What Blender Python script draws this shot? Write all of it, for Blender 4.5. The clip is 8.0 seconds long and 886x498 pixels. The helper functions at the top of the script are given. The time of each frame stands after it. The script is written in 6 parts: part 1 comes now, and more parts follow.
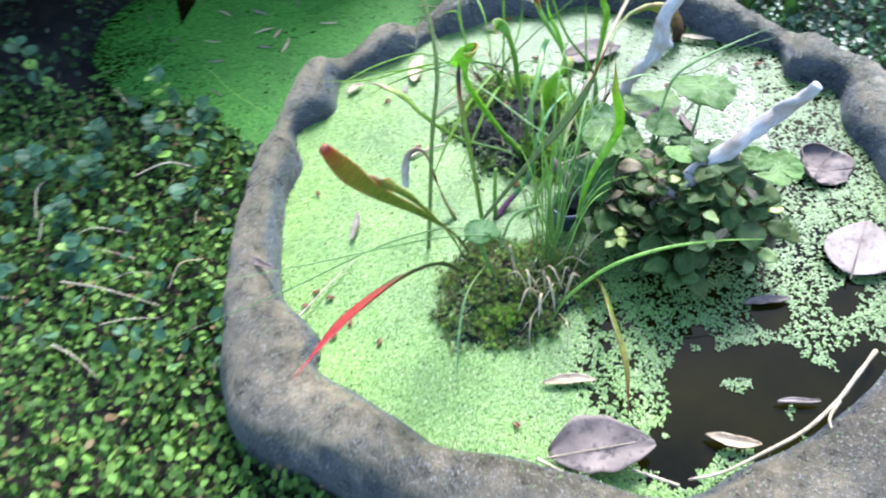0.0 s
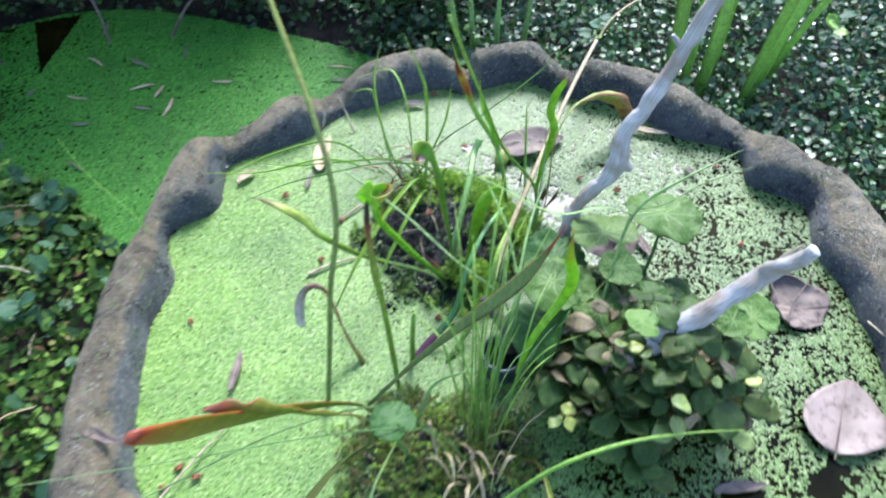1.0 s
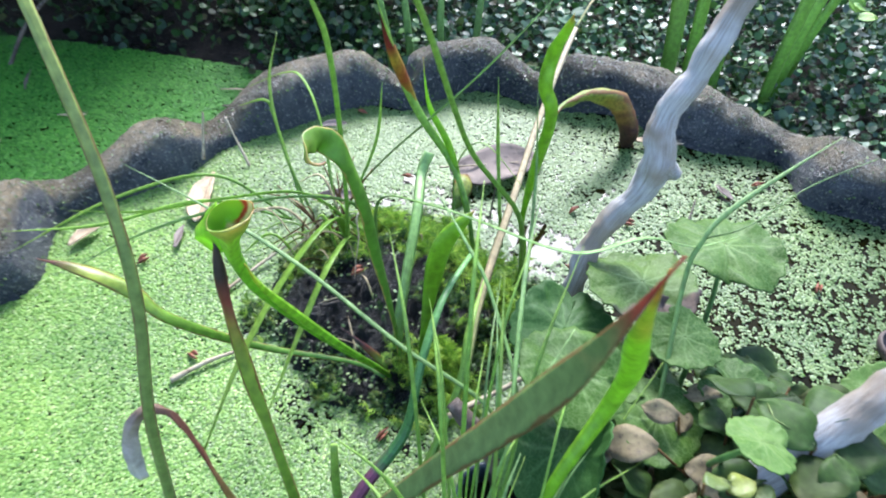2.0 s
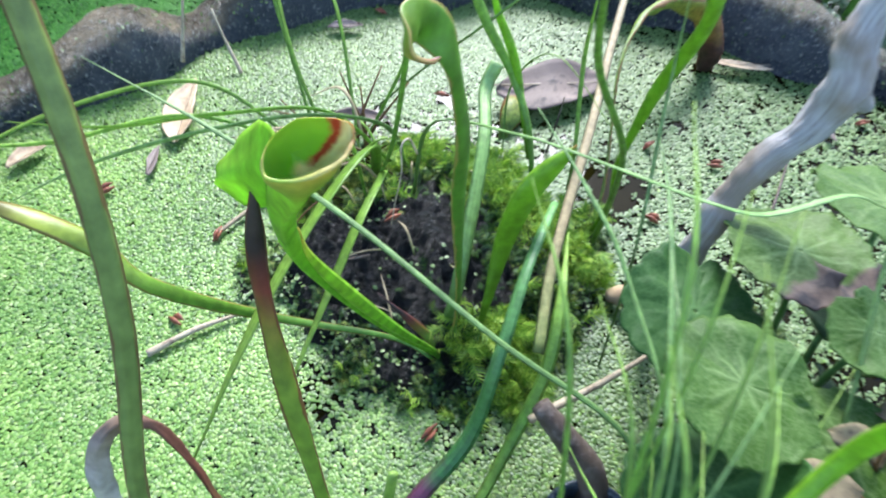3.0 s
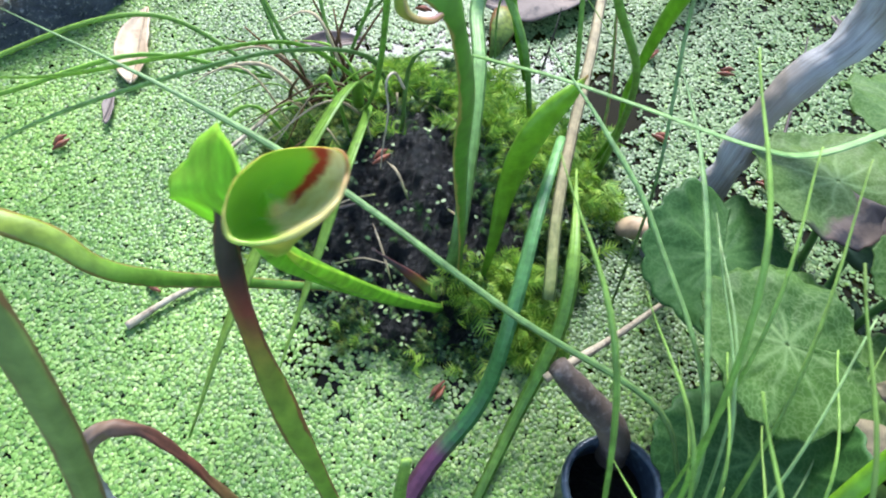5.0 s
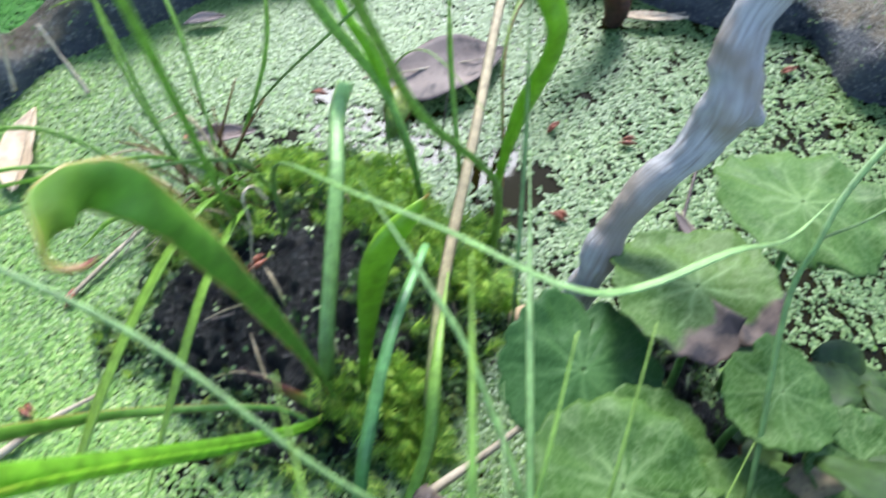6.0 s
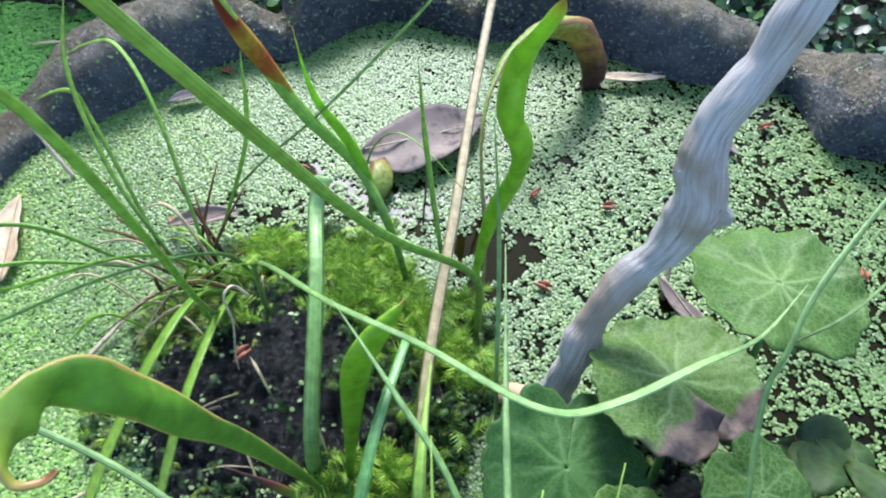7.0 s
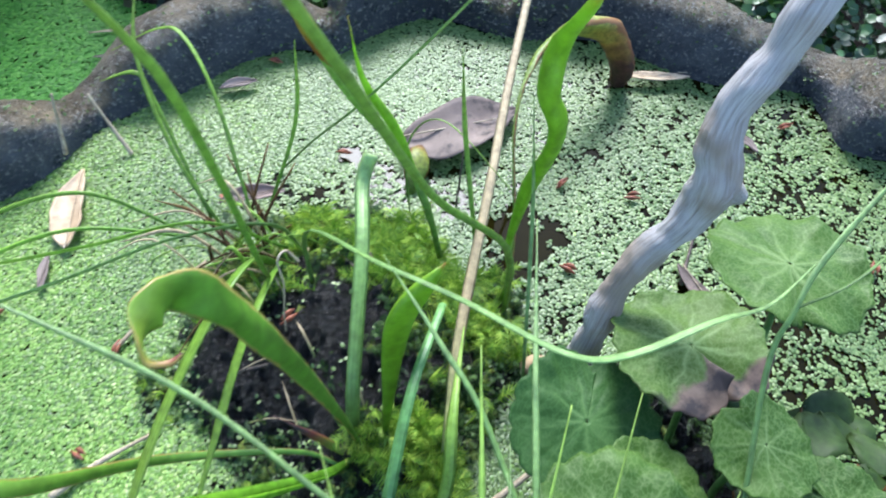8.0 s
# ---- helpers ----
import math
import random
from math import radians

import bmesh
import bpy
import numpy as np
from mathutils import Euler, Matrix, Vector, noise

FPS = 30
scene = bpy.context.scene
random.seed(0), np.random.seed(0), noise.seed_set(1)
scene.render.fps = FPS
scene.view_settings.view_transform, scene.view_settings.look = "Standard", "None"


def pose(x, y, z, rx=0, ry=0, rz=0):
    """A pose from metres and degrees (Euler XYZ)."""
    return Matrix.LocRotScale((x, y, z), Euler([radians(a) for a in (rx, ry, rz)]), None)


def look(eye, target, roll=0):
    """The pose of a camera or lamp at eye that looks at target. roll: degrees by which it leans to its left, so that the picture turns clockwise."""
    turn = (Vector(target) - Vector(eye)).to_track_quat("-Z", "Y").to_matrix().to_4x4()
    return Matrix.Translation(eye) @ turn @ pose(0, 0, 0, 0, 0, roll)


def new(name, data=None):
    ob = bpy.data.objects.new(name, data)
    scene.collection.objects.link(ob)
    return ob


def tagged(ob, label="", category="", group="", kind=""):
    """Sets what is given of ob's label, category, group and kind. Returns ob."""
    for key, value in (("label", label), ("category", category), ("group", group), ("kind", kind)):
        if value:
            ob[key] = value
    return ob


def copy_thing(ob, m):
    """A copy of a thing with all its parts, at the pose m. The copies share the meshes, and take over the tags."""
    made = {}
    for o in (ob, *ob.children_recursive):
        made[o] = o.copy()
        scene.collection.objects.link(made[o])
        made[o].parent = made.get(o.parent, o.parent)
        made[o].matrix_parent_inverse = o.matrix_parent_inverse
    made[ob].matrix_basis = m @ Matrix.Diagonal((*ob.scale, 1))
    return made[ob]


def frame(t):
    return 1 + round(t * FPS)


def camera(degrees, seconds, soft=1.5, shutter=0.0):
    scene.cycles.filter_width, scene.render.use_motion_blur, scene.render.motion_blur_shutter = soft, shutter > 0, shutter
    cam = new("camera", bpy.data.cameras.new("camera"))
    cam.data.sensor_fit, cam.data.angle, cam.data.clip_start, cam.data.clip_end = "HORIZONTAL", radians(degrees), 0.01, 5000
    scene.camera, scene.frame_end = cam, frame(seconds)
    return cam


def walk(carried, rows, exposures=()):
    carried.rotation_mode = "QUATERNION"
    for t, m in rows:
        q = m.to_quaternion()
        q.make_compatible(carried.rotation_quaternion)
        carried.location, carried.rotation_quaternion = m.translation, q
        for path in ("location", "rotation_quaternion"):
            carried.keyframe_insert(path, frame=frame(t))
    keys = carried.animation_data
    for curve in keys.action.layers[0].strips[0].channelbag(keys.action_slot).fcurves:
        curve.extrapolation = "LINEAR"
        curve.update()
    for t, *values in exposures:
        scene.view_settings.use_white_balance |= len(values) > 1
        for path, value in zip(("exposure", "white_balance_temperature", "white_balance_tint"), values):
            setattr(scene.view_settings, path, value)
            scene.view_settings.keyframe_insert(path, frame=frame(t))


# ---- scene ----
cam = camera(64.0, 8.0, soft=2.0, shutter=0.5)
PATH = [
    (0, (0.0281, 0.0102, 0.7473), (-0.1501, 1.2215, -0.8341), -9.16),
    (0.5, (-0.0155, 0.1292, 0.7327), (0.0181, 1.2989, -0.8893), -3.97),
    (1, (0.0369, 0.2516, 0.6981), (0.0739, 1.4708, -0.8869), -0.09),
    (1.2, (0.059, 0.2726, 0.6337), (-0.0071, 1.5587, -0.8965), -4.82),
    (1.5, (0.0766, 0.356, 0.5019), (0.0156, 1.7142, -0.965), -6.76),
    (1.7, (0.069, 0.3977, 0.4808), (0.1296, 1.7707, -0.9722), -4.56),
    (2.8, (0.0132, 0.5104, 0.3927), (0.2755, 1.7386, -1.1638), 5.77),
    (3, (0.005, 0.5376, 0.3754), (0.2818, 1.7184, -1.215), 6.91),
    (3.5, (-0.007, 0.5747, 0.3568), (0.3216, 1.6032, -1.3267), 9.09),
    (4, (-0.0101, 0.5798, 0.3593), (0.3468, 1.5575, -1.3486), 10.98),
    (4.2, (-0.0103, 0.5799, 0.3586), (0.35, 1.5486, -1.3537), 10.78),
    (5.3, (0.0173, 0.5752, 0.3629), (0.2761, 1.5123, -1.3849), 5.06),
    (5.5, (0.0278, 0.5725, 0.3674), (0.2771, 1.5097, -1.3818), 4.64),
    (6, (0.0763, 0.6072, 0.3749), (0.3812, 1.5956, -1.3368), 3.60),
    (6.5, (0.1051, 0.6149, 0.3775), (0.4488, 1.636, -1.3075), 3.74),
    (7, (0.0916, 0.6317, 0.3954), (0.4126, 1.6665, -1.2857), 1.59),
    (7.5, (0.0892, 0.627, 0.3998), (0.3964, 1.6676, -1.2803), 1.10),
    (8, (0.0752, 0.6049, 0.4121), (0.3469, 1.6642, -1.2625), 1.06),
]
walk(cam, [(t, look(eye, target, roll)) for t, eye, target, roll in PATH], exposures=[(0.0, 2.36, 5780, 12), (0.5, 2.11, 5840, 12), (1.0, 2.08, 5890, 12), (1.7, 2.08, 5960, 12), (3.5, 1.95, 5930, 11), (8.0, 1.9, 5890, 11)])

# ---- world and light ----
SUN_ELEVATION, SUN_AZIMUTH = 45.0, 14.0
world = bpy.data.worlds.new("sky")
scene.world = world
world.use_nodes = True
sky = world.node_tree.nodes.new("ShaderNodeTexSky")
sky.sky_type = "NISHITA"
sky.sun_disc = False
sky.sun_elevation, sky.sun_rotation = radians(SUN_ELEVATION), radians(SUN_AZIMUTH)
world.node_tree.links.new(sky.outputs[0], world.node_tree.nodes["Background"].inputs[0])
world.node_tree.nodes["Background"].inputs[1].default_value = 0.145
sun_data = bpy.data.lights.new("sun", "SUN")
sun_data.energy, sun_data.angle, sun_data.color = 2.3, radians(20), (1.0, 0.98, 0.95)
sun = new("sun", sun_data)
az, el = radians(SUN_AZIMUTH), radians(SUN_ELEVATION)
sun.matrix_world = look((0, 0, 3), Vector((0, 0, 3)) - Vector((math.sin(az) * math.cos(el), math.cos(az) * math.cos(el), math.sin(el))))


# ---- materials ----
def material(name, rough=0.6, spec=0.5):
    m = bpy.data.materials.new(name)
    m.use_nodes = True
    b = m.node_tree.nodes["Principled BSDF"]
    b.inputs["Roughness"].default_value = rough
    b.inputs["Specular IOR Level"].default_value = spec
    return m, m.node_tree.nodes, m.node_tree.links, b


def ramp(nodes, stops, interp="LINEAR"):
    r = nodes.new("ShaderNodeValToRGB")
    r.color_ramp.interpolation = interp
    e = r.color_ramp.elements
    while len(e) < len(stops):
        e.new(0.5)
    for k, (p, c) in zip(e, stops):
        k.position, k.color = p, (*c, 1)
    return r


def noise_node(nodes, links, scale, detail=4.0, rough=0.55, space="Object"):
    n = nodes.new("ShaderNodeTexNoise")
    n.inputs["Scale"].default_value, n.inputs["Detail"].default_value, n.inputs["Roughness"].default_value = scale, detail, rough
    if space:
        t = nodes.new("ShaderNodeTexCoord")
        links.new(t.outputs[space], n.inputs["Vector"])
    return n


def mix_color(nodes, links, fac, a, b, mode="MIX"):
    m = nodes.new("ShaderNodeMix")
    m.data_type, m.blend_type = "RGBA", mode
    for slot, v in ((0, fac), (6, a), (7, b)):
        if isinstance(v, (int, float)):
            m.inputs[slot].default_value = v
        elif isinstance(v, tuple):
            m.inputs[slot].default_value = (*v, 1)
        else:
            links.new(v, m.inputs[slot])
    return m.outputs[2]


def bump(nodes, links, b, height, strength=0.4, dist=0.001):
    n = nodes.new("ShaderNodeBump")
    n.inputs["Strength"].default_value, n.inputs["Distance"].default_value = strength, dist
    links.new(height, n.inputs["Height"])
    links.new(n.outputs[0], b.inputs["Normal"])


def along(nodes, links, axis="Y"):
    uv = nodes.new("ShaderNodeUVMap")
    s = nodes.new("ShaderNodeSeparateXYZ")
    links.new(uv.outputs[0], s.inputs[0])
    return s.outputs[axis]


def leafy(name, stops, rough=0.42, glow=0.3, grain=220.0, stripes=0.0, vary=0.35, spec=0.45, edge=None):
    """Plant tissue: colour runs from base to tip along the leaf, with blotches, fibres and light passing through."""
    m, n, l, b = material(name, rough, spec)
    base = ramp(n, stops)
    nz = noise_node(n, l, grain * 0.25, 3)
    add = n.new("ShaderNodeMath")
    add.operation = "MULTIPLY_ADD"
    l.new(nz.outputs[0], add.inputs[0])
    add.inputs[1].default_value = 0.24
    shift = n.new("ShaderNodeMath")
    shift.operation = "SUBTRACT"
    l.new(along(n, l), shift.inputs[0])
    shift.inputs[1].default_value = 0.12
    l.new(shift.outputs[0], add.inputs[2])
    l.new(add.outputs[0], base.inputs[0])
    fine = noise_node(n, l, grain, 5)
    shade = ramp(n, [(0.3, (1 - vary,) * 3), (0.7, (1 + vary * 0.5,) * 3)])
    l.new(fine.outputs[0], shade.inputs[0])
    col = mix_color(n, l, 1.0, base.outputs[0], shade.outputs[0], "MULTIPLY")
    if edge:
        # browned, uneven margins
        rim = n.new("ShaderNodeMath")
        rim.operation = "PINGPONG"
        l.new(along(n, l, "X"), rim.inputs[0])
        rim.inputs[1].default_value = 0.25
        patch = noise_node(n, l, 70, 4)
        push = n.new("ShaderNodeMath")
        push.operation = "MULTIPLY_ADD"
        l.new(patch.outputs[0], push.inputs[0])
        push.inputs[1].default_value = -0.34
        l.new(rim.outputs[0], push.inputs[2])
        er = ramp(n, [(0.0, (0.85, 0.85, 0.85)), (0.03, (0, 0, 0))])
        shift2 = n.new("ShaderNodeMath")
        shift2.operation = "ADD"
        l.new(push.outputs[0], shift2.inputs[0])
        shift2.inputs[1].default_value = 0.12
        l.new(shift2.outputs[0], er.inputs[0])
        col = mix_color(n, l, er.outputs[0], col, edge)
    info = n.new("ShaderNodeObjectInfo")
    hue = n.new("ShaderNodeHueSaturation")
    mr = n.new("ShaderNodeMapRange")
    mr.inputs["To Min"].default_value, mr.inputs["To Max"].default_value = 0.8, 1.2
    l.new(info.outputs["Random"], mr.inputs[0])
    l.new(mr.outputs[0], hue.inputs["Value"])
    l.new(col, hue.inputs["Color"])
    l.new(hue.outputs[0], b.inputs["Base Color"])
    height = fine.outputs[0]
    if stripes:
        w = n.new("ShaderNodeTexWave")
        w.inputs["Scale"].default_value, w.inputs["Distortion"].default_value = stripes, 0.6
        w.bands_direction = "X"
        uv = n.new("ShaderNodeUVMap")
        l.new(uv.outputs[0], w.inputs["Vector"])
        height = w.outputs["Fac"]
    bump(n, l, b, height, 0.35, 0.0006)
    if glow:
        t = n.new("ShaderNodeBsdfTranslucent")
        l.new(hue.outputs[0], t.inputs[0])
        ms = n.new("ShaderNodeMixShader")
        ms.inputs[0].default_value = glow
        l.new(b.outputs[0], ms.inputs[1])
        l.new(t.outputs[0], ms.inputs[2])
        l.new(ms.outputs[0], n["Material Output"].inputs[0])
    return m


def island_mat(name, stops, rough=0.5, glow=0.25, spec=0.5):
    """Many small leaves in one mesh, each of its own shade."""
    m, n, l, b = material(name, rough, spec)
    g = n.new("ShaderNodeNewGeometry")
    r = ramp(n, stops)
    l.new(g.outputs["Random Per Island"], r.inputs[0])
    big = noise_node(n, l, 9.0, 3)
    sh = ramp(n, [(0.3, (0.7, 0.74, 0.7)), (0.7, (1.15, 1.1, 1.0))])
    l.new(big.outputs[0], sh.inputs[0])
    col = mix_color(n, l, 1.0, r.outputs[0], sh.outputs[0], "MULTIPLY")
    l.new(col, b.inputs["Base Color"])
    t = n.new("ShaderNodeBsdfTranslucent")
    l.new(col, t.inputs[0])
    ms = n.new("ShaderNodeMixShader")
    ms.inputs[0].default_value = glow
    l.new(b.outputs[0], ms.inputs[1])
    l.new(t.outputs[0], ms.inputs[2])
    l.new(ms.outputs[0], n["Material Output"].inputs[0])
    return m


def two_scale(name, c1, c2, c3, s1, s2, rough=0.7, bumps=0.5, dist=0.002, spec=0.4):
    m, n, l, b = material(name, rough, spec)
    a, f = noise_node(n, l, s1, 5), noise_node(n, l, s2, 6, 0.65)
    r1 = ramp(n, [(0.4, c1), (0.6, c2)])
    l.new(a.outputs[0], r1.inputs[0])
    r2 = ramp(n, [(0.5, (0, 0, 0)), (0.68, (1, 1, 1))])
    l.new(f.outputs[0], r2.inputs[0])
    col = mix_color(n, l, r2.outputs[0], r1.outputs[0], c3)
    l.new(col, b.inputs["Base Color"])
    bump(n, l, b, f.outputs[0], bumps, dist)
    return m


def rim_material():
    """Weathered grey-brown moulded stone: pale lichen flecks, pits and a thin wet film below; steep faces are painted
    as shaded.
    """
    m, n, l, b = material("weathered_stone", 0.5, 0.5)
    big, mid, fine = noise_node(n, l, 7, 4), noise_node(n, l, 38, 8, 0.75), noise_node(n, l, 330, 5, 0.7)
    steep_shade = ramp(n, [(0.35, (0.045, 0.05, 0.06)), (0.6, (0.088, 0.097, 0.115))])
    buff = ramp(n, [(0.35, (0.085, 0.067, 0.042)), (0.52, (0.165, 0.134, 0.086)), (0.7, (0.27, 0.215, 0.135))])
    l.new(big.outputs[0], steep_shade.inputs[0])
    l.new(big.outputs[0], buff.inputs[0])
    # steep faces are coloured darker and bluer for their shade, upward faces browner
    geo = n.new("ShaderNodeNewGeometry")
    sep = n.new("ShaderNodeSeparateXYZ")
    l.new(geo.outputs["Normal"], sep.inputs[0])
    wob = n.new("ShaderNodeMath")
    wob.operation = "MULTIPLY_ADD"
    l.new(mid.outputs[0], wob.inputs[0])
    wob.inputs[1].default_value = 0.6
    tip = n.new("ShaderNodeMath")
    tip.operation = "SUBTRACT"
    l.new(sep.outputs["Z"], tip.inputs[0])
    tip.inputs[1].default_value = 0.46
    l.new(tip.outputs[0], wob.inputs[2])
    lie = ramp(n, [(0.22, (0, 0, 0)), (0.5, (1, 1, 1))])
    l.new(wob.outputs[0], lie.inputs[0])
    c = mix_color(n, l, lie.outputs[0], steep_shade.outputs[0], buff.outputs[0])
    r2 = ramp(n, [(0.34, (0.42, 0.42, 0.44)), (0.49, (0.9, 0.88, 0.85)), (0.64, (1.6, 1.52, 1.38))])
    l.new(mid.outputs[0], r2.inputs[0])
    c = mix_color(n, l, 1.0, c, r2.outputs[0], "MULTIPLY")
    r3 = ramp(n, [(0.555, (0, 0, 0)), (0.64, (0.85, 0.85, 0.85))])
    l.new(fine.outputs[0], r3.inputs[0])
    c = mix_color(n, l, r3.outputs[0], c, (0.4, 0.39, 0.34))
    l.new(c, b.inputs["Base Color"])
    rr = ramp(n, [(0.35, (0.2,) * 3), (0.65, (0.55,) * 3)])
    l.new(mid.outputs[0], rr.inputs[0])
    l.new(rr.outputs[0], b.inputs["Roughness"])
    ad = n.new("ShaderNodeMath")
    ad.operation = "ADD"
    l.new(mid.outputs[0], ad.inputs[0])
    l.new(fine.outputs[0], ad.inputs[1])
    bump(n, l, b, ad.outputs[0], 1.0, 0.009)
    return m


def water_material():
    m, n, l, b = material("pond_water", 0.03, 0.17)
    b.inputs["IOR"].default_value = 1.33
    big = noise_node(n, l, 6, 4)
    r = ramp(n, [(0.35, (0.003, 0.003, 0.0006)), (0.7, (0.014, 0.012, 0.0018))])
    l.new(big.outputs[0], r.inputs[0])
    l.new(r.outputs[0], b.inputs["Base Color"])
    w = noise_node(n, l, 35, 2)
    bump(n, l, b, w.outputs[0], 0.06, 0.002)
    return m


def wood_material():
    """Bleached driftwood: silver grey, long cracks, buff streaks."""
    m, n, l, b = material("driftwood", 0.62, 0.35)
    uv = n.new("ShaderNodeUVMap")
    mp = n.new("ShaderNodeMapping")
    mp.inputs["Scale"].default_value = (26, 7, 1)
    l.new(uv.outputs[0], mp.inputs[0])
    g = noise_node(n, l, 1.6, 8, 0.7, "")
    l.new(mp.outputs[0], g.inputs["Vector"])
    r = ramp(n, [(0.28, (0.1, 0.08, 0.065)), (0.38, (0.3, 0.27, 0.245)), (0.52, (0.45, 0.425, 0.4)), (0.7, (0.58, 0.555, 0.52))])
    l.new(g.outputs[0], r.inputs[0])
    big = noise_node(n, l, 22, 3)
    rb = ramp(n, [(0.48, (0, 0, 0)), (0.64, (0.75, 0.75, 0.75))])
    l.new(big.outputs[0], rb.inputs[0])
    c = mix_color(n, l, rb.outputs[0], r.outputs[0], (0.24, 0.175, 0.11))
    l.new(c, b.inputs["Base Color"])
    bump(n, l, b, g.outputs[0], 1.0, 0.0025)
    return m


def kidney_material(name, dark, light, vein, rot=0.0):
    """Broad leaf with veins that fan out from the stalk; rot browns the outer rim near the notch."""
    m, n, l, b = material(name, 0.55, 0.22)
    uv = n.new("ShaderNodeUVMap")
    s = n.new("ShaderNodeSeparateXYZ")
    l.new(uv.outputs[0], s.inputs[0])
    nz = noise_node(n, l, 90, 4)
    w = n.new("ShaderNodeMath")
    w.operation = "MULTIPLY_ADD"
    l.new(nz.outputs[0], w.inputs[0])
    w.inputs[1].default_value = 0.1
    l.new(s.outputs["X"], w.inputs[2])
    fan = n.new("ShaderNodeMath")
    fan.operation = "PINGPONG"
    l.new(w.outputs[0], fan.inputs[0])
    fan.inputs[1].default_value = 1 / 18
    # a vein keeps its width while the fan opens, and thins out towards the edge
    span = n.new("ShaderNodeMath")
    span.operation = "MULTIPLY"
    l.new(fan.outputs[0], span.inputs[0])
    l.new(s.outputs["Y"], span.inputs[1])
    line = ramp(n, [(0.0, (0.8, 0.8, 0.8)), (0.0035, (0.3, 0.3, 0.3)), (0.007, (0, 0, 0))])
    l.new(span.outputs[0], line.inputs[0])
    fade = ramp(n, [(0.2, (0.8, 0.8, 0.8)), (0.9, (0.25, 0.25, 0.25))])
    l.new(s.outputs["Y"], fade.inputs[0])
    fr = n.new("ShaderNodeMath")
    fr.operation = "MULTIPLY"
    l.new(line.outputs[0], fr.inputs[0])
    l.new(fade.outputs[0], fr.inputs[1])
    net = n.new("ShaderNodeTexVoronoi")
    net.feature = "DISTANCE_TO_EDGE"
    net.inputs["Scale"].default_value = 380
    tc = n.new("ShaderNodeTexCoord")
    warp = mix_color(n, l, 0.012, tc.outputs["Object"], nz.outputs[1], "ADD")
    l.new(warp, net.inputs["Vector"])
    nr = ramp(n, [(0.0, (0.8, 0.8, 0.8)), (0.07, (0.2, 0.2, 0.2)), (0.16, (0, 0, 0))])
    l.new(net.outputs["Distance"], nr.inputs[0])
    r = ramp(n, [(0.35, dark), (0.65, light)])
    big = noise_node(n, l, 30, 4)
    l.new(big.outputs[0], r.inputs[0])
    c = mix_color(n, l, fr.outputs[0], r.outputs[0], vein)
    half = n.new("ShaderNodeMath")
    half.operation = "MULTIPLY"
    l.new(nr.outputs[0], half.inputs[0])
    half.inputs[1].default_value = 0.5
    c = mix_color(n, l, half.outputs[0], c, vein)
    if rot:
        edge = n.new("ShaderNodeMath")
        edge.operation = "PINGPONG"
        l.new(s.outputs["X"], edge.inputs[0])
        edge.inputs[1].default_value = 0.5
        ad = n.new("ShaderNodeMath")
        ad.operation = "MULTIPLY_ADD"
        l.new(big.outputs[0], ad.inputs[0])
        ad.inputs[1].default_value = 0.3
        core = n.new("ShaderNodeMath")
        core.operation = "MULTIPLY_ADD"
        l.new(s.outputs["Y"], core.inputs[0])
        core.inputs[1].default_value = -0.22
        l.new(edge.outputs[0], core.inputs[2])
        l.new(core.outputs[0], ad.inputs[2])
        rr = ramp(n, [(rot, (1, 1, 1)), (rot + 0.03, (0, 0, 0))])
        l.new(ad.outputs[0], rr.inputs[0])
        rc = ramp(n, [(0.4, (0.04, 0.032, 0.03)), (0.62, (0.2, 0.14, 0.1))])
        l.new(nz.outputs[0], rc.inputs[0])
        c = mix_color(n, l, rr.outputs[0], c, rc.outputs[0])
    l.new(c, b.inputs["Base Color"])
    ad = n.new("ShaderNodeMath")
    ad.operation = "ADD"
    l.new(fr.outputs[0], ad.inputs[0])
    l.new(nr.outputs[0], ad.inputs[1])
    bump(n, l, b, ad.outputs[0], -0.8, 0.0012)
    t = n.new("ShaderNodeBsdfTranslucent")
    l.new(c, t.inputs[0])
    ms = n.new("ShaderNodeMixShader")
    ms.inputs[0].default_value = 0.25
    l.new(b.outputs[0], ms.inputs[1])
    l.new(t.outputs[0], ms.inputs[2])
    l.new(ms.outputs[0], n["Material Output"].inputs[0])
    return m


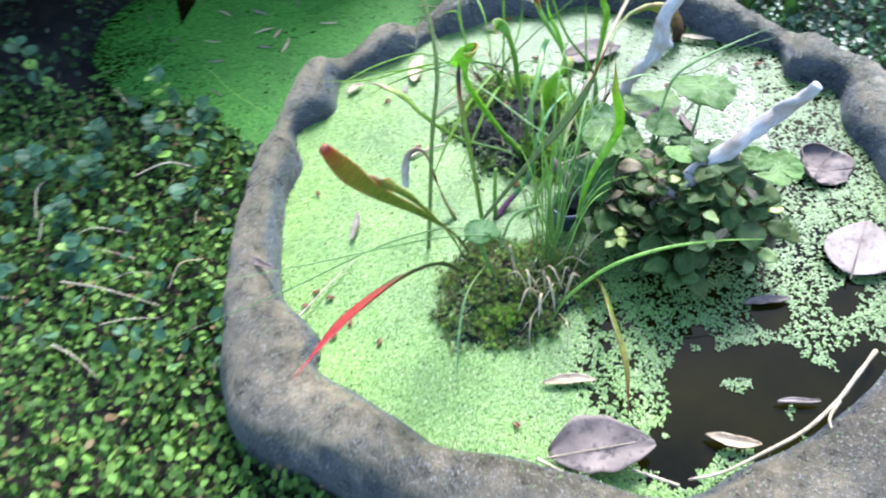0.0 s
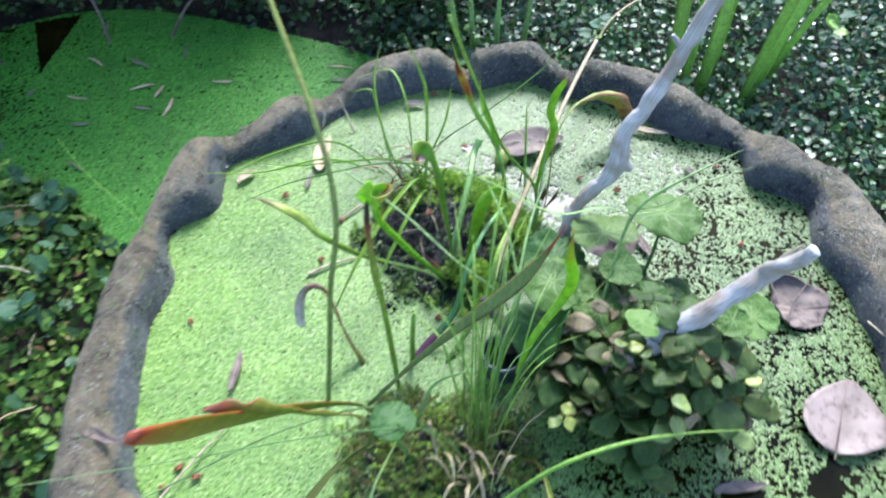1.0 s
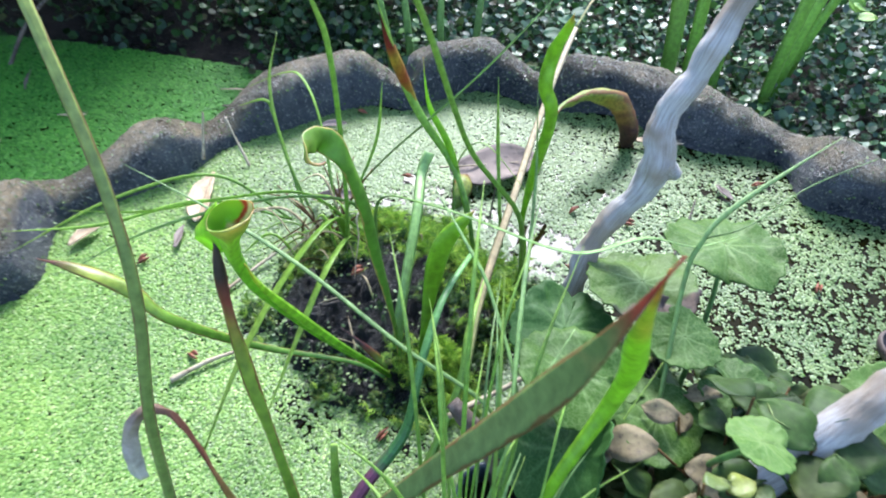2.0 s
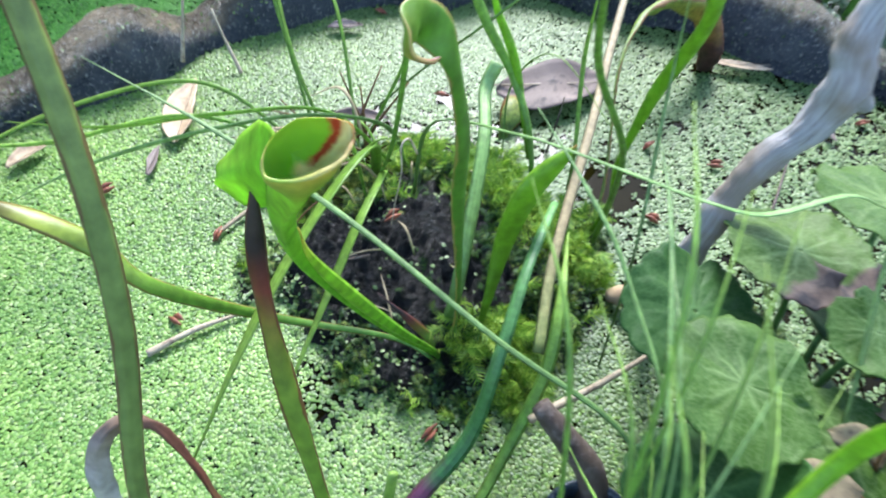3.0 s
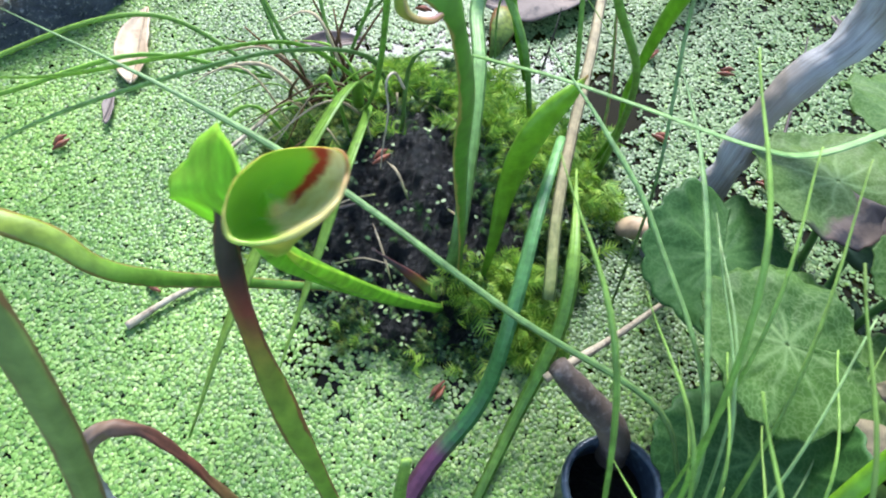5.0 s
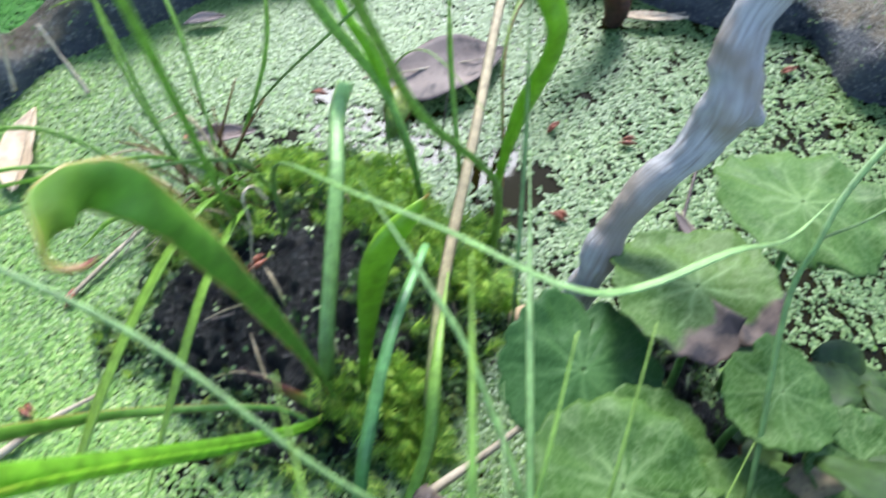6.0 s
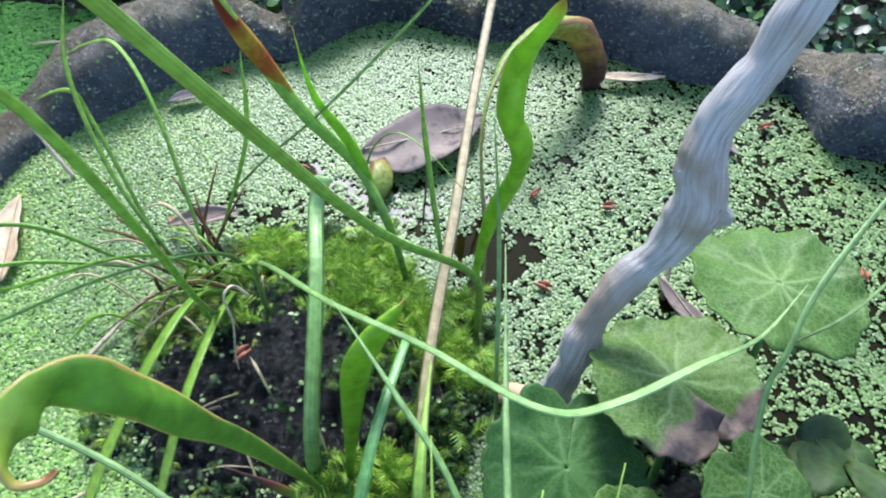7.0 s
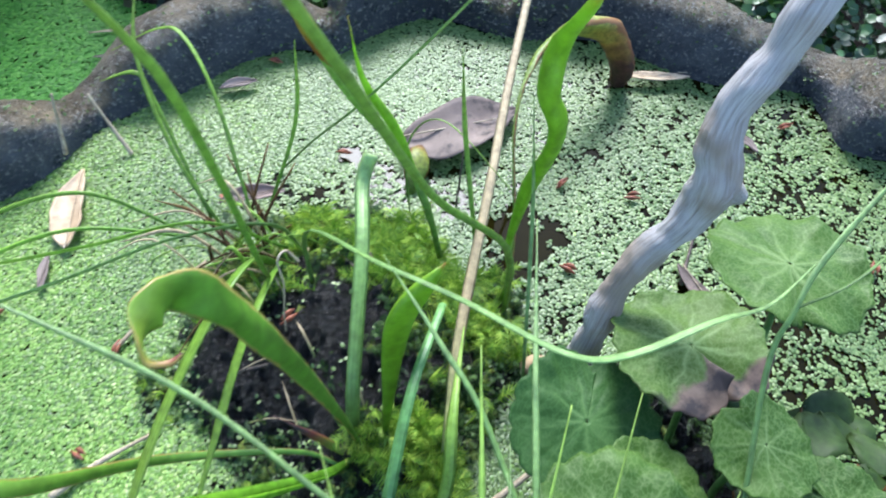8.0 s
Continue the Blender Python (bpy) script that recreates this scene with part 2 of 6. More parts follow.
def throat_material():
    """Inside of a pitcher: green far wall, cream floor towards the spout, a dark red stain between the two."""
    m, n, l, b = material("pitcher_throat", 0.4, 0.4)
    nz = noise_node(n, l, 330, 4)

    def math_node(op, a, c, d=0.0):
        k = n.new("ShaderNodeMath")
        k.operation = op
        for i, v in enumerate((a, c, d)):
            if isinstance(v, float):
                k.inputs[i].default_value = v
            else:
                l.new(v, k.inputs[i])
        return k.outputs[0]

    def band(source, stops):
        r = ramp(n, [(p, (v,) * 3) for p, v in stops])
        l.new(source, r.inputs[0])
        return r.outputs[0]

    across, deep = along(n, l, "X"), along(n, l)
    wobble = math_node("MULTIPLY_ADD", nz.outputs[0], 0.2, -0.1)
    slope = math_node("MULTIPLY_ADD", across, -0.22, deep)
    line = math_node("ADD", slope, wobble)
    right = math_node("ADD", across, wobble)
    cream = math_node("MULTIPLY", band(line, [(0.58, 1.0), (0.66, 0.0)]), band(right, [(0.3, 0.0), (0.42, 1.0)]))
    red = math_node("MULTIPLY", band(line, [(0.5, 0.0), (0.56, 1.0), (0.62, 1.0), (0.68, 0.0)]), band(right, [(0.5, 0.0), (0.62, 1.0), (0.9, 1.0), (0.97, 0.3)]))
    pink = math_node("MULTIPLY", band(line, [(0.3, 0.0), (0.52, 0.7)]), band(right, [(0.3, 1.0), (0.8, 0.2)]))
    floor_col = ramp(n, [(0.35, (0.62, 0.5, 0.2)), (0.6, (0.74, 0.66, 0.34))])
    l.new(nz.outputs[0], floor_col.inputs[0])
    flesh = mix_color(n, l, pink, floor_col.outputs[0], (0.62, 0.36, 0.22))
    c = mix_color(n, l, cream, (0.2, 0.42, 0.03), flesh)
    c = mix_color(n, l, red, c, (0.3, 0.035, 0.018))
    l.new(c, b.inputs["Base Color"])
    bump(n, l, b, nz.outputs[0], 0.3, 0.0004)
    t = n.new("ShaderNodeBsdfTranslucent")
    l.new(c, t.inputs[0])
    ms = n.new("ShaderNodeMixShader")
    ms.inputs[0].default_value = 0.35
    l.new(b.outputs[0], ms.inputs[1])
    l.new(t.outputs[0], ms.inputs[2])
    l.new(ms.outputs[0], n["Material Output"].inputs[0])
    return m


STRAW, RED, BLACKISH = (0.42, 0.33, 0.17), (0.4, 0.035, 0.025), (0.035, 0.022, 0.02)
M = {}
M["stone"] = rim_material()
M["water"] = water_material()
M["wood"] = wood_material()
M["soil"] = two_scale("wet_soil", (0.008, 0.007, 0.006), (0.02, 0.016, 0.012), (0.04, 0.033, 0.024), 14, 160, 0.85, 0.8, 0.004, 0.2)
M["peat"] = two_scale("wet_peat", (0.003, 0.003, 0.004), (0.009, 0.009, 0.009), (0.03, 0.033, 0.02), 60, 420, 0.38, 1.0, 0.01, 0.4)
M["duckweed"] = island_mat("duckweed", [(0.0, (0.078, 0.152, 0.038)), (0.4, (0.14, 0.232, 0.064)), (0.85, (0.2, 0.3, 0.1)), (1.0, (0.28, 0.38, 0.15))], 0.42, 0.25, 0.55)
M["duckweed_fresh"] = island_mat("fresh_duckweed", [(0.0, (0.105, 0.23, 0.036)), (0.4, (0.185, 0.345, 0.062)), (0.85, (0.275, 0.435, 0.1)), (1.0, (0.41, 0.51, 0.2))], 0.42, 0.25, 0.5)
M["far_duckweed"] = island_mat("far_duckweed", [(0.0, (0.025, 0.12, 0.01)), (0.6, (0.05, 0.2, 0.018)), (1.0, (0.09, 0.26, 0.035))], 0.6, 0.1, 0.3)
M["cover"] = island_mat("ground_leaves", [(0.0, (0.03, 0.062, 0.014)), (0.5, (0.093, 0.19, 0.034)), (0.85, (0.185, 0.32, 0.06)), (0.94, (0.17, 0.25, 0.05)), (0.96, (0.17, 0.1, 0.05)), (1.0, (0.24, 0.17, 0.09))], 0.6, 0.28, 0.18)
# leaf colour lowered to stand in for the deep shade of the far bank
M["cover_shaded"] = island_mat("shade_darkened_foliage", [(0.0, (0.008, 0.022, 0.006)), (0.6, (0.022, 0.06, 0.014)), (0.93, (0.05, 0.12, 0.025)), (1.0, (0.08, 0.06, 0.03))], 0.5, 0.15, 0.35)
M["cover_gloss"] = island_mat("glossy_creeper", [(0.0, (0.01, 0.032, 0.01)), (0.6, (0.03, 0.085, 0.022)), (0.94, (0.075, 0.17, 0.04)), (1.0, (0.1, 0.08, 0.04))], 0.36, 0.15, 0.5)
M["droop"] = leafy("drooping_pitcher", [(0.0, (0.09, 0.16, 0.02)), (0.45, (0.17, 0.24, 0.03)), (0.66, (0.24, 0.25, 0.04)), (0.78, (0.24, 0.14, 0.03)), (0.86, (0.08, 0.03, 0.02)), (1.0, (0.03, 0.014, 0.012))], 0.5, 0.25, grain=300, vary=0.55, edge=(0.16, 0.06, 0.02))
M["cover_blue"] = island_mat("blue_ground_leaves", [(0.0, (0.022, 0.065, 0.028)), (0.7, (0.05, 0.125, 0.056)), (1.0, (0.09, 0.18, 0.095))], 0.5, 0.2, 0.25)
M["moss"] = island_mat("moss", [(0.0, (0.1, 0.22, 0.018)), (0.5, (0.2, 0.37, 0.03)), (1.0, (0.38, 0.52, 0.07))], 0.6, 0.4)
M["moss_dark"] = island_mat("dark_moss", [(0.0, (0.01, 0.03, 0.007)), (0.6, (0.035, 0.09, 0.018)), (1.0, (0.1, 0.2, 0.035))], 0.6, 0.3)
M["moss_old"] = island_mat("old_moss", [(0.0, (0.05, 0.1, 0.014)), (0.6, (0.13, 0.2, 0.03)), (1.0, (0.24, 0.28, 0.05))], 0.7, 0.25)
M["moss_brown"] = island_mat("brown_moss", [(0.0, (0.045, 0.04, 0.014)), (0.6, (0.12, 0.1, 0.03)), (1.0, (0.24, 0.2, 0.07))], 0.7, 0.2)
M["blade"] = leafy("sedge_blade", [(0.0, (0.1, 0.2, 0.03)), (0.4, (0.19, 0.36, 0.05)), (1.0, (0.3, 0.46, 0.08))], 0.45, 0.3, stripes=3)
M["blade_cool"] = leafy("grey_green_blade", [(0.0, (0.11, 0.2, 0.045)), (0.5, (0.21, 0.36, 0.1)), (1.0, (0.32, 0.47, 0.17))], 0.45, 0.3, stripes=3)
M["blade_lime"] = leafy("lime_blade", [(0.0, (0.12, 0.26, 0.03)), (0.4, (0.22, 0.4, 0.04)), (1.0, (0.32, 0.48, 0.07))], 0.42, 0.35, stripes=3)
M["straw"] = leafy("straw", [(0.0, (0.2, 0.26, 0.07)), (0.3, STRAW), (1.0, (0.47, 0.38, 0.24))], 0.7, 0.2, stripes=3)
M["purple"] = leafy("purple_blade", [(0.0, (0.07, 0.03, 0.05)), (0.22, (0.13, 0.04, 0.08)), (0.34, (0.05, 0.16, 0.04)), (1.0, (0.16, 0.34, 0.1))], 0.4, 0.25, stripes=3)
M["pitcher"] = leafy("pitcher_green", [(0.0, (0.08, 0.19, 0.015)), (0.3, (0.2, 0.4, 0.02)), (0.86, (0.3, 0.54, 0.03)), (0.97, (0.4, 0.26, 0.05))], 0.36, 0.42, grain=150)
M["pitcher_red"] = leafy("pitcher_red_tipped", [(0.0, (0.07, 0.13, 0.02)), (0.55, (0.17, 0.22, 0.02)), (0.86, (0.27, 0.19, 0.02)), (0.96, (0.34, 0.07, 0.02)), (1.0, (0.14, 0.03, 0.02))], 0.4, 0.3, grain=150, edge=(0.3, 0.06, 0.02))
M["browned"] = leafy("browned_pitcher", [(0.0, (0.07, 0.13, 0.02)), (0.55, (0.16, 0.21, 0.02)), (0.8, (0.2, 0.15, 0.02)), (0.9, (0.2, 0.05, 0.02)), (1.0, (0.07, 0.03, 0.02))], 0.45, 0.3, grain=150, edge=(0.22, 0.06, 0.02))
M["red_leaf"] = leafy("red_leaf", [(0.0, (0.06, 0.1, 0.02)), (0.45, (0.07, 0.06, 0.02)), (0.6, (0.32, 0.03, 0.025)), (1.0, (0.38, 0.025, 0.03))], 0.45, 0.3, grain=150)
M["curl"] = leafy("curled_pitcher", [(0.0, (0.07, 0.17, 0.02)), (0.5, (0.11, 0.25, 0.02)), (0.72, (0.19, 0.28, 0.03)), (0.86, (0.32, 0.18, 0.05)), (0.94, (0.2, 0.05, 0.02)), (1.0, (0.05, 0.018, 0.014))], 0.4, 0.3, grain=150, edge=(0.3, 0.22, 0.06))
M["dying"] = leafy("dying_leaf", [(0.0, (0.12, 0.26, 0.02)), (0.4, (0.18, 0.28, 0.025)), (0.56, (0.2, 0.14, 0.02)), (0.64, (0.16, 0.035, 0.02)), (0.74, BLACKISH), (1.0, (0.06, 0.045, 0.045))], 0.5, 0.15, grain=150, edge=(0.12, 0.025, 0.015))
M["yellow"] = leafy("yellowing_leaf", [(0.0, (0.07, 0.2, 0.02)), (0.5, (0.15, 0.3, 0.03)), (0.8, (0.3, 0.36, 0.04)), (0.95, (0.12, 0.05, 0.03))], 0.4, 0.3, grain=150, edge=(0.24, 0.17, 0.04))
M["dead_curl"] = leafy("withered_leaf", [(0.0, (0.1, 0.12, 0.02)), (0.3, (0.12, 0.03, 0.02)), (0.6, (0.15, 0.09, 0.05)), (0.8, (0.35, 0.3, 0.26)), (1.0, (0.5, 0.47, 0.47))], 0.6, 0.15, grain=150)
M["hood"] = leafy("pitcher_hood", [(0.0, (0.2, 0.42, 0.025)), (0.5, (0.31, 0.56, 0.04)), (1.0, (0.36, 0.6, 0.06))], 0.42, 0.55, grain=150)
M["trumpet"] = leafy("pitcher_trumpet", [(0.0, (0.1, 0.24, 0.018)), (0.5, (0.2, 0.43, 0.025)), (0.84, (0.32, 0.54, 0.035)), (0.95, (0.42, 0.42, 0.06)), (1.0, (0.5, 0.42, 0.08))], 0.42, 0.45, grain=150, vary=0.45)
M["lip"] = leafy("pitcher_lip", [(0.0, (0.5, 0.42, 0.1)), (0.3, (0.3, 0.45, 0.05)), (0.5, (0.5, 0.46, 0.12)), (0.75, (0.58, 0.44, 0.16)), (0.93, (0.48, 0.2, 0.06)), (1.0, (0.5, 0.42, 0.1))], 0.4, 0.3, grain=120)
M["sheath"] = leafy("mottled_sheath", [(0.0, (0.2, 0.3, 0.03)), (0.25, (0.42, 0.3, 0.03)), (0.4, (0.35, 0.08, 0.02)), (0.55, (0.45, 0.3, 0.03)), (0.68, (0.25, 0.03, 0.02)), (1.0, (0.06, 0.015, 0.015))], 0.45, 0.35, grain=260)
M["throat"] = throat_material()
M["tall_stalk"] = leafy("tall_stalk", [(0.0, (0.13, 0.2, 0.05)), (0.5, (0.18, 0.25, 0.06)), (1.0, (0.34, 0.37, 0.07))], 0.5, 0.2, stripes=2, edge=(0.14, 0.07, 0.03))
M["blue_leaf"] = leafy("blue_green_leaf", [(0.0, (0.03, 0.085, 0.036)), (1.0, (0.055, 0.13, 0.064))], 0.5, 0.25, spec=0.25)
M["stem"] = leafy("stalk", [(0.0, (0.06, 0.14, 0.03)), (1.0, (0.14, 0.3, 0.08))], 0.4, 0.2)
M["dark_stem"] = leafy("dark_stalk", [(0.0, (0.03, 0.018, 0.008)), (1.0, (0.1, 0.052, 0.014))], 0.65, 0.0, spec=0.2)
M["kidney"] = kidney_material("marsh_leaf", (0.037, 0.09, 0.01), (0.07, 0.138, 0.02), (0.2, 0.29, 0.1))
M["kidney_dark"] = kidney_material("marsh_leaf_dark", (0.025, 0.078, 0.014), (0.045, 0.115, 0.024), (0.105, 0.205, 0.06))
M["kidney_pale"] = kidney_material("marsh_leaf_pale", (0.07, 0.15, 0.025), (0.13, 0.22, 0.05), (0.2, 0.28, 0.09))
M["kidney_rot"] = kidney_material("marsh_leaf_rotting", (0.042, 0.09, 0.01), (0.078, 0.136, 0.02), (0.19, 0.28, 0.095), rot=0.1)
M["grey_leaf"] = leafy("grey_green_leaf", [(0.0, (0.07, 0.13, 0.03)), (0.5, (0.14, 0.22, 0.07)), (0.82, (0.16, 0.24, 0.07)), (0.92, (0.3, 0.07, 0.04)), (1.0, RED)], 0.45, 0.3, grain=150, edge=(0.16, 0.08, 0.03))
M["herb_yellow"] = leafy("herb_leaf_yellow", [(0.0, (0.24, 0.3, 0.05)), (1.0, (0.36, 0.4, 0.1))], 0.45, 0.3)
M["herb_dead"] = two_scale("herb_leaf_dead", (0.13, 0.1, 0.05), (0.22, 0.18, 0.09), (0.07, 0.05, 0.03), 60, 300, 0.7, 0.5, 0.001)
M["herb"] = leafy("herb_leaf", [(0.0, (0.028, 0.062, 0.011)), (1.0, (0.066, 0.118, 0.024))], 0.55, 0.3, spec=0.25)
M["herb_olive"] = leafy("herb_leaf_olive", [(0.0, (0.034, 0.064, 0.012)), (0.7, (0.066, 0.1, 0.02)), (1.0, (0.09, 0.1, 0.026))], 0.6, 0.3, spec=0.25)
M["herb_pale"] = leafy("herb_leaf_pale", [(0.0, (0.13, 0.2, 0.045)), (1.0, (0.25, 0.31, 0.09))], 0.45, 0.25)
M["dead"] = two_scale("dead_leaf", (0.11, 0.08, 0.06), (0.2, 0.145, 0.12), (0.06, 0.045, 0.04), 18, 90, 0.55, 0.5, 0.001)
M["dead_dark"] = two_scale("dead_leaf_dark", (0.085, 0.062, 0.052), (0.2, 0.15, 0.118), (0.03, 0.022, 0.019), 20, 80, 0.7, 0.5, 0.001)
M["dead_pink"] = two_scale("dead_leaf_pale", (0.17, 0.13, 0.105), (0.24, 0.185, 0.155), (0.11, 0.078, 0.062), 22, 90, 0.6, 0.4, 0.001)
M["buff"] = two_scale("buff_leaf", (0.36, 0.25, 0.14), (0.5, 0.38, 0.24), (0.27, 0.18, 0.1), 22, 120, 0.6, 0.4, 0.001)
M["twig"] = two_scale("pale_twig", (0.29, 0.23, 0.14), (0.45, 0.37, 0.25), (0.18, 0.13, 0.085), 30, 200, 0.7, 0.5, 0.001)
M["twig_dark"] = two_scale("dark_twig", (0.055, 0.038, 0.028), (0.12, 0.088, 0.062), (0.16, 0.13, 0.11), 30, 200, 0.7, 0.6, 0.0015)
M["husk"] = two_scale("red_husk", (0.17, 0.05, 0.025), (0.3, 0.1, 0.045), (0.09, 0.03, 0.02), 200, 900, 0.5, 0.4, 0.0006)
M["plastic"] = two_scale("black_plastic", (0.014, 0.022, 0.032), (0.03, 0.045, 0.06), (0.08, 0.1, 0.12), 40, 300, 0.3, 0.2, 0.0005)
M["bark"] = two_scale("dark_bark", (0.02, 0.016, 0.013), (0.04, 0.032, 0.026), (0.07, 0.06, 0.05), 12, 90, 0.8, 0.8, 0.004)


# ---- mesh helpers ----
def spline(pts, n):
    """n points on a smooth line through pts."""
    p = [Vector(q) for q in pts]
    p = [2 * p[0] - p[1], *p, 2 * p[-1] - p[-2]]
    out = []
    for j in range(n):
        v = j / (n - 1) * (len(p) - 3)
        i = min(int(v), len(p) - 4)
        f, (a, b, c, d) = v - i, p[i : i + 4]
        out.append(0.5 * (2 * b + (c - a) * f + (2 * a - 5 * b + 4 * c - d) * f * f + (3 * b - a - 3 * c + d) * f**3))
    return out


def rings(pts, side=(1, 0, 0)):
    """Point, side, upright and run at every point of a line, turned as little as can be."""
    out, s = [], Vector(side)
    for i, p in enumerate(pts):
        d = (pts[min(i + 1, len(pts) - 1)] - pts[max(i - 1, 0)]).normalized()
        s = s - d * s.dot(d)
        s = s.normalized() if s.length > 1e-6 else d.orthogonal().normalized()
        out.append((p, s, d.cross(s), d))
    return out


def grid_faces(bm, rows, closed, uv):
    n = len(rows[0])
    for i in range(len(rows) - 1):
        for j in range(n if closed else n - 1):
            k = (j + 1) % n
            f = bm.faces.new((rows[i][j], rows[i][k], rows[i + 1][k], rows[i + 1][j]))
            f.smooth = True
            for loop, (a, b) in zip(f.loops, ((i, j), (i, j + 1), (i + 1, j + 1), (i + 1, j))):
                loop[uv].uv = (b / n, a / (len(rows) - 1))


def sweep(pts, wide, thick, n=24, sides=8, side=(1, 0, 0), fold=0.0, rough=0.0, seed=0.0, wave=0.0):
    """A tapered, flattened stalk or blade along a line; wide and thick give its half sizes from 0 to 1; fold bends it into a gutter."""
    bm = bmesh.new()
    uv = bm.loops.layers.uv.new("UVMap")
    rows = []
    for i, (p, s, u, d) in enumerate(rings(spline(pts, n), side)):
        t = i / (n - 1)
        w, h = wide(t), thick(t)
        row = []
        for k in range(sides):
            a = 2 * math.pi * k / sides
            x, y = math.cos(a) * w, math.sin(a) * h
            y += fold * abs(x) + wave * x * math.sin(t * 23 + seed) + 0.5 * wave * abs(x) * math.sin(t * 41 + 2 * seed)
            q = p + s * x + u * y
            if rough:
                q += (q - p) * rough * noise.noise(q * 55 + Vector((seed, 0, 0))) + (q - p) * rough * 0.5 * noise.noise(q * 170)
            row.append(bm.verts.new(q))
        rows.append(row)
    grid_faces(bm, rows, True, uv)
    for row, end in ((rows[0][::-1], 0.0), (rows[-1], 1.0)):
        f = bm.faces.new(row)
        f.smooth = True
        for loop in f.loops:
            loop[uv].uv = (0.5, end)
    return bm


def sheet(place, nu, nv, thick):
    """A thin leaf with two faces and an edge, from a function of u (along) and v (across)."""
    bm = bmesh.new()
    uv = bm.loops.layers.uv.new("UVMap")
    top = [[Vector(place(i / nu, j / nv)) for j in range(nv + 1)] for i in range(nu + 1)]
    norm = []
    for i in range(nu + 1):
        row = []
        for j in range(nv + 1):
            a = top[min(i + 1, nu)][j] - top[max(i - 1, 0)][j]
            b = top[i][min(j + 1, nv)] - top[i][max(j - 1, 0)]
            c = a.cross(b)
            row.append(c.normalized() if c.length > 1e-12 else Vector((0, 0, 1)))
        norm.append(row)
    up = [[bm.verts.new(p + m * thick / 2) for p, m in zip(r, q)] for r, q in zip(top, norm)]
    low = [[bm.verts.new(p - m * thick / 2) for p, m in zip(r, q)] for r, q in zip(top, norm)]

    def face(vs, st):
        f = bm.faces.new(vs)
        f.smooth = True
        for loop, c in zip(f.loops, st):
            loop[uv].uv = (c[1] / nv, c[0] / nu)

    for i in range(nu):
        for j in range(nv):
            st = [(i, j), (i + 1, j), (i + 1, j + 1), (i, j + 1)]
            face([up[a][b] for a, b in st], st)
            face([low[a][b] for a, b in st[::-1]], st[::-1])
    border = [(i, 0) for i in range(nu)] + [(nu, j) for j in range(nv)] + [(i, nv) for i in range(nu, 0, -1)] + [(0, j) for j in range(nv, 0, -1)]
    for a, b in zip(border, border[1:] + border[:1]):
        face([up[a[0]][a[1]], low[a[0]][a[1]], low[b[0]][b[1]], up[b[0]][b[1]]], [a, a, b, b])
    return bm


def link(name, bm, mat):
    me = bpy.data.meshes.new(name)
    bm.to_mesh(me)
    bm.free()
    me.materials.append(mat)
    return new(name, me)


def part(name, bm, mat, parent, label=""):
    ob = link(name, bm, mat) if not isinstance(bm, bpy.types.Mesh) else new(name, bm)
    ob.parent = parent
    ob.matrix_parent_inverse = parent.matrix_world.inverted()
    return tagged(ob, label)


def thing(name, at, label, category, group="", kind=""):
    e = new(name)
    e.empty_display_size = 0.02
    e.location = at
    e.matrix_world = Matrix.Translation(at)
    return tagged(e, label, category, group, kind)


def scatter(name, template, faces, mats, mat, smooth=False):
    """One mesh of many copies of a small template; mats is an array of 4 x 4 poses."""
    v = np.asarray(template, float)
    n, k = len(mats), len(v)
    co = np.einsum("nij,kj->nki", mats[:, :3, :3], v) + mats[:, None, :3, 3]
    size = [len(f) for f in faces]
    loops = np.concatenate([np.array(f) for f in faces])
    all_loops = (loops[None] + (np.arange(n) * k)[:, None]).ravel()
    totals = np.tile(size, n)
    me = bpy.data.meshes.new(name)
    me.vertices.add(n * k)
    me.vertices.foreach_set("co", co.ravel())
    me.loops.add(len(all_loops))
    me.loops.foreach_set("vertex_index", all_loops.astype(np.int32))
    me.polygons.add(len(totals))
    me.polygons.foreach_set("loop_start", (np.cumsum(totals) - totals).astype(np.int32))
    if smooth:
        me.polygons.foreach_set("use_smooth", np.ones(len(totals), bool))
    me.update(calc_edges=True)
    me.materials.append(mat)
    return me


def poses(xyz, yaw, tilt, lean, scale):
    """Arrays of poses: turned by yaw about z after tilting about x and y."""
    n = len(xyz)
    cy, sy, ct, st, cl, sl = np.cos(yaw), np.sin(yaw), np.cos(tilt), np.sin(tilt), np.cos(lean), np.sin(lean)
    z, o = np.zeros(n), np.ones(n)
    rz = np.stack([cy, -sy, z, sy, cy, z, z, z, o], -1).reshape(-1, 3, 3)
    rx = np.stack([o, z, z, z, ct, -st, z, st, ct], -1).reshape(-1, 3, 3)
    ry = np.stack([cl, z, sl, z, o, z, -sl, z, cl], -1).reshape(-1, 3, 3)
    m = np.zeros((n, 4, 4))
    m[:, :3, :3] = (rz @ rx @ ry) * np.asarray(scale).reshape(-1, 1, 1)
    m[:, :3, 3] = xyz
    return m


rng = np.random.default_rng(7)


def inside(x, y, poly):
    """Which points lie inside a closed outline."""
    px, py = np.array(poly).T
    qx, qy = np.roll(px, -1), np.roll(py, -1)
    hit = np.zeros(len(x), bool)
    for ax, ay, bx, by in zip(px, py, qx, qy):
        cross = (ay > y) != (by > y)
        hit ^= cross & (x < (bx - ax) * (y - ay) / (by - ay + 1e-12) + ax)
    return hit


def smooth_noise(x, y, scale, seed):
    return np.array([noise.noise(Vector((a * scale, b * scale, seed))) for a, b in zip(x, y)])


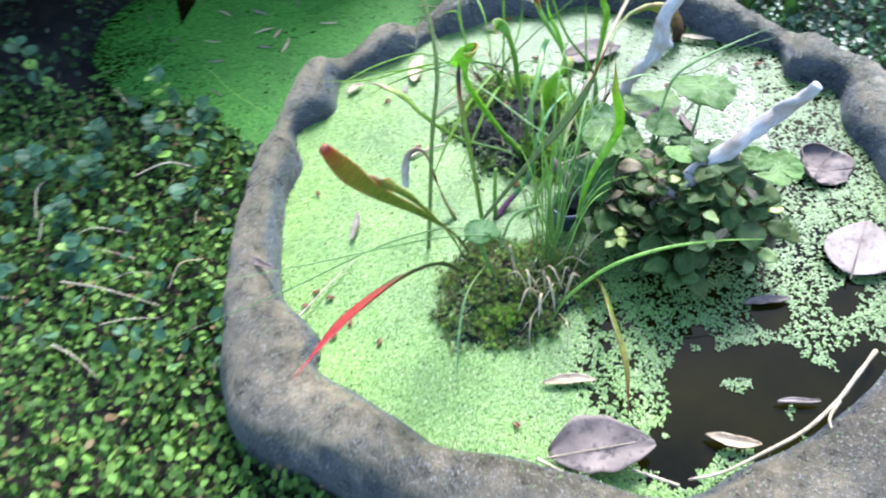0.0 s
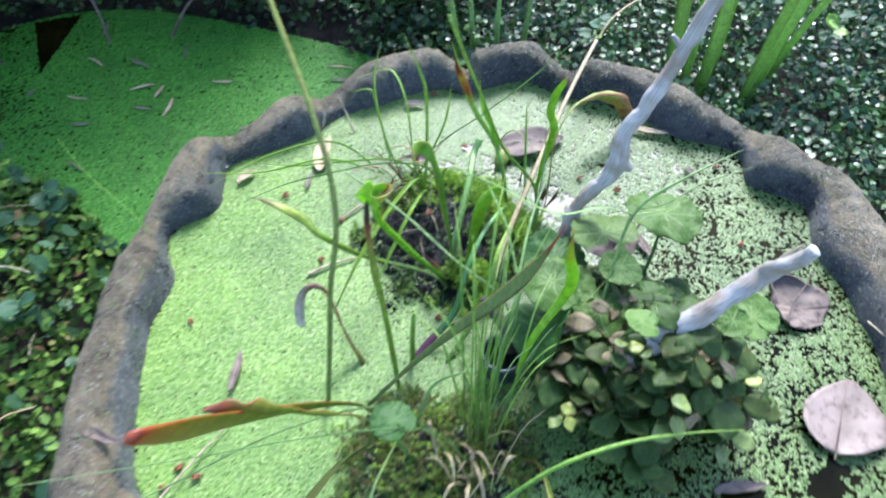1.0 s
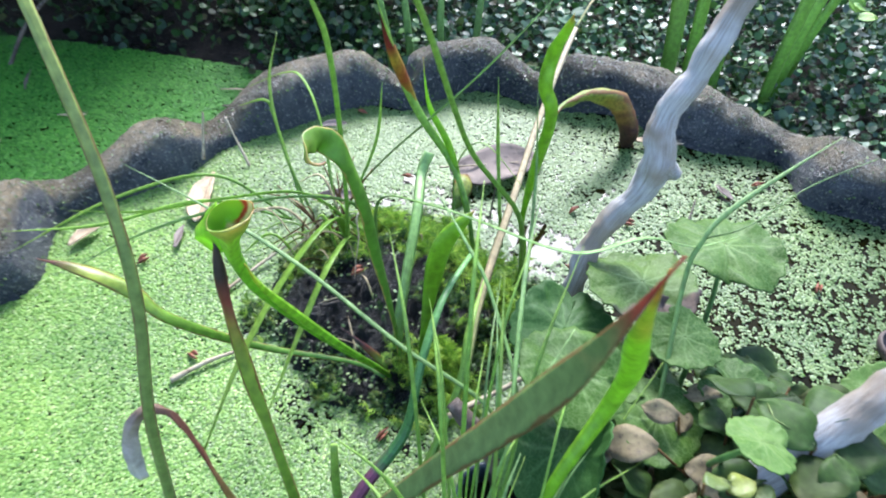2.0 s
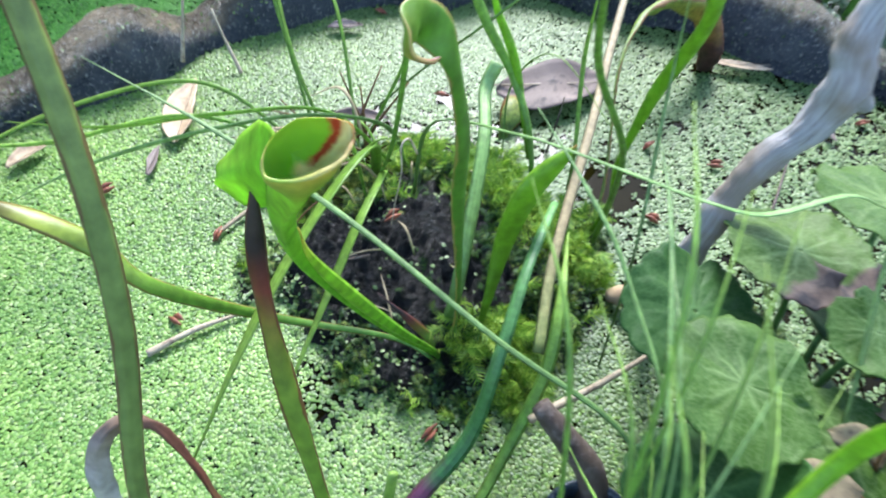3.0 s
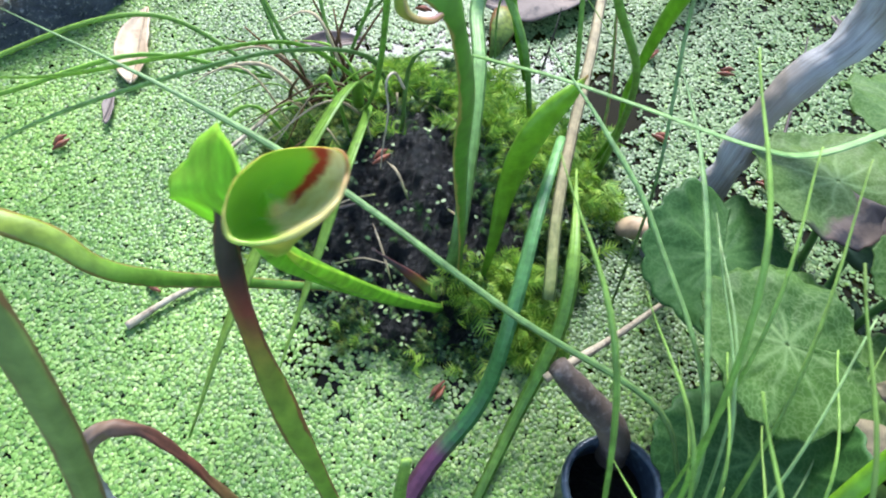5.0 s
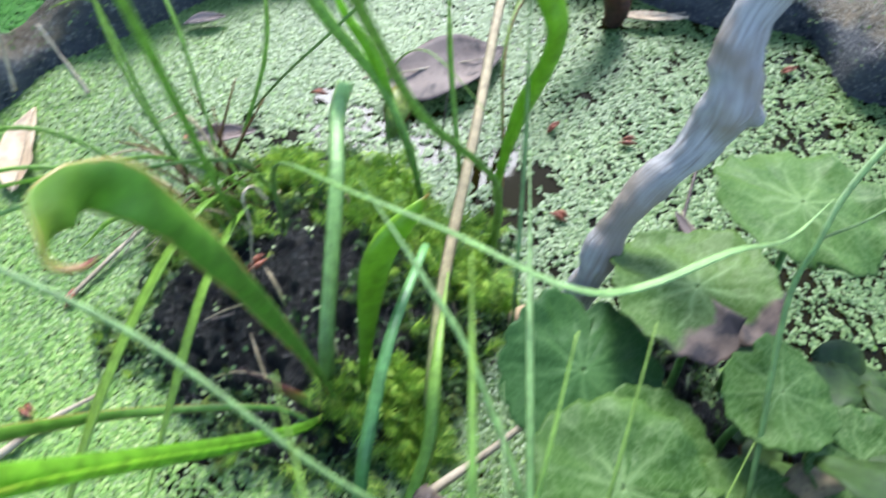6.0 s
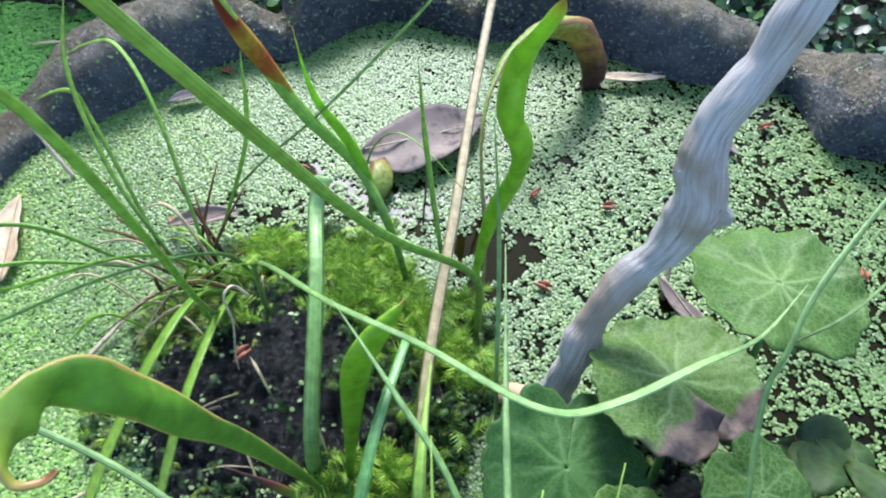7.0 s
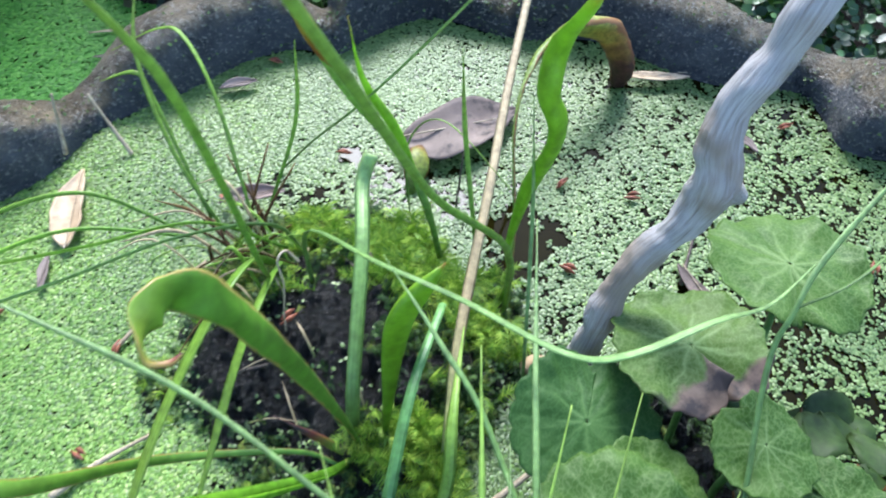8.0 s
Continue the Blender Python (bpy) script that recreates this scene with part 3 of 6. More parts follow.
def bell(peak, lo=0.12, end=0.02):
    """Width from base to tip: narrow foot, widest at peak, pointed end."""
    def f(t):
        if t < peak:
            return lo + (1 - lo) * (0.5 - 0.5 * math.cos(math.pi * t / peak))
        return end + (1 - end) * (0.5 + 0.5 * math.cos(math.pi * (t - peak) / (1 - peak)))
    return f


def taper(a, b, p=1.0):
    return lambda t: a + (b - a) * t**p


def times(k, f):
    return lambda t: k * f(t)


# ---- ground, ponds and basin ----
# lobes of the scalloped basin, clockwise from the far side: inner waterline, width of the rim, and the dips between lobes
RIM_PLAN = [
    (0.126, 1.088), (0.185, 1.104), (0.235, 1.07), (0.27, 1.056), (0.329, 1.036), (0.385, 0.978), (0.462, 0.946), (0.464, 0.883),
    (0.522, 0.842), (0.514, 0.78), (0.527, 0.7), (0.53, 0.61), (0.505, 0.49), (0.442, 0.392), (0.352, 0.322), (0.268, 0.283),
    (0.191, 0.247), (0.12, 0.262), (0.048, 0.285), (-0.05, 0.306), (-0.108, 0.343), (-0.155, 0.378), (-0.2, 0.402), (-0.206, 0.45),
    (-0.258, 0.505), (-0.276, 0.584), (-0.284, 0.676), (-0.272, 0.745), (-0.288, 0.82), (-0.238, 0.862), (-0.234, 0.93), (-0.212, 0.952),
    (-0.13, 0.992), (-0.09, 1.032), (-0.03, 1.058), (0.05, 1.09), (0.098, 1.074),
]
RIM_WIDTH_MM = [50, 55, 48, 60, 60, 62, 45, 80, 70, 90, 80, 80, 90, 110, 120, 110, 90, 85, 85, 85, 90, 100, 115, 130, 85, 70, 60, 70, 42, 85, 60, 45, 65, 42, 62, 55, 50]
RIM_DIPS = {2: 0.03, 6: 0.026, 8: 0.042, 28: 0.024, 31: 0.024, 33: 0.022, 36: 0.026}
RIM = [(x, y, w / 1000, RIM_DIPS.get(k, 0.046 + 0.007 * (w < 95))) for k, ((x, y), w) in enumerate(zip(RIM_PLAN, RIM_WIDTH_MM))]
GROUND_Z, FAR_POND_Z = -0.085, -0.055


def closed(values, n):
    """n even steps round a smooth closed line through values."""
    k, out = len(values), []
    for j in range(n):
        v = j / n * k
        i, f = int(v), v - int(v)
        a, b, c, d = (np.array(values[(i + o) % k]) for o in (-1, 0, 1, 2))
        out.append(0.5 * (2 * b + (c - a) * f + (2 * a - 5 * b + 4 * c - d) * f * f + (3 * b - a - 3 * c + d) * f**3))
    return np.array(out)


ring = closed(RIM, 640)
WATERLINE = [(float(x), float(y)) for x, y in ring[::4, :2]]


def basin_rim():
    bm = bmesh.new()
    uv = bm.loops.layers.uv.new("UVMap")
    n, rows = len(ring), []
    wide = closed([(x, y) for x, y, *_ in RIM[::2]], n)
    for i in range(n):
        x, y, w, h = ring[i]
        span = ring[(i + 18) % n, :2] - ring[i - 18, :2]
        out = Vector((-span[1], span[0], 0)).normalized()
        lump = 1 + 0.14 * noise.noise(Vector((x * 9, y * 9, 3)))
        h = h * lump
        # waterline side, crest and outer side; the crest is broad and rounded
        prof = [(-0.02, -0.14), (-0.008, -0.05), (0.0, -0.004), (0.05, h * 0.42), (0.16, h * 0.8), (0.3, h * 0.97), (0.46, h * 1.02), (0.62, h * 0.96),
                (0.78, h * 0.78), (0.92, h * 0.42), (1.0, -0.005), (1.05, -0.05), (1.08, -0.13)]
        fine = []
        for (a0, z0), (a1, z1) in zip(prof, prof[1:]):
            fine += [(a0, z0), ((a0 + a1) / 2, (z0 + z1) / 2)]
        prof = fine + prof[-1:]
        row = []
        for k, (a, z) in enumerate(prof):
            off = a * w if a > 0 else a
            p = Vector((x, y, z)) + out * off
            if k > 3:
                p += Vector((1, 1, 0)) * 0.005 * noise.noise(p * 18) + Vector((0, 0, 1)) * (0.004 * noise.noise(p * 16 + Vector((4, 0, 0))) + 0.003 * noise.noise(p * 55) + 0.0022 * noise.noise(p * 140))
            row.append(bm.verts.new(p))
        rows.append(row)
    rows.append(rows[0])
    grid_faces(bm, rows, False, uv)
    bmesh.ops.recalc_face_normals(bm, faces=bm.faces)
    return bm


def plate(outline, z, mat, name, fall=0.0):
    bm = bmesh.new()
    vs = [bm.verts.new((x, y, z)) for x, y in outline]
    f = bm.faces.new(vs)
    if f.normal.z < 0:
        f.normal_flip()
    return link(name, bm, mat)


basin = thing("pond_basin", (0.12, 0.68, -0.13), "grey-brown moulded stone pond basin with a scalloped lumpy rim", "pond basin")
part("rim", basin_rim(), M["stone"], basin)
floor_bm = bmesh.new()
floor_bm.faces.new([floor_bm.verts.new((x + (x - 0.12) * 0.02, y + (y - 0.68) * 0.02, -0.13)) for x, y in WATERLINE[::-1]])
part("basin_floor", floor_bm, M["soil"], basin)
tagged(plate([(x + (x - 0.12) * 0.03, y + (y - 0.68) * 0.03) for x, y in WATERLINE[::-1]], -0.0012, M["water"], "water"), "dark still pond water inside the basin", "water", kind="structure")

FAR_POND = [(-0.68, 1.03), (-0.76, 1.14), (-0.75, 1.29), (-0.65, 1.37), (-0.5, 1.395), (-0.34, 1.36), (-0.2, 1.31), (-0.08, 1.26), (0.0, 1.19), (-0.02, 1.06), (-0.2, 0.93), (-0.3, 0.82), (-0.36, 0.83), (-0.42, 0.885), (-0.5, 0.96), (-0.59, 0.98)]


def ground_sheet():
    """One sheet of soil, fine near the ponds, out to the horizon."""
    bm = bmesh.new()
    xs = [-60, -20, -6, -2.5] + list(np.linspace(-1.5, 1.5, 76)) + [2.5, 6, 20, 60]
    ys = [-60, -20, -6, -2] + list(np.linspace(-0.6, 2.2, 71)) + [3.5, 7, 20, 60]
    hole = closed(FAR_POND, 80)
    gx, gy = np.meshgrid(xs, ys)
    wet = inside(gx.ravel(), gy.ravel(), hole).reshape(gx.shape)
    dry = inside(gx.ravel(), gy.ravel(), WATERLINE).reshape(gx.shape)
    vs = []
    for j, y in enumerate(ys):
        row = []
        for i, x in enumerate(xs):
            z = GROUND_Z + 0.012 * noise.noise(Vector((x * 5, y * 5, 0))) + 0.004 * noise.noise(Vector((x * 30, y * 30, 0)))
            z -= 0.06 * wet[j][i] + 0.1 * dry[j][i]
            row.append(bm.verts.new((x, y, z)))
        vs.append(row)
    for j in range(len(ys) - 1):
        for i in range(len(xs) - 1):
            bm.faces.new((vs[j][i], vs[j][i + 1], vs[j + 1][i + 1], vs[j + 1][i])).smooth = True
    return bm


tagged(link("ground", ground_sheet(), M["soil"]), "dark damp garden soil around the ponds", "ground", kind="structure")
tagged(plate([tuple(p) for p in closed(FAR_POND, 80)][::-1], FAR_POND_Z, M["water"], "far_water"), "dark water of the second pond", "water", kind="structure")

# ---- floating duckweed ----
FROND = [(0, 0, 0.00035)] + [(0.5 * math.cos(a) * (1.25 if math.cos(a) > 0 else 1), 0.42 * math.sin(a), -0.06) for a in np.linspace(0, 2 * math.pi, 6)[:-1]]
FROND[0] = (0, 0, 0.07)
FROND_FACES = [(0, 1 + k, 1 + (k + 1) % 5) for k in range(5)]
# clear water: x, y, radius
CLEAR = [(0.28, 0.325, 0.06), (0.35, 0.345, 0.05), (0.42, 0.395, 0.03), (0.22, 0.305, 0.04), (0.235, 0.365, 0.028), (0.15, 0.455, 0.014), (0.33, 0.465, 0.016), (0.42, 0.485, 0.018), (0.25, 0.44, 0.014), (0.094, 0.962, 0.007), (0.2, 0.85, 0.011), (0.182, 0.875, 0.007)]
THIN = [(0.16, 0.43, 0.07, 0.7), (0.13, 0.37, 0.04, 0.5), (0.22, 0.48, 0.14, 0.9), (0.38, 0.47, 0.1, 0.5), (0.46, 0.62, 0.1, 0.45), (0.36, 0.72, 0.12, 0.4), (0.24, 0.80, 0.06, 0.65), (0.185, 0.855, 0.035, 0.95),
        (0.12, 0.965, 0.045, 0.9), (0.085, 0.945, 0.04, 1.1), (0.05, 0.935, 0.025, 0.8), (0.152, 0.895, 0.02, 0.9), (0.04, 0.7, 0.04, 0.7), (0.0, 0.725, 0.03, 0.6), (0.3, 0.69, 0.09, 0.9), (0.38, 0.74, 0.07, 0.6), (0.05, 0.7, 0.05, 0.3), (0.2, 0.93, 0.05, 0.3), (0.4, 0.84, 0.08, 0.3), (0.42, 0.72, 0.11, 0.45), (0.36, 0.64, 0.12, 0.4), (0.31, 0.76, 0.05, 0.5)]


def duckweed():
    step = 0.0025
    gx, gy = np.meshgrid(np.arange(-0.31, 0.56, step), np.arange(0.22, 1.13, step))
    x = gx.ravel() + rng.uniform(-0.5, 0.5, gx.size) * step * 1.3
    y = gy.ravel() + rng.uniform(-0.5, 0.5, gx.size) * step * 1.3
    keep = inside(x, y, WATERLINE)
    x, y = x[keep], y[keep]
    grain, clump = smooth_noise(x, y, 60, 1.0), smooth_noise(x, y, 19, 5.0)
    edge = smooth_noise(x, y, 16, 9.0)
    p = 0.005 + np.clip((x - 0.14) / 0.2, 0, 1) * (0.33 + 0.5 * np.clip(1.6 * grain + 0.5 * clump, 0, 1))
    open_water = np.zeros(len(x))
    for cx, cy, r in CLEAR:
        d = np.hypot(x - cx, y - cy) / r + edge * 1.1 + grain * 0.8 + clump * 0.7
        open_water += 3.0 * np.clip(1.3 - d, 0, 0.7)
    thin = np.zeros(len(x))
    for cx, cy, r, a in THIN:
        d = np.hypot(x - cx, y - cy) / r
        thin += np.where(d < 1.4, a * np.clip(1.4 - d, 0, 1) * np.clip(0.5 + 1.6 * clump + 1.1 * grain, 0, 1.6), 0)
    p = np.minimum(p + thin, np.where(np.hypot(x - 0.185, y - 0.855) < 0.05, 1.0, 0.72)) + open_water
    keep = rng.uniform(0, 1, len(x)) > p
    x, y = x[keep], y[keep]
    n = len(x)
    count = rng.integers(2, 4, n)
    xs, ys = np.repeat(x, count), np.repeat(y, count)
    turn = np.repeat(rng.uniform(0, 6.28, n), count) + np.concatenate([np.arange(c) * 2.2 for c in count])
    size = rng.uniform(0.0019, 0.003, len(xs))
    xs, ys = xs + np.cos(turn) * size * 0.55, ys + np.sin(turn) * size * 0.55
    z = rng.uniform(0.0002, 0.0013, len(xs))
    # older fronds just under the top layer
    low = np.concatenate([rng.integers(0, len(xs), len(xs) // 2), rng.choice(np.nonzero(xs < 0.15)[0], len(xs) // 3)])
    xs, ys = np.concatenate([xs, xs[low] + rng.normal(0, 0.0014, len(low))]), np.concatenate([ys, ys[low] + rng.normal(0, 0.0014, len(low))])
    z, turn, size = np.concatenate([z, rng.uniform(-0.0006, 0.0002, len(low))]), np.concatenate([turn, rng.uniform(0, 6.28, len(low))]), np.concatenate([size, rng.uniform(0.0025, 0.0038, len(low))])
    m = poses(np.stack([xs, ys, z], -1), turn, rng.normal(0, 0.09, len(xs)), rng.normal(0, 0.09, len(xs)), size)
    fresh = rng.uniform(0, 1, len(xs)) < 1 / (1 + np.exp((xs + 0.55 * (ys - 0.6) - 0.1) / 0.07))
    return scatter("duckweed", FROND, FROND_FACES, m[~fresh], M["duckweed"]), scatter("duckweed", FROND, FROND_FACES, m[fresh], M["duckweed_fresh"])


old_mat, fresh_mat = duckweed()
tagged(new("duckweed", old_mat), "mat of tiny pale green duckweed floating on the pond", "duckweed", kind="stuff")
tagged(new("duckweed", fresh_mat), "closed mat of fresh bright green duckweed floating on the pond", "duckweed", kind="stuff")


def far_duckweed():
    line = closed(FAR_POND, 80)
    n = 165000
    x, y = rng.uniform(-0.82, 0.02, n), rng.uniform(0.8, 1.42, n)
    keep = inside(x, y, line)
    keep &= rng.uniform(0, 1, n) > np.clip(0.01 + 0.4 * smooth_noise(x, y, 9, 6.0), 0, 0.06)
    keep &= ~inside(x, y, [(-0.6, 1.215), (-0.575, 1.385), (-0.655, 1.36)])
    # thinned to the left so dark water shows in place of the bank's shade
    keep &= rng.uniform(0, 1, n) < np.clip(0.95 + (x + 0.5) * 3.4 + 0.5 * smooth_noise(x, y, 7, 3.0), 0.2, 1)
    x, y = x[keep], y[keep]
    m = poses(np.stack([x, y, FAR_POND_Z + rng.uniform(0.0005, 0.002, len(x))], -1), rng.uniform(0, 6.28, len(x)), rng.normal(0, 0.12, len(x)), rng.normal(0, 0.12, len(x)), rng.uniform(0.0034, 0.0052, len(x)))
    return scatter("far_duckweed", FROND, FROND_FACES, m, M["far_duckweed"])


tagged(new("far_duckweed", far_duckweed()), "deep green duckweed on the second pond, thinned on the left for shade", "duckweed", kind="stuff")

# ---- ground cover and shrubs ----
LEAF = [(0, 0, 0), (0.28, 0.3, 0.06), (0.28, 0.72, 0.07), (0, 1.0, -0.06), (-0.28, 0.72, 0.07), (-0.28, 0.3, 0.06), (0, 0.5, 0.0)]
LEAF_FACES = [(0, 1, 6), (1, 2, 6), (2, 3, 6), (3, 4, 6), (4, 5, 6), (5, 0, 6)]
LEAF_ROUND = [(a * 1.35, b * 0.85, c) for a, b, c in LEAF]
# rounder leaf for the creepers close by
LEAF_NEAR = [(0, 0, 0), (0.24, 0.12, 0.04), (0.4, 0.4, 0.09), (0.3, 0.72, 0.07), (0, 0.88, -0.05), (-0.3, 0.72, 0.07), (-0.4, 0.4, 0.09), (-0.24, 0.12, 0.04), (0, 0.45, 0.0)]
LEAF_NEAR_FACES = [(k, (k + 1) % 8, 8) for k in range(8)]


def leaf_field(name, n, box, keep_out, low, high, size, mat, patch=0.0, tilt=0.5, template=LEAF_ROUND, faces=LEAF_FACES):
    x, y = rng.uniform(box[0], box[1], n), rng.uniform(box[2], box[3], n)
    ok = np.ones(n, bool)
    for line in keep_out:
        ok &= ~inside(x, y, line)
    # the field frays out at its edges
    inset = np.minimum(np.minimum(x - box[0], box[1] - x), np.minimum(y - box[2], box[3] - y))
    ok &= inset / 0.17 + 0.9 * smooth_noise(x, y, 8, 3.0) > rng.uniform(0, 1, n) * 0.8
    x, y = x[ok], y[ok]
    if patch:
        ok = smooth_noise(x, y, 6, 2.0) > -patch
        x, y = x[ok], y[ok]
    k = len(x)
    hill = 0.5 + 0.5 * smooth_noise(x, y, 7, 8.0)
    z = GROUND_Z + rng.uniform(low, high, k) * (0.5 + hill)
    m = poses(np.stack([x, y, z], -1), rng.uniform(0, 6.28, k), rng.normal(0.1, tilt, k), rng.normal(0, tilt, k), rng.uniform(size[0], size[1], k))
    return scatter(name, template, faces, m, mat)


def swell(outline, grow):
    c = np.mean(outline, axis=0)
    return [tuple(c + (np.array(p) - c) * grow) for p in outline]


outer = []
for i in range(0, 640, 8):
    span = ring[(i + 18) % 640, :2] - ring[i - 18, :2]
    o = np.array((-span[1], span[0])) / np.hypot(*span)
    outer.append(tuple(ring[i, :2] + o * (ring[i, 2] * 1.0 + 0.006)))
far_line = swell([tuple(p) for p in closed(FAR_POND, 60)], 0.98)
tagged(new("ground_cover", leaf_field("ground_cover", 38000, (-1.4, 0.0, -0.15, 1.1), (outer, far_line), 0.002, 0.05, (0.007, 0.015), M["cover"], tilt=0.7, template=LEAF_NEAR, faces=LEAF_NEAR_FACES)),
       "low carpet of small round green creeping leaves", "ground cover", kind="stuff")
tagged(new("ground_cover", leaf_field("ground_cover", 9500, (-1.4, 0.0, -0.15, 1.1), (outer, far_line), 0.02, 0.062, (0.011, 0.018), M["cover"], 0.15, 0.6, LEAF)),
       "taller pointed green leaves among the creepers", "ground cover", kind="stuff")
tagged(new("ground_cover", leaf_field("ground_cover", 900, (-1.25, -0.25, 0.4, 1.04), (outer, far_line), 0.03, 0.075, (0.016, 0.028), M["cover_blue"], 0.05, 0.5, LEAF_NEAR, LEAF_NEAR_FACES)),
       "scattered blue-green rounded leaves over the creepers", "ground cover", kind="stuff")
tagged(new("ground_cover", leaf_field("ground_cover", 60000, (-0.15, 1.4, 0.7, 1.9), (outer, far_line), 0.004, 0.075, (0.007, 0.015), M["cover_gloss"], tilt=0.6)),
       "glossy dark creeping leaves behind the basin", "ground cover", kind="stuff")
tagged(new("ground_cover", leaf_field("ground_cover", 26000, (-1.5, 0.12, 1.2, 1.95), (far_line, outer), 0.004, 0.17, (0.008, 0.018), M["cover_shaded"], 0.25, 0.7)),
       "undergrowth behind the second pond, leaf colour darkened for shade", "undergrowth", kind="stuff")
tagged(new("ground_cover", leaf_field("ground_cover", 1000, (-1.5, -0.62, 0.95, 1.3), (far_line,), 0.004, 0.1, (0.01, 0.022), M["cover_shaded"], 0.05, 0.7)),
       "sparse leaves in the far corner, leaf colour darkened for shade", "undergrowth", kind="stuff")
tagged(new("ground_cover", leaf_field("ground_cover", 8500, (0.45, 1.25, 0.0, 0.9), (outer,), 0.004, 0.05, (0.010, 0.02), M["cover"])),
       "creeping leaves beside the basin", "ground cover", kind="stuff")


def wide_cover(n):
    """The same creepers going on through the garden, thinning out."""
    a, d = rng.uniform(0, 6.28, n), 3.4 * rng.uniform(0, 1, n) ** 0.6
    x, y = 0.1 + d * np.cos(a), 0.8 + d * np.sin(a)
    ok = ~((x > -1.2) & (x < 1.1) & (y > 0.02) & (y < 1.7)) & (rng.uniform(0, 1, n) < np.clip(1.35 - d / 2.8 + 0.9 * smooth_noise(x, y, 1.7, 4.0), 0, 1)) & ~((np.hypot(x - 0.03, y - 0.1) < 0.16))
    for line in (outer, far_line):
        ok &= ~inside(x, y, line)
    x, y = x[ok], y[ok]
    k = len(x)
    m = poses(np.stack([x, y, GROUND_Z + rng.uniform(0.004, 0.06, k)], -1), rng.uniform(0, 6.28, k), rng.normal(0.1, 0.5, k), rng.normal(0, 0.5, k), rng.uniform(0.02, 0.042, k))
    return scatter("ground_cover", LEAF_ROUND, LEAF_FACES, m, M["cover"])


tagged(new("ground_cover", wide_cover(52000)), "creeping green leaves spreading through the garden bed", "ground cover", kind="stuff")


def shrub(name, at, spread, height, n, label):
    """A low bush: bare stems and a crown of small leaves, coloured dark for shade."""
    s = thing(name, (at[0], at[1], GROUND_Z - 0.005), label, "shrub")
    r = random.Random(hash(at[0] * 1000) % 997)
    tips = []
    for k in range(9):
        a, d = r.uniform(0, 6.28), r.uniform(0.3, 1.0)
        top = (at[0] + math.cos(a) * spread * d, at[1] + math.sin(a) * spread * d * 0.7, GROUND_Z + height * r.uniform(0.6, 1.0))
        mid = (at[0] + math.cos(a) * spread * d * 0.35, at[1] + math.sin(a) * spread * d * 0.2, GROUND_Z + height * 0.5)
        part("stem", sweep([(at[0] + r.uniform(-0.02, 0.02), at[1] + r.uniform(-0.02, 0.02), GROUND_Z - 0.02), mid, top], taper(0.006, 0.002), taper(0.006, 0.002), 10, 6), M["bark"], s)
        tips.append((mid, top))
    which = rng.integers(0, 9, n)
    f = rng.uniform(0.2, 1.05, n)
    mids, tops = np.array([t[0] for t in tips])[which], np.array([t[1] for t in tips])[which]
    xyz = mids + (tops - mids) * f[:, None] + rng.normal(0, 1, (n, 3)) * np.array([spread * 0.2, spread * 0.16, height * 0.14])
    xyz[:, 2] = np.maximum(xyz[:, 2], GROUND_Z + 0.02)
    m = poses(xyz, rng.uniform(0, 6.28, n), rng.normal(0.2, 0.6, n), rng.normal(0, 0.6, n), rng.uniform(0.012, 0.026, n))
    me = scatter("crown", LEAF, LEAF_FACES, m, M["cover_shaded"])
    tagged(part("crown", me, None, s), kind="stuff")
    return s


shrub("shrub", (-0.7, 1.48), 0.24, 0.4, 3200, "bush behind the second pond, leaf colour darkened for shade")
shrub("shrub", (-0.3, 1.52), 0.22, 0.34, 3000, "leafy bush with bare twigs behind the pond, leaves darkened for shade")
shrub("shrub", (0.08, 1.46), 0.2, 0.26, 2600, "small-leaved green bush behind the basin")


def shade_bush(name, box, n, size, label):
    """A dense bush added to shade the far bank, higher than the ponds: trunks, limbs and a crown of many leaves."""
    x0, x1, y0, y1, z0, z1 = box
    b = thing(name, ((x0 + x1) / 2, y1 + 0.1, GROUND_Z - 0.005), label, "bush")
    rr = random.Random(31)
    heads = []
    for k in range(12):
        fx, fy = rr.uniform(x0, x1), rr.uniform(y1 - 0.1, y1 + 0.3)
        hx, hy, hz = rr.uniform(x0, x1), rr.uniform(y0 + 0.1, y1), rr.uniform(z0 + 0.15, z1)
        part("limb", sweep([(fx, fy, GROUND_Z - 0.02), ((fx + hx) / 2, (fy + hy) / 2 + 0.08, hz * 0.65), (hx, hy, hz)], taper(0.016, 0.004), taper(0.016, 0.004), 14, 8, rough=0.2), M["bark"], b)
        heads.append((hx, hy, hz))
    c = np.array(heads)[rng.integers(0, 12, n)]
    xyz = c + rng.normal(0, 1, (n, 3)) * np.array([0.16, 0.14, 0.12])
    xyz[:, 1], xyz[:, 2] = np.maximum(xyz[:, 1], y0 + 0.05 * rng.uniform(-1, 1, n)), np.maximum(xyz[:, 2], z0 + 0.05 * rng.uniform(-1, 1, n))
    m = poses(xyz, rng.uniform(0, 6.28, n), rng.normal(0.2, 0.5, n), rng.normal(0, 0.5, n), rng.uniform(size[0], size[1], n))
    tagged(part("crown", scatter("crown", LEAF_ROUND, LEAF_FACES, m, M["cover_shaded"]), None, b), kind="stuff")


# both bushes are additions that block light over the far pond and corner
shade_bush("overhanging_bush", (-1.5, -0.2, 1.42, 2.0, 0.2, 0.58), 20000, (0.016, 0.032), "dense bush added to keep light off the second pond")
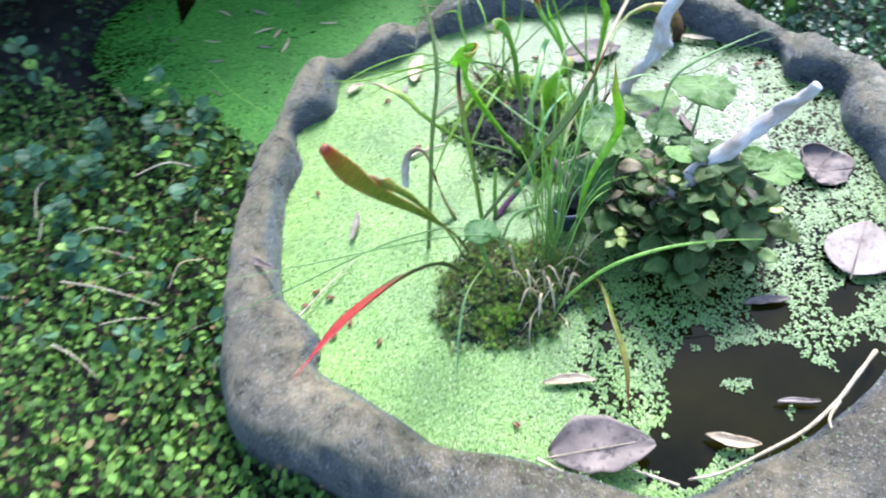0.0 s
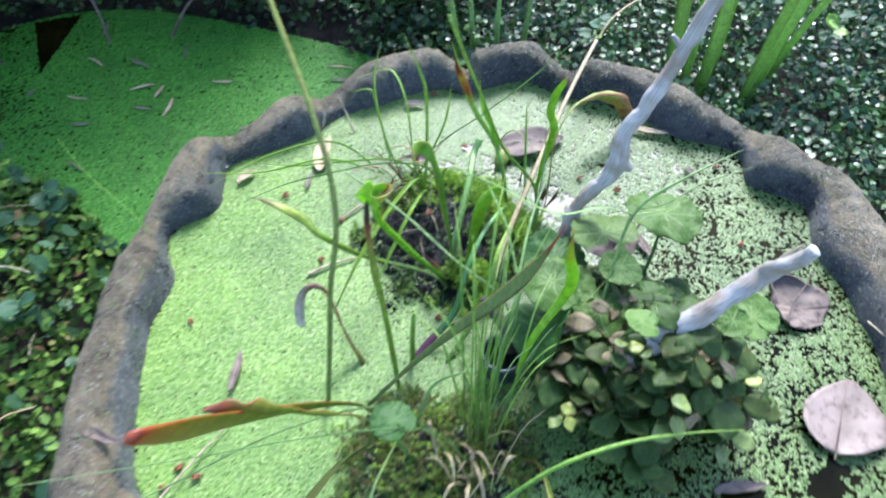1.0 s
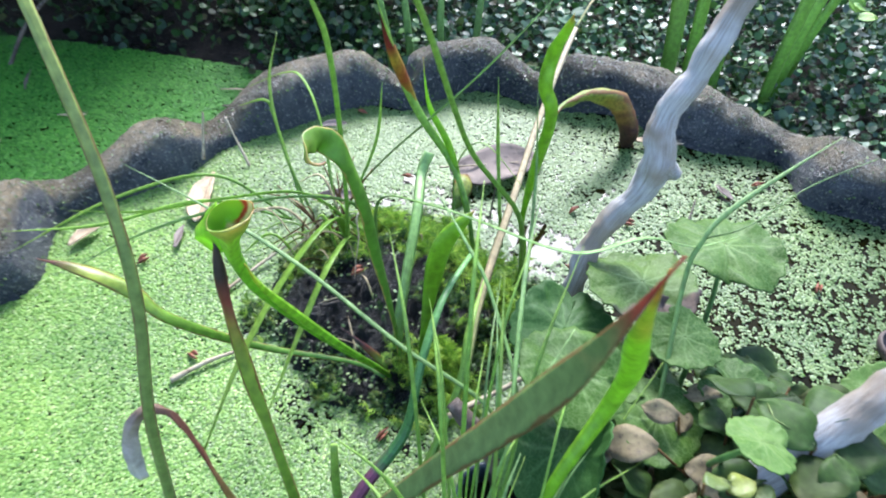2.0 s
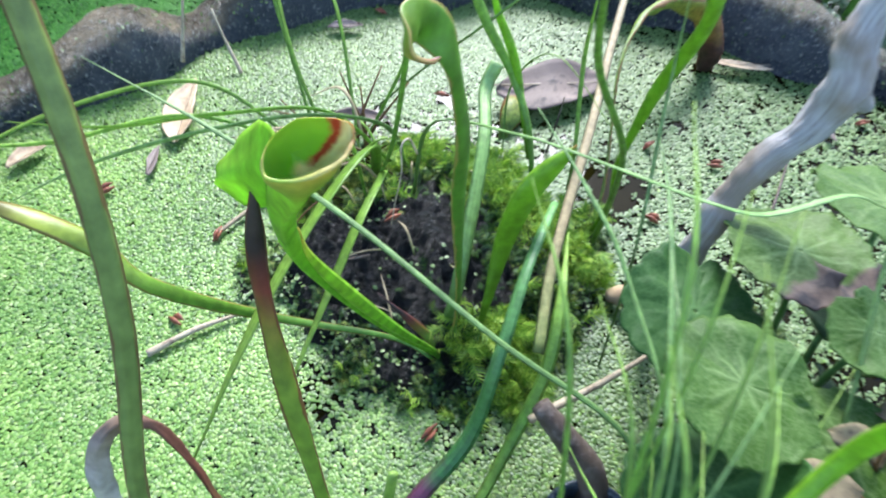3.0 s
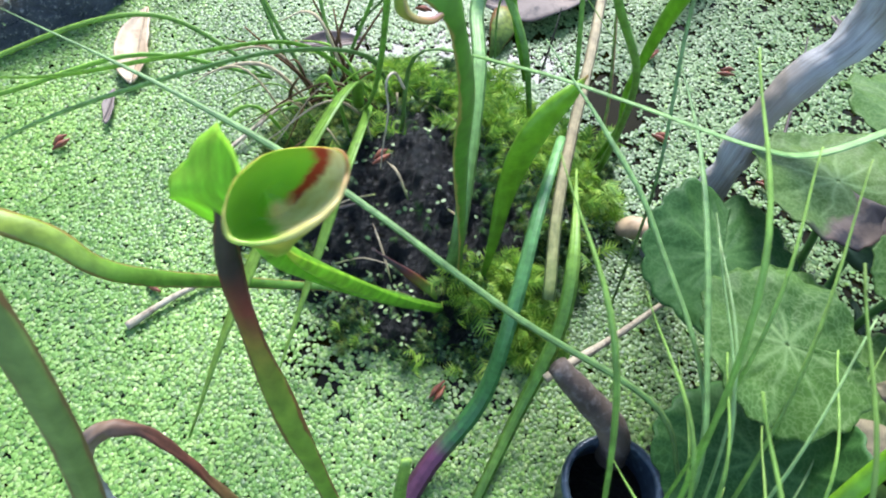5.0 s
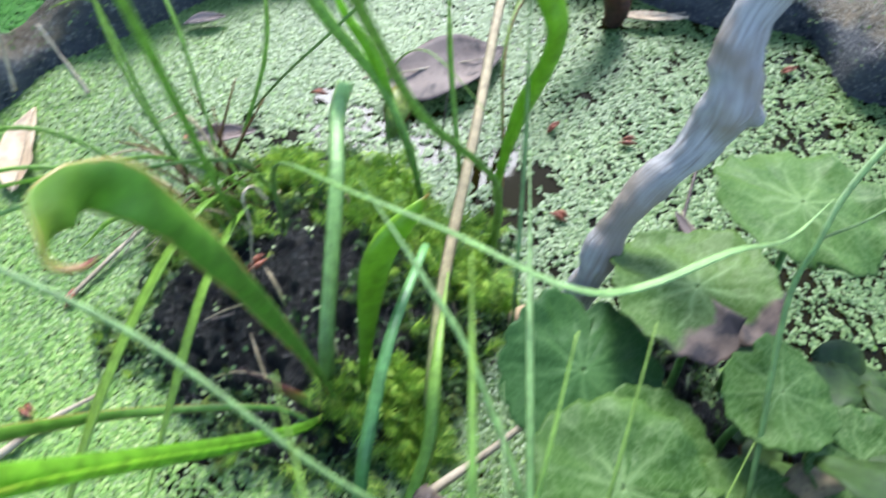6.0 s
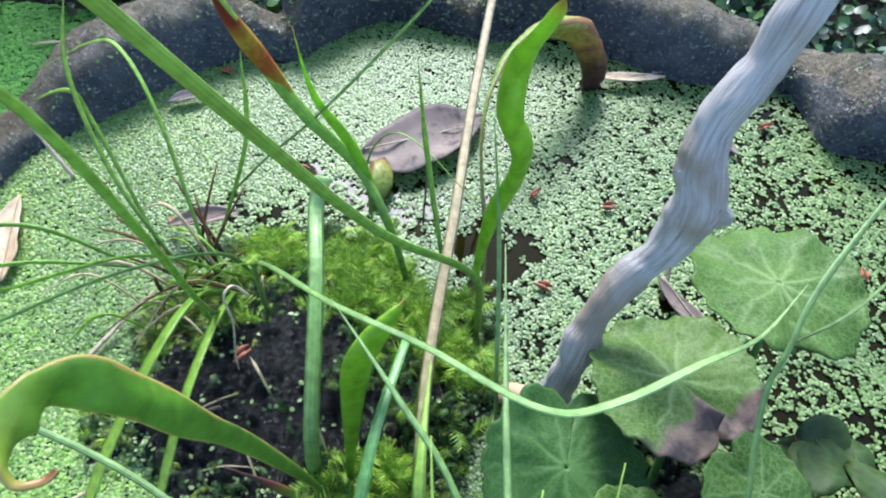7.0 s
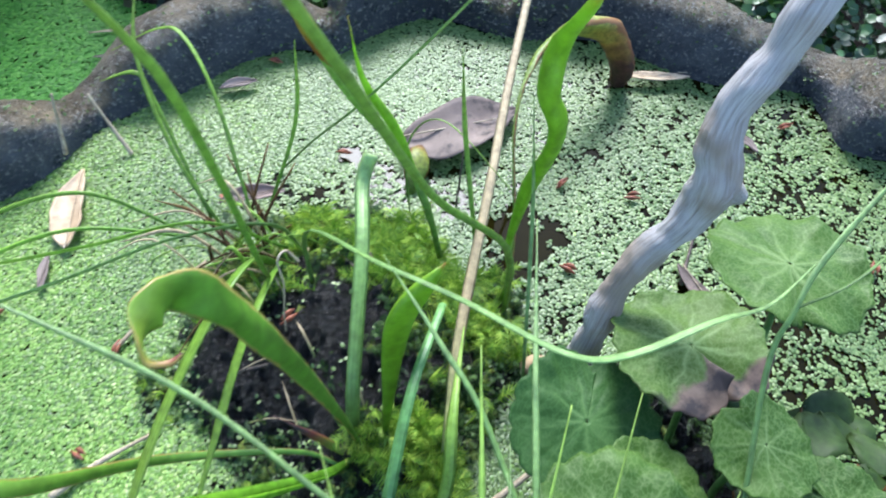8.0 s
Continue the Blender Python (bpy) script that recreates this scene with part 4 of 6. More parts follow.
shade_bush("overhanging_bush", (-1.6, -0.85, 1.12, 1.5, 0.16, 0.5), 11000, (0.016, 0.032), "bush added to shade the corner beside the second pond")


# ---- planted mounds ----
# a feathery moss shoot: arched axis with pairs of narrow side leaves
PLUME = ([], [])
for k in range(9):
    u = k / 9
    ax, az, ln = u * 0.9, 0.75 * math.sin(u * 2.2), 0.34 * math.sin(math.pi * (0.2 + 0.75 * u)) + 0.05
    for sg in (-1, 1):
        b = len(PLUME[0])
        PLUME[0].extend([(ax, 0, az), (ax + 0.09, 0, az + 0.06), (ax + 0.22 + 0.1 * u, sg * ln, az + 0.04 * (k % 3))])
        PLUME[1].append((b, b + 1, b + 2))
b = len(PLUME[0])
PLUME[0].extend([(0, 0.025, -0.05), (0, -0.025, -0.05), (0.45, 0.02, 0.6), (0.45, -0.02, 0.6), (0.95, 0, 0.66)])
PLUME[1].extend([(b, b + 1, b + 3, b + 2), (b + 2, b + 3, b + 4)])


def mound_height(cx, cy, rx, ry, h, seed):
    def f(x, y):
        d = math.hypot((x - cx) / rx, (y - cy) / ry)
        d += 0.3 * noise.noise(Vector((x * 18, y * 18, seed))) + 0.12 * noise.noise(Vector((x * 50, y * 50, seed)))
        return h * (1 - max(0.0, min(d, 1.3)) ** 1.7) + 0.009 * noise.noise(Vector((x * 45, y * 45, seed))) + 0.005 * noise.noise(Vector((x * 110, y * 110, seed))) + 0.0045 * noise.noise(Vector((x * 230, y * 230, seed))) + 0.002 * noise.noise(Vector((x * 480, y * 480, seed)))
    return f


def mound(name, cx, cy, rx, ry, h, seed, label, patches, bare, n, mats):
    """A clump of wet peat with tufts of moss; patches and bare spots are x, y, radius."""
    f = mound_height(cx, cy, rx, ry, h, seed)
    t = thing(name, (cx, cy, -0.06), label, "moss mound")
    bm = bmesh.new()
    k = 150
    vs = []
    for j in range(k + 1):
        row = []
        for i in range(k + 1):
            x, y = cx + (i / k * 2 - 1) * rx * 1.25, cy + (j / k * 2 - 1) * ry * 1.25
            row.append(bm.verts.new((x, y, max(f(x, y), -0.06))))
        vs.append(row)
    for j in range(k):
        for i in range(k):
            bm.faces.new((vs[j][i], vs[j][i + 1], vs[j + 1][i + 1], vs[j + 1][i])).smooth = True
    part("peat", bm, M["peat"], t)
    for mat, share, size, spots in mats:
        x, y = rng.uniform(cx - rx * 1.1, cx + rx * 1.1, n), rng.uniform(cy - ry * 1.1, cy + ry * 1.1, n)
        w = np.full(n, share)
        for px, py, pr in spots:
            w = np.maximum(w, np.clip(1.35 - np.hypot(x - px, y - py) / pr, 0, 1))
        for px, py, pr in bare:
            w *= np.clip(np.hypot(x - px, y - py) / pr - 0.45, 0, 1)
        w *= np.clip(0.55 + 2.0 * smooth_noise(x, y, 55, seed), 0, 1.3)
        ok = rng.uniform(0, 1, n) < w
        x, y = x[ok], y[ok]
        z = np.array([f(a, b) for a, b in zip(x, y)])
        ok = z > -0.004
        x, y, z = x[ok], y[ok], z[ok]
        q = len(x)
        m = poses(np.stack([x, y, z - 0.001], -1), rng.uniform(0, 6.28, q), rng.normal(0, 0.45, q), rng.normal(0, 0.45, q), rng.uniform(size[0], size[1], q))
        tagged(part("moss", scatter("moss", *PLUME, m, M[mat]), None, t), kind="stuff")
    return f


MAIN = mound("peat_mound", 0.062, 0.802, 0.108, 0.1, 0.036, 1.0, "wet dark peat mound with bright green moss tufts",
             [], [(0.045, 0.805, 0.04), (0.015, 0.785, 0.042), (0.07, 0.775, 0.024), (-0.01, 0.81, 0.03), (0.075, 0.82, 0.024), (0.04, 0.745, 0.022)], 26000,
             [("moss", 0.03, (0.009, 0.018), [(0.112, 0.855, 0.03), (0.145, 0.815, 0.022), (0.085, 0.735, 0.018), (0.1, 0.71, 0.012), (0.155, 0.78, 0.012), (0.06, 0.885, 0.018)]),
              ("moss_old", 0.06, (0.006, 0.011), [(0.0, 0.865, 0.028), (0.05, 0.885, 0.026)]),
              ("moss_dark", 0.36, (0.004, 0.009), [(0.1, 0.8, 0.03), (0.07, 0.87, 0.03), (0.02, 0.85, 0.02), (0.1, 0.75, 0.03)])])
FRONT = mound("peat_mound", 0.036, 0.51, 0.094, 0.078, 0.02, 2.0, "brown-green mossy planting mound rising from the duckweed",
              [], [(0.1, 0.47, 0.03)], 8000, [("moss_old", 0.5, (0.005, 0.011), [(0.0, 0.5, 0.04)]), ("moss_brown", 0.4, (0.005, 0.01), []), ("moss_dark", 0.16, (0.005, 0.01), []), ("moss", 0.2, (0.006, 0.011), [(0.02, 0.46, 0.03)])])
SIDE = mound("peat_mound", 0.235, 0.61, 0.078, 0.078, 0.03, 3.0, "dark peat clump under the leafy herb", [], [], 1500, [("moss_dark", 0.5, (0.005, 0.009), [])])
mound("peat_mound", 0.238, 0.725, 0.035, 0.03, 0.028, 4.0, "small mossy hump beneath the marsh leaves", [], [], 700, [("moss_dark", 0.6, (0.006, 0.01), []), ("moss_old", 0.3, (0.005, 0.009), [])])

# fronds stranded on the wet flanks of the mound and on the rim
n = 26000
x, y = rng.uniform(-0.07, 0.2, n), rng.uniform(0.68, 0.93, n)
z = np.array([MAIN(a, b) for a, b in zip(x, y)])
ok = (z > -0.003) & (z < 0.05) & (rng.uniform(0, 1, n) < np.clip(0.95 - z / 0.022, 0.05, 1) * np.clip(0.5 + 2.2 * smooth_noise(x, y, 45, 12.0), 0, 1))
x, y, z = x[ok], y[ok], z[ok]
tagged(new("duckweed", scatter("duckweed", FROND, FROND_FACES, poses(np.stack([x, y, z + 0.0012], -1), rng.uniform(0, 6.28, len(x)), rng.normal(0, 0.3, len(x)), rng.normal(0, 0.3, len(x)), rng.uniform(0.002, 0.0034, len(x))), M["duckweed"])),
       "stranded duckweed on the wet flank of the mound", "duckweed", kind="stuff")
n = 14000
x, y = rng.uniform(-0.09, 0.15, n), rng.uniform(0.4, 0.62, n)
z = np.array([FRONT(a, b) for a, b in zip(x, y)])
ok = (z > -0.003) & (z < 0.018) & (rng.uniform(0, 1, n) < np.clip(1 - z / 0.016, 0.02, 1) * np.clip(0.55 + 2.0 * smooth_noise(x, y, 40, 14.0), 0, 1))
x, y, z = x[ok], y[ok], z[ok]
tagged(new("duckweed", scatter("duckweed", FROND, FROND_FACES, poses(np.stack([x, y, z + 0.0014], -1), rng.uniform(0, 6.28, len(x)), rng.normal(0, 0.3, len(x)), rng.normal(0, 0.3, len(x)), rng.uniform(0.002, 0.0034, len(x))), M["duckweed"])),
       "stranded duckweed on the edge of the mossy mound", "duckweed", kind="stuff")
rim_me = bpy.data.objects["rim"].data
pick = [v for i, v in enumerate(rim_me.vertices) if 5 <= i % 25 <= 12 and v.co.z > 0.002]
pick = [pick[i] for i in rng.integers(0, len(pick), 2200)]
xyz = np.array([v.co + v.normal * 0.0012 for v in pick]) + rng.normal(0, 0.0012, (2200, 3)) * np.array([1, 1, 0.2])
tagged(new("duckweed", scatter("duckweed", FROND, FROND_FACES, poses(xyz, rng.uniform(0, 6.28, 2200), rng.normal(0, 0.7, 2200), rng.normal(0, 0.7, 2200), rng.uniform(0.0014, 0.0028, 2200)), M["duckweed"])),
       "stray duckweed stuck to the stone rim", "duckweed", kind="stuff")


# ---- driftwood ----
branch = thing("driftwood_branch", (0.19, 0.75, -0.02), "bleached silver-grey crooked driftwood branch standing in the pond", "driftwood")
BRANCH = [(0.19, 0.754, -0.03), (0.188, 0.748, 0.02), (0.185, 0.741, 0.062), (0.187, 0.74, 0.098), (0.195, 0.747, 0.12), (0.209, 0.754, 0.14), (0.224, 0.755, 0.16), (0.231, 0.758, 0.18), (0.232, 0.766, 0.194),
          (0.236, 0.772, 0.207), (0.246, 0.777, 0.222), (0.255, 0.781, 0.238), (0.277, 0.794, 0.283), (0.297, 0.804, 0.333), (0.32, 0.815, 0.39), (0.345, 0.83, 0.45)]


def girth(t):
    return 0.0091 - 0.0009 * math.sin(t * 7) + 0.0022 * math.exp(-((t - 0.47) / 0.07) ** 2) - 0.0026 * t + 0.0003 * math.sin(t * 60)


part("trunk", sweep(BRANCH, girth, times(0.92, girth), 150, 24, rough=0.26), M["wood"], branch)
part("knot", sweep([(0.231, 0.757, 0.179), (0.239, 0.756, 0.175), (0.2445, 0.755, 0.171)], lambda t: 0.0085 * (1 - 0.5 * t), lambda t: 0.0095 * (1 - 0.5 * t), 10, 14, rough=0.4), M["wood"], branch)
part("twig_stub", sweep([(0.278, 0.795, 0.285), (0.27, 0.799, 0.295), (0.266, 0.8, 0.3)], taper(0.0034, 0.0016), taper(0.0034, 0.0016), 7, 8, rough=0.25), M["wood"], branch)
part("broken_foot", sweep([(0.192, 0.75, 0.012), (0.183, 0.758, 0.014), (0.175, 0.764, 0.01), (0.17, 0.767, 0.006)], taper(0.0085, 0.0045), taper(0.007, 0.004), 14, 12, rough=0.5, seed=5), M["buff"], branch, "pale splintered foot of the branch")

stick = thing("driftwood_stick", (0.245, 0.58, 0.03), "weathered pale blue-grey stick leaning out of the herb", "driftwood")
part("trunk", sweep([(0.2, 0.572, 0.05), (0.24, 0.578, 0.112), (0.277, 0.588, 0.147), (0.308, 0.599, 0.168), (0.332, 0.607, 0.185), (0.348, 0.605, 0.206), (0.36, 0.603, 0.226)],
                    lambda t: 0.0128 - 0.0066 * t + 0.0032 * math.exp(-((t - 0.74) / 0.07) ** 2), lambda t: 0.0115 - 0.006 * t, 60, 18, rough=0.32, seed=3), M["wood"], stick)
part("splinter", sweep([(0.336, 0.608, 0.188), (0.35, 0.616, 0.203), (0.364, 0.622, 0.21)], taper(0.0045, 0.001), taper(0.004, 0.001), 8, 8, rough=0.3), M["wood"], stick)


# ---- pitcher plants ----
def eared(parent, line, label=""):
    """A trumpet-shaped pitcher that opens into an upturned bowl with a spout, and a fan-shaped hood beside it."""
    n_tube, n_bowl, sides = 34, 10, 32
    mid = Vector((-0.0006, 0.6325, 0.2808))
    e1, e2 = Vector((0.94, 0.33, 0.08)).normalized(), Vector((-0.28, 0.93, 0.22)).normalized()
    face = e1.cross(e2).normalized()

    def edge(a, grow=1.0):
        """The rim: an egg with a pinched spout at one end, a drawn-out tip at the other and a low front."""
        c, w = math.cos(a), math.sin(a)
        tip = 1 + 0.16 * max(0.0, math.cos(a - 0.28)) ** 12 + 0.1 * max(0.0, -math.cos(a - 0.35)) ** 10 + 0.045 * noise.noise(Vector((c * 1.6, w * 1.6, 4.0)))
        lift = 0.0016 * w + 0.0012 * math.exp(-((a - 0.3) / 0.4) ** 2) - 0.0008 * math.cos(2 * a) + 0.0006 * noise.noise(Vector((c * 2.5, w * 2.5, 1.0)))
        return e1 * c * 0.0083 * tip * grow + e2 * w * 0.0053 * tip * grow + face * lift

    angles = list(np.linspace(0, 2 * math.pi, sides + 1)[:-1])
    bm = bmesh.new()
    uv = bm.loops.layers.uv.new("UVMap")
    rows, tube_line = [], rings(spline(line, n_tube), e1)
    for i, (p, sd, up, d) in enumerate(tube_line):
        k = i / (n_tube - 1)
        r = 0.0018 + 0.0031 * k**1.5
        rows.append([bm.verts.new(p + (sd * math.cos(a) + up * math.sin(a)) * r * (1 + 0.45 * math.exp(-((a - 4.4) / 0.22) ** 2) - 0.12 * math.cos(2 * a) + 0.07 * noise.noise(Vector((math.cos(a), math.sin(a), k * 6))))) for a in angles])
    end, last = tube_line[-1][0], [v.co.copy() for v in rows[-1]]
    for i in range(1, n_bowl + 1):
        k = i / n_bowl
        c = end.lerp(mid, k)
        bulge = 1 + 0.16 * math.sin(k * math.pi)
        rows.append([bm.verts.new(c + ((q - end) * (1 - k) + edge(a) * k) * bulge) for a, q in zip(angles, last)])
    grid_faces(bm, rows, True, uv)
    tube = part("pitcher", bm, M["trumpet"], parent, label)

    inner = bmesh.new()
    lay = inner.loops.layers.uv.new("UVMap")
    rows = []
    for i in range(13):
        k = i / 12
        c = mid + face * 0.0002 + (end - mid) * 0.55 * k
        rows.append([inner.verts.new(c + edge(a, (0.965 - 0.1 * k) * math.cos(k * 1.45) ** 0.45)) for a in angles])
    grid_faces(inner, rows, True, lay)
    inner.faces.new(rows[-1])
    for f in inner.faces:
        for loop in f.loops:
            q = loop.vert.co - mid
            loop[lay].uv = (0.5 + q.dot(e1) / 0.0185, 0.5 + q.dot(e2) / 0.0125)
    part("throat", inner, M["throat"], tube, "green and cream throat with a red stain")
    loop = [mid + edge(a % (2 * math.pi)) for a in np.linspace(2.5, 6.75, 34)]
    part("lip", sweep(loop, lambda t: (0.0003 + 0.0002 * math.sin(t * 9) ** 2) * (0.3 + math.sin(t * 3.14)), lambda t: (0.0004 + 0.0002 * math.sin(t * 13)) * (0.3 + math.sin(t * 3.14)), 90, 6), M["lip"], tube, "uneven yellow-green lip")

    # hood: a bent fan between four corners, with an uneven outer edge
    left, top, inside_low, inside_high = Vector((-0.0255, 0.664, 0.237)), Vector((-0.0125, 0.664, 0.26)), Vector((-0.0115, 0.6565, 0.238)), Vector((-0.0065, 0.6385, 0.277))
    normal = (top - left).cross(inside_low - left).normalized()

    def hood(u, v):
        out, root = left.lerp(top, v), inside_low.lerp(inside_high, v)
        p = root.lerp(out, u)
        swing = math.sin(v * math.pi)
        p += (out - root) * u * (0.16 * swing + 0.05 * math.sin(v * 17) + 0.05 * noise.noise(Vector((v * 9, 0, 3))))
        p += Vector((0.0, -0.3, -1.0)) * 0.0022 * math.sin(u * math.pi) * (1 - v) ** 2 + Vector((0.1, 0.6, 0.5)) * 0.002 * math.sin(u * math.pi) * v * v
        return p - normal * (0.0042 * swing * (0.35 + 0.65 * u) + 0.0009 * math.sin(v * 11 + u * 5) * u)

    part("hood", sheet(hood, 16, 26, 0.0006), M["hood"], tube)
    side_line = [Vector(p) + Vector((0.004, -0.004, 0.002)) * min(1.0, i * 0.6) for i, p in enumerate(line[:-2])]
    part("wing", sweep(side_line, times(0.0026, bell(0.6, 0.25, 0.1)), times(0.0006, bell(0.6, 0.5, 0.3)), 34, 6, side=(0.7, 0.5, 0.4), fold=0.3), M["trumpet"], tube, "narrow pale-edged wing along the pitcher")
    return tube


def ribbon(line, w, side, twist):
    """A dry, crumpled leaf strip: creased along its middle, twisted, with a torn edge."""
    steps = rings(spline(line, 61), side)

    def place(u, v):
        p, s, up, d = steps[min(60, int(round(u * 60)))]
        a = (v - 0.5) * 2
        half = w * (0.75 + 0.2 * math.sin(u * 9) + 0.18 * noise.noise(Vector((u * 14, 2.0 * (a > 0), 1))))
        t = twist * math.sin(u * 5.5)
        lift = 0.45 * w * abs(a) + 0.3 * w * noise.noise(Vector((u * 12, a * 1.6, 7)))
        return p + (s * math.cos(t) + up * math.sin(t)) * a * half + (up * math.cos(t) - s * math.sin(t)) * lift

    return sheet(place, 60, 8, 0.0004)


main_plant = thing("pitcher_plant", (0.062, 0.735, 0.0), "green pitcher plant with arching and withering pitchers on the mound", "pitcher plant")
eared(main_plant, [(0.056, 0.732, 0.01), (0.045, 0.716, 0.05), (0.024, 0.7, 0.1), (0.006, 0.685, 0.15), (-0.008, 0.671, 0.197), (-0.0105, 0.661, 0.226), (-0.0078, 0.649, 0.25), (-0.004, 0.6405, 0.266)], "open green pitcher with a spouted bowl-shaped mouth")
# tall arching leaf with a curled brown tip
part("arched_leaf", sweep([(0.064, 0.736, 0.012), (0.061, 0.73, 0.07), (0.053, 0.72, 0.155), (0.048, 0.711, 0.206), (0.043, 0.708, 0.236), (0.035, 0.708, 0.252), (0.0295, 0.703, 0.2585), (0.0262, 0.697, 0.261), (0.0247, 0.6905, 0.261), (0.0262, 0.6865, 0.259), (0.03, 0.6862, 0.2575), (0.033, 0.688, 0.257)],
                          times(0.0062, lambda t: (0.22 + 0.8 * math.sin(math.pi * min(1, (t / 0.56)) ** 1.2 / 2)) * (1 + 0.06 * math.sin(t * 46)) if t < 0.56 else max(0.12, 1.02 - 3.0 * (t - 0.56))), times(0.0011, taper(1.2, 0.6)), 90, 14, side=(0.45, 0.5, 0.7), fold=0.2, wave=0.3), M["curl"], main_plant, "arching green leaf with a curled brown tip")
part("broad_pitcher", sweep([(0.076, 0.735, 0.012), (0.083, 0.744, 0.05), (0.091, 0.757, 0.082), (0.099, 0.76, 0.117), (0.113, 0.766, 0.134), (0.119, 0.77, 0.139)],
                            times(0.0105, bell(0.62, 0.16, 0.1)), times(0.0042, bell(0.6, 0.3, 0.1)), 34, 12, side=(0.7, 0.5, -0.3), fold=0.35), M["pitcher"], main_plant)
part("long_leaf", sweep([(0.052, 0.728, 0.014), (0.028, 0.74, 0.022), (-0.035, 0.742, 0.05), (-0.074, 0.718, 0.118), (-0.093, 0.724, 0.142), (-0.118, 0.731, 0.156), (-0.142, 0.738, 0.16)],
                        times(0.0048, bell(0.78, 0.26, 0.1)), times(0.0007, bell(0.6, 0.4, 0.3)), 40, 8, side=(0.2, 0.9, 0.3), fold=0.25, wave=0.15, seed=2), M["yellow"], main_plant, "long yellow-green leaf with a dark tip")
part("small_leaf", sweep([(0.058, 0.731, 0.012), (0.045, 0.74, 0.028), (0.022, 0.752, 0.05)], times(0.003, bell(0.5, 0.4, 0.1)), times(0.0012, bell(0.5, 0.4, 0.3)), 14, 8), M["dying"], main_plant)

back_plant = thing("pitcher_plant", (0.166, 0.81, -0.02), "pitcher plant with a tall lime green pitcher at the mound edge", "pitcher plant")
part("tall_pitcher", sweep([(0.162, 0.812, -0.015), (0.167, 0.807, 0.03), (0.167, 0.802, 0.06), (0.161, 0.799, 0.094), (0.163, 0.793, 0.147), (0.164, 0.776, 0.205), (0.159, 0.78, 0.226), (0.162, 0.783, 0.246), (0.166, 0.774, 0.268), (0.167, 0.772, 0.276)],
                           times(0.0043, lambda t: (0.34 + 0.66 * min(1, max(0, (t - 0.25) / 0.35)) + 0.07 * math.sin(t * 30)) * (1 if t < 0.78 else max(0.06, 1 - (t - 0.78) / 0.23))), times(0.003, bell(0.65, 0.5, 0.2)), 60, 12, side=(0.9, -0.3, 0.1), fold=0.3, wave=0.4, seed=1), M["pitcher"], back_plant)
part("drooping_pitcher", sweep([(0.17, 0.815, -0.01), (0.186, 0.848, 0.02), (0.199, 0.905, 0.068), (0.222, 0.945, 0.081), (0.247, 0.97, 0.078), (0.277, 0.991, 0.068), (0.302, 0.995, 0.053), (0.316, 0.991, 0.028), (0.32, 0.99, 0.004)],
                               times(0.0108, lambda t: 0.1 + 0.9 * math.sin(math.pi * max(0, min(1, (t - 0.32) / 0.5)) / 2) if t < 0.9 else 1 - 3 * (t - 0.9)), times(0.008, lambda t: 0.14 + 0.86 * max(0, min(1, (t - 0.35) / 0.4))), 60, 14, side=(0.3, -0.7, 0.6), fold=0.2, rough=0.3, wave=0.15), M["droop"], back_plant, "drooping pitcher with a brown rotting end on the water")
part("stalk", sweep([(0.168, 0.806, 0.0), (0.163, 0.795, 0.06), (0.154, 0.787, 0.116), (0.117, 0.767, 0.187), (0.1, 0.746, 0.24), (0.086, 0.726, 0.292), (0.072, 0.712, 0.338), (0.055, 0.69, 0.4)], taper(0.0021, 0.0013), taper(0.0018, 0.0011), 40, 8), M["blade"], back_plant)

red_plant = thing("pitcher_plant", (0.134, 0.858, 0.0), "slender pitcher plant with a red-tipped twisted leaf", "pitcher plant")
part("slender_leaf", sweep([(0.137, 0.852, 0.012), (0.131, 0.868, 0.055), (0.12, 0.89, 0.083), (0.098, 0.898, 0.122), (0.084, 0.901, 0.157), (0.074, 0.893, 0.2), (0.066, 0.885, 0.235)],
                              times(0.0036, bell(0.6, 0.6, 0.08)), times(0.0016, bell(0.6, 0.6, 0.2)), 40, 8, side=(0.8, 0.4, 0.3), fold=0.3), M["blade"], red_plant)
part("red_sheath", sweep([(0.1, 0.899, 0.117), (0.09, 0.901, 0.143), (0.081, 0.898, 0.17), (0.073, 0.893, 0.198), (0.068, 0.888, 0.22)], times(0.0046, bell(0.5, 0.3, 0.1)), times(0.002, bell(0.5, 0.4, 0.2)), 24, 8, side=(0.8, 0.4, 0.3), fold=0.4), M["sheath"], red_plant, "mottled maroon and yellow dying sheath")
part("young_leaf", sweep([(0.134, 0.866, 0.03), (0.121, 0.892, 0.09), (0.104, 0.903, 0.13), (0.1, 0.91, 0.17)], times(0.003, bell(0.4, 0.5, 0.08)), times(0.0014, bell(0.4, 0.6, 0.2)), 24, 8), M["pitcher"], red_plant)
part("pitcher_bowl", sweep([(0.128, 0.915, -0.004), (0.134, 0.925, 0.008), (0.142, 0.942, 0.012), (0.15, 0.958, 0.006)], times(0.0095, bell(0.55, 0.35, 0.25)), times(0.005, bell(0.55, 0.4, 0.3)), 20, 12, side=(1, 0, 0), rough=0.2), M["droop"], red_plant, "small yellow-green pitcher under a dead leaf")

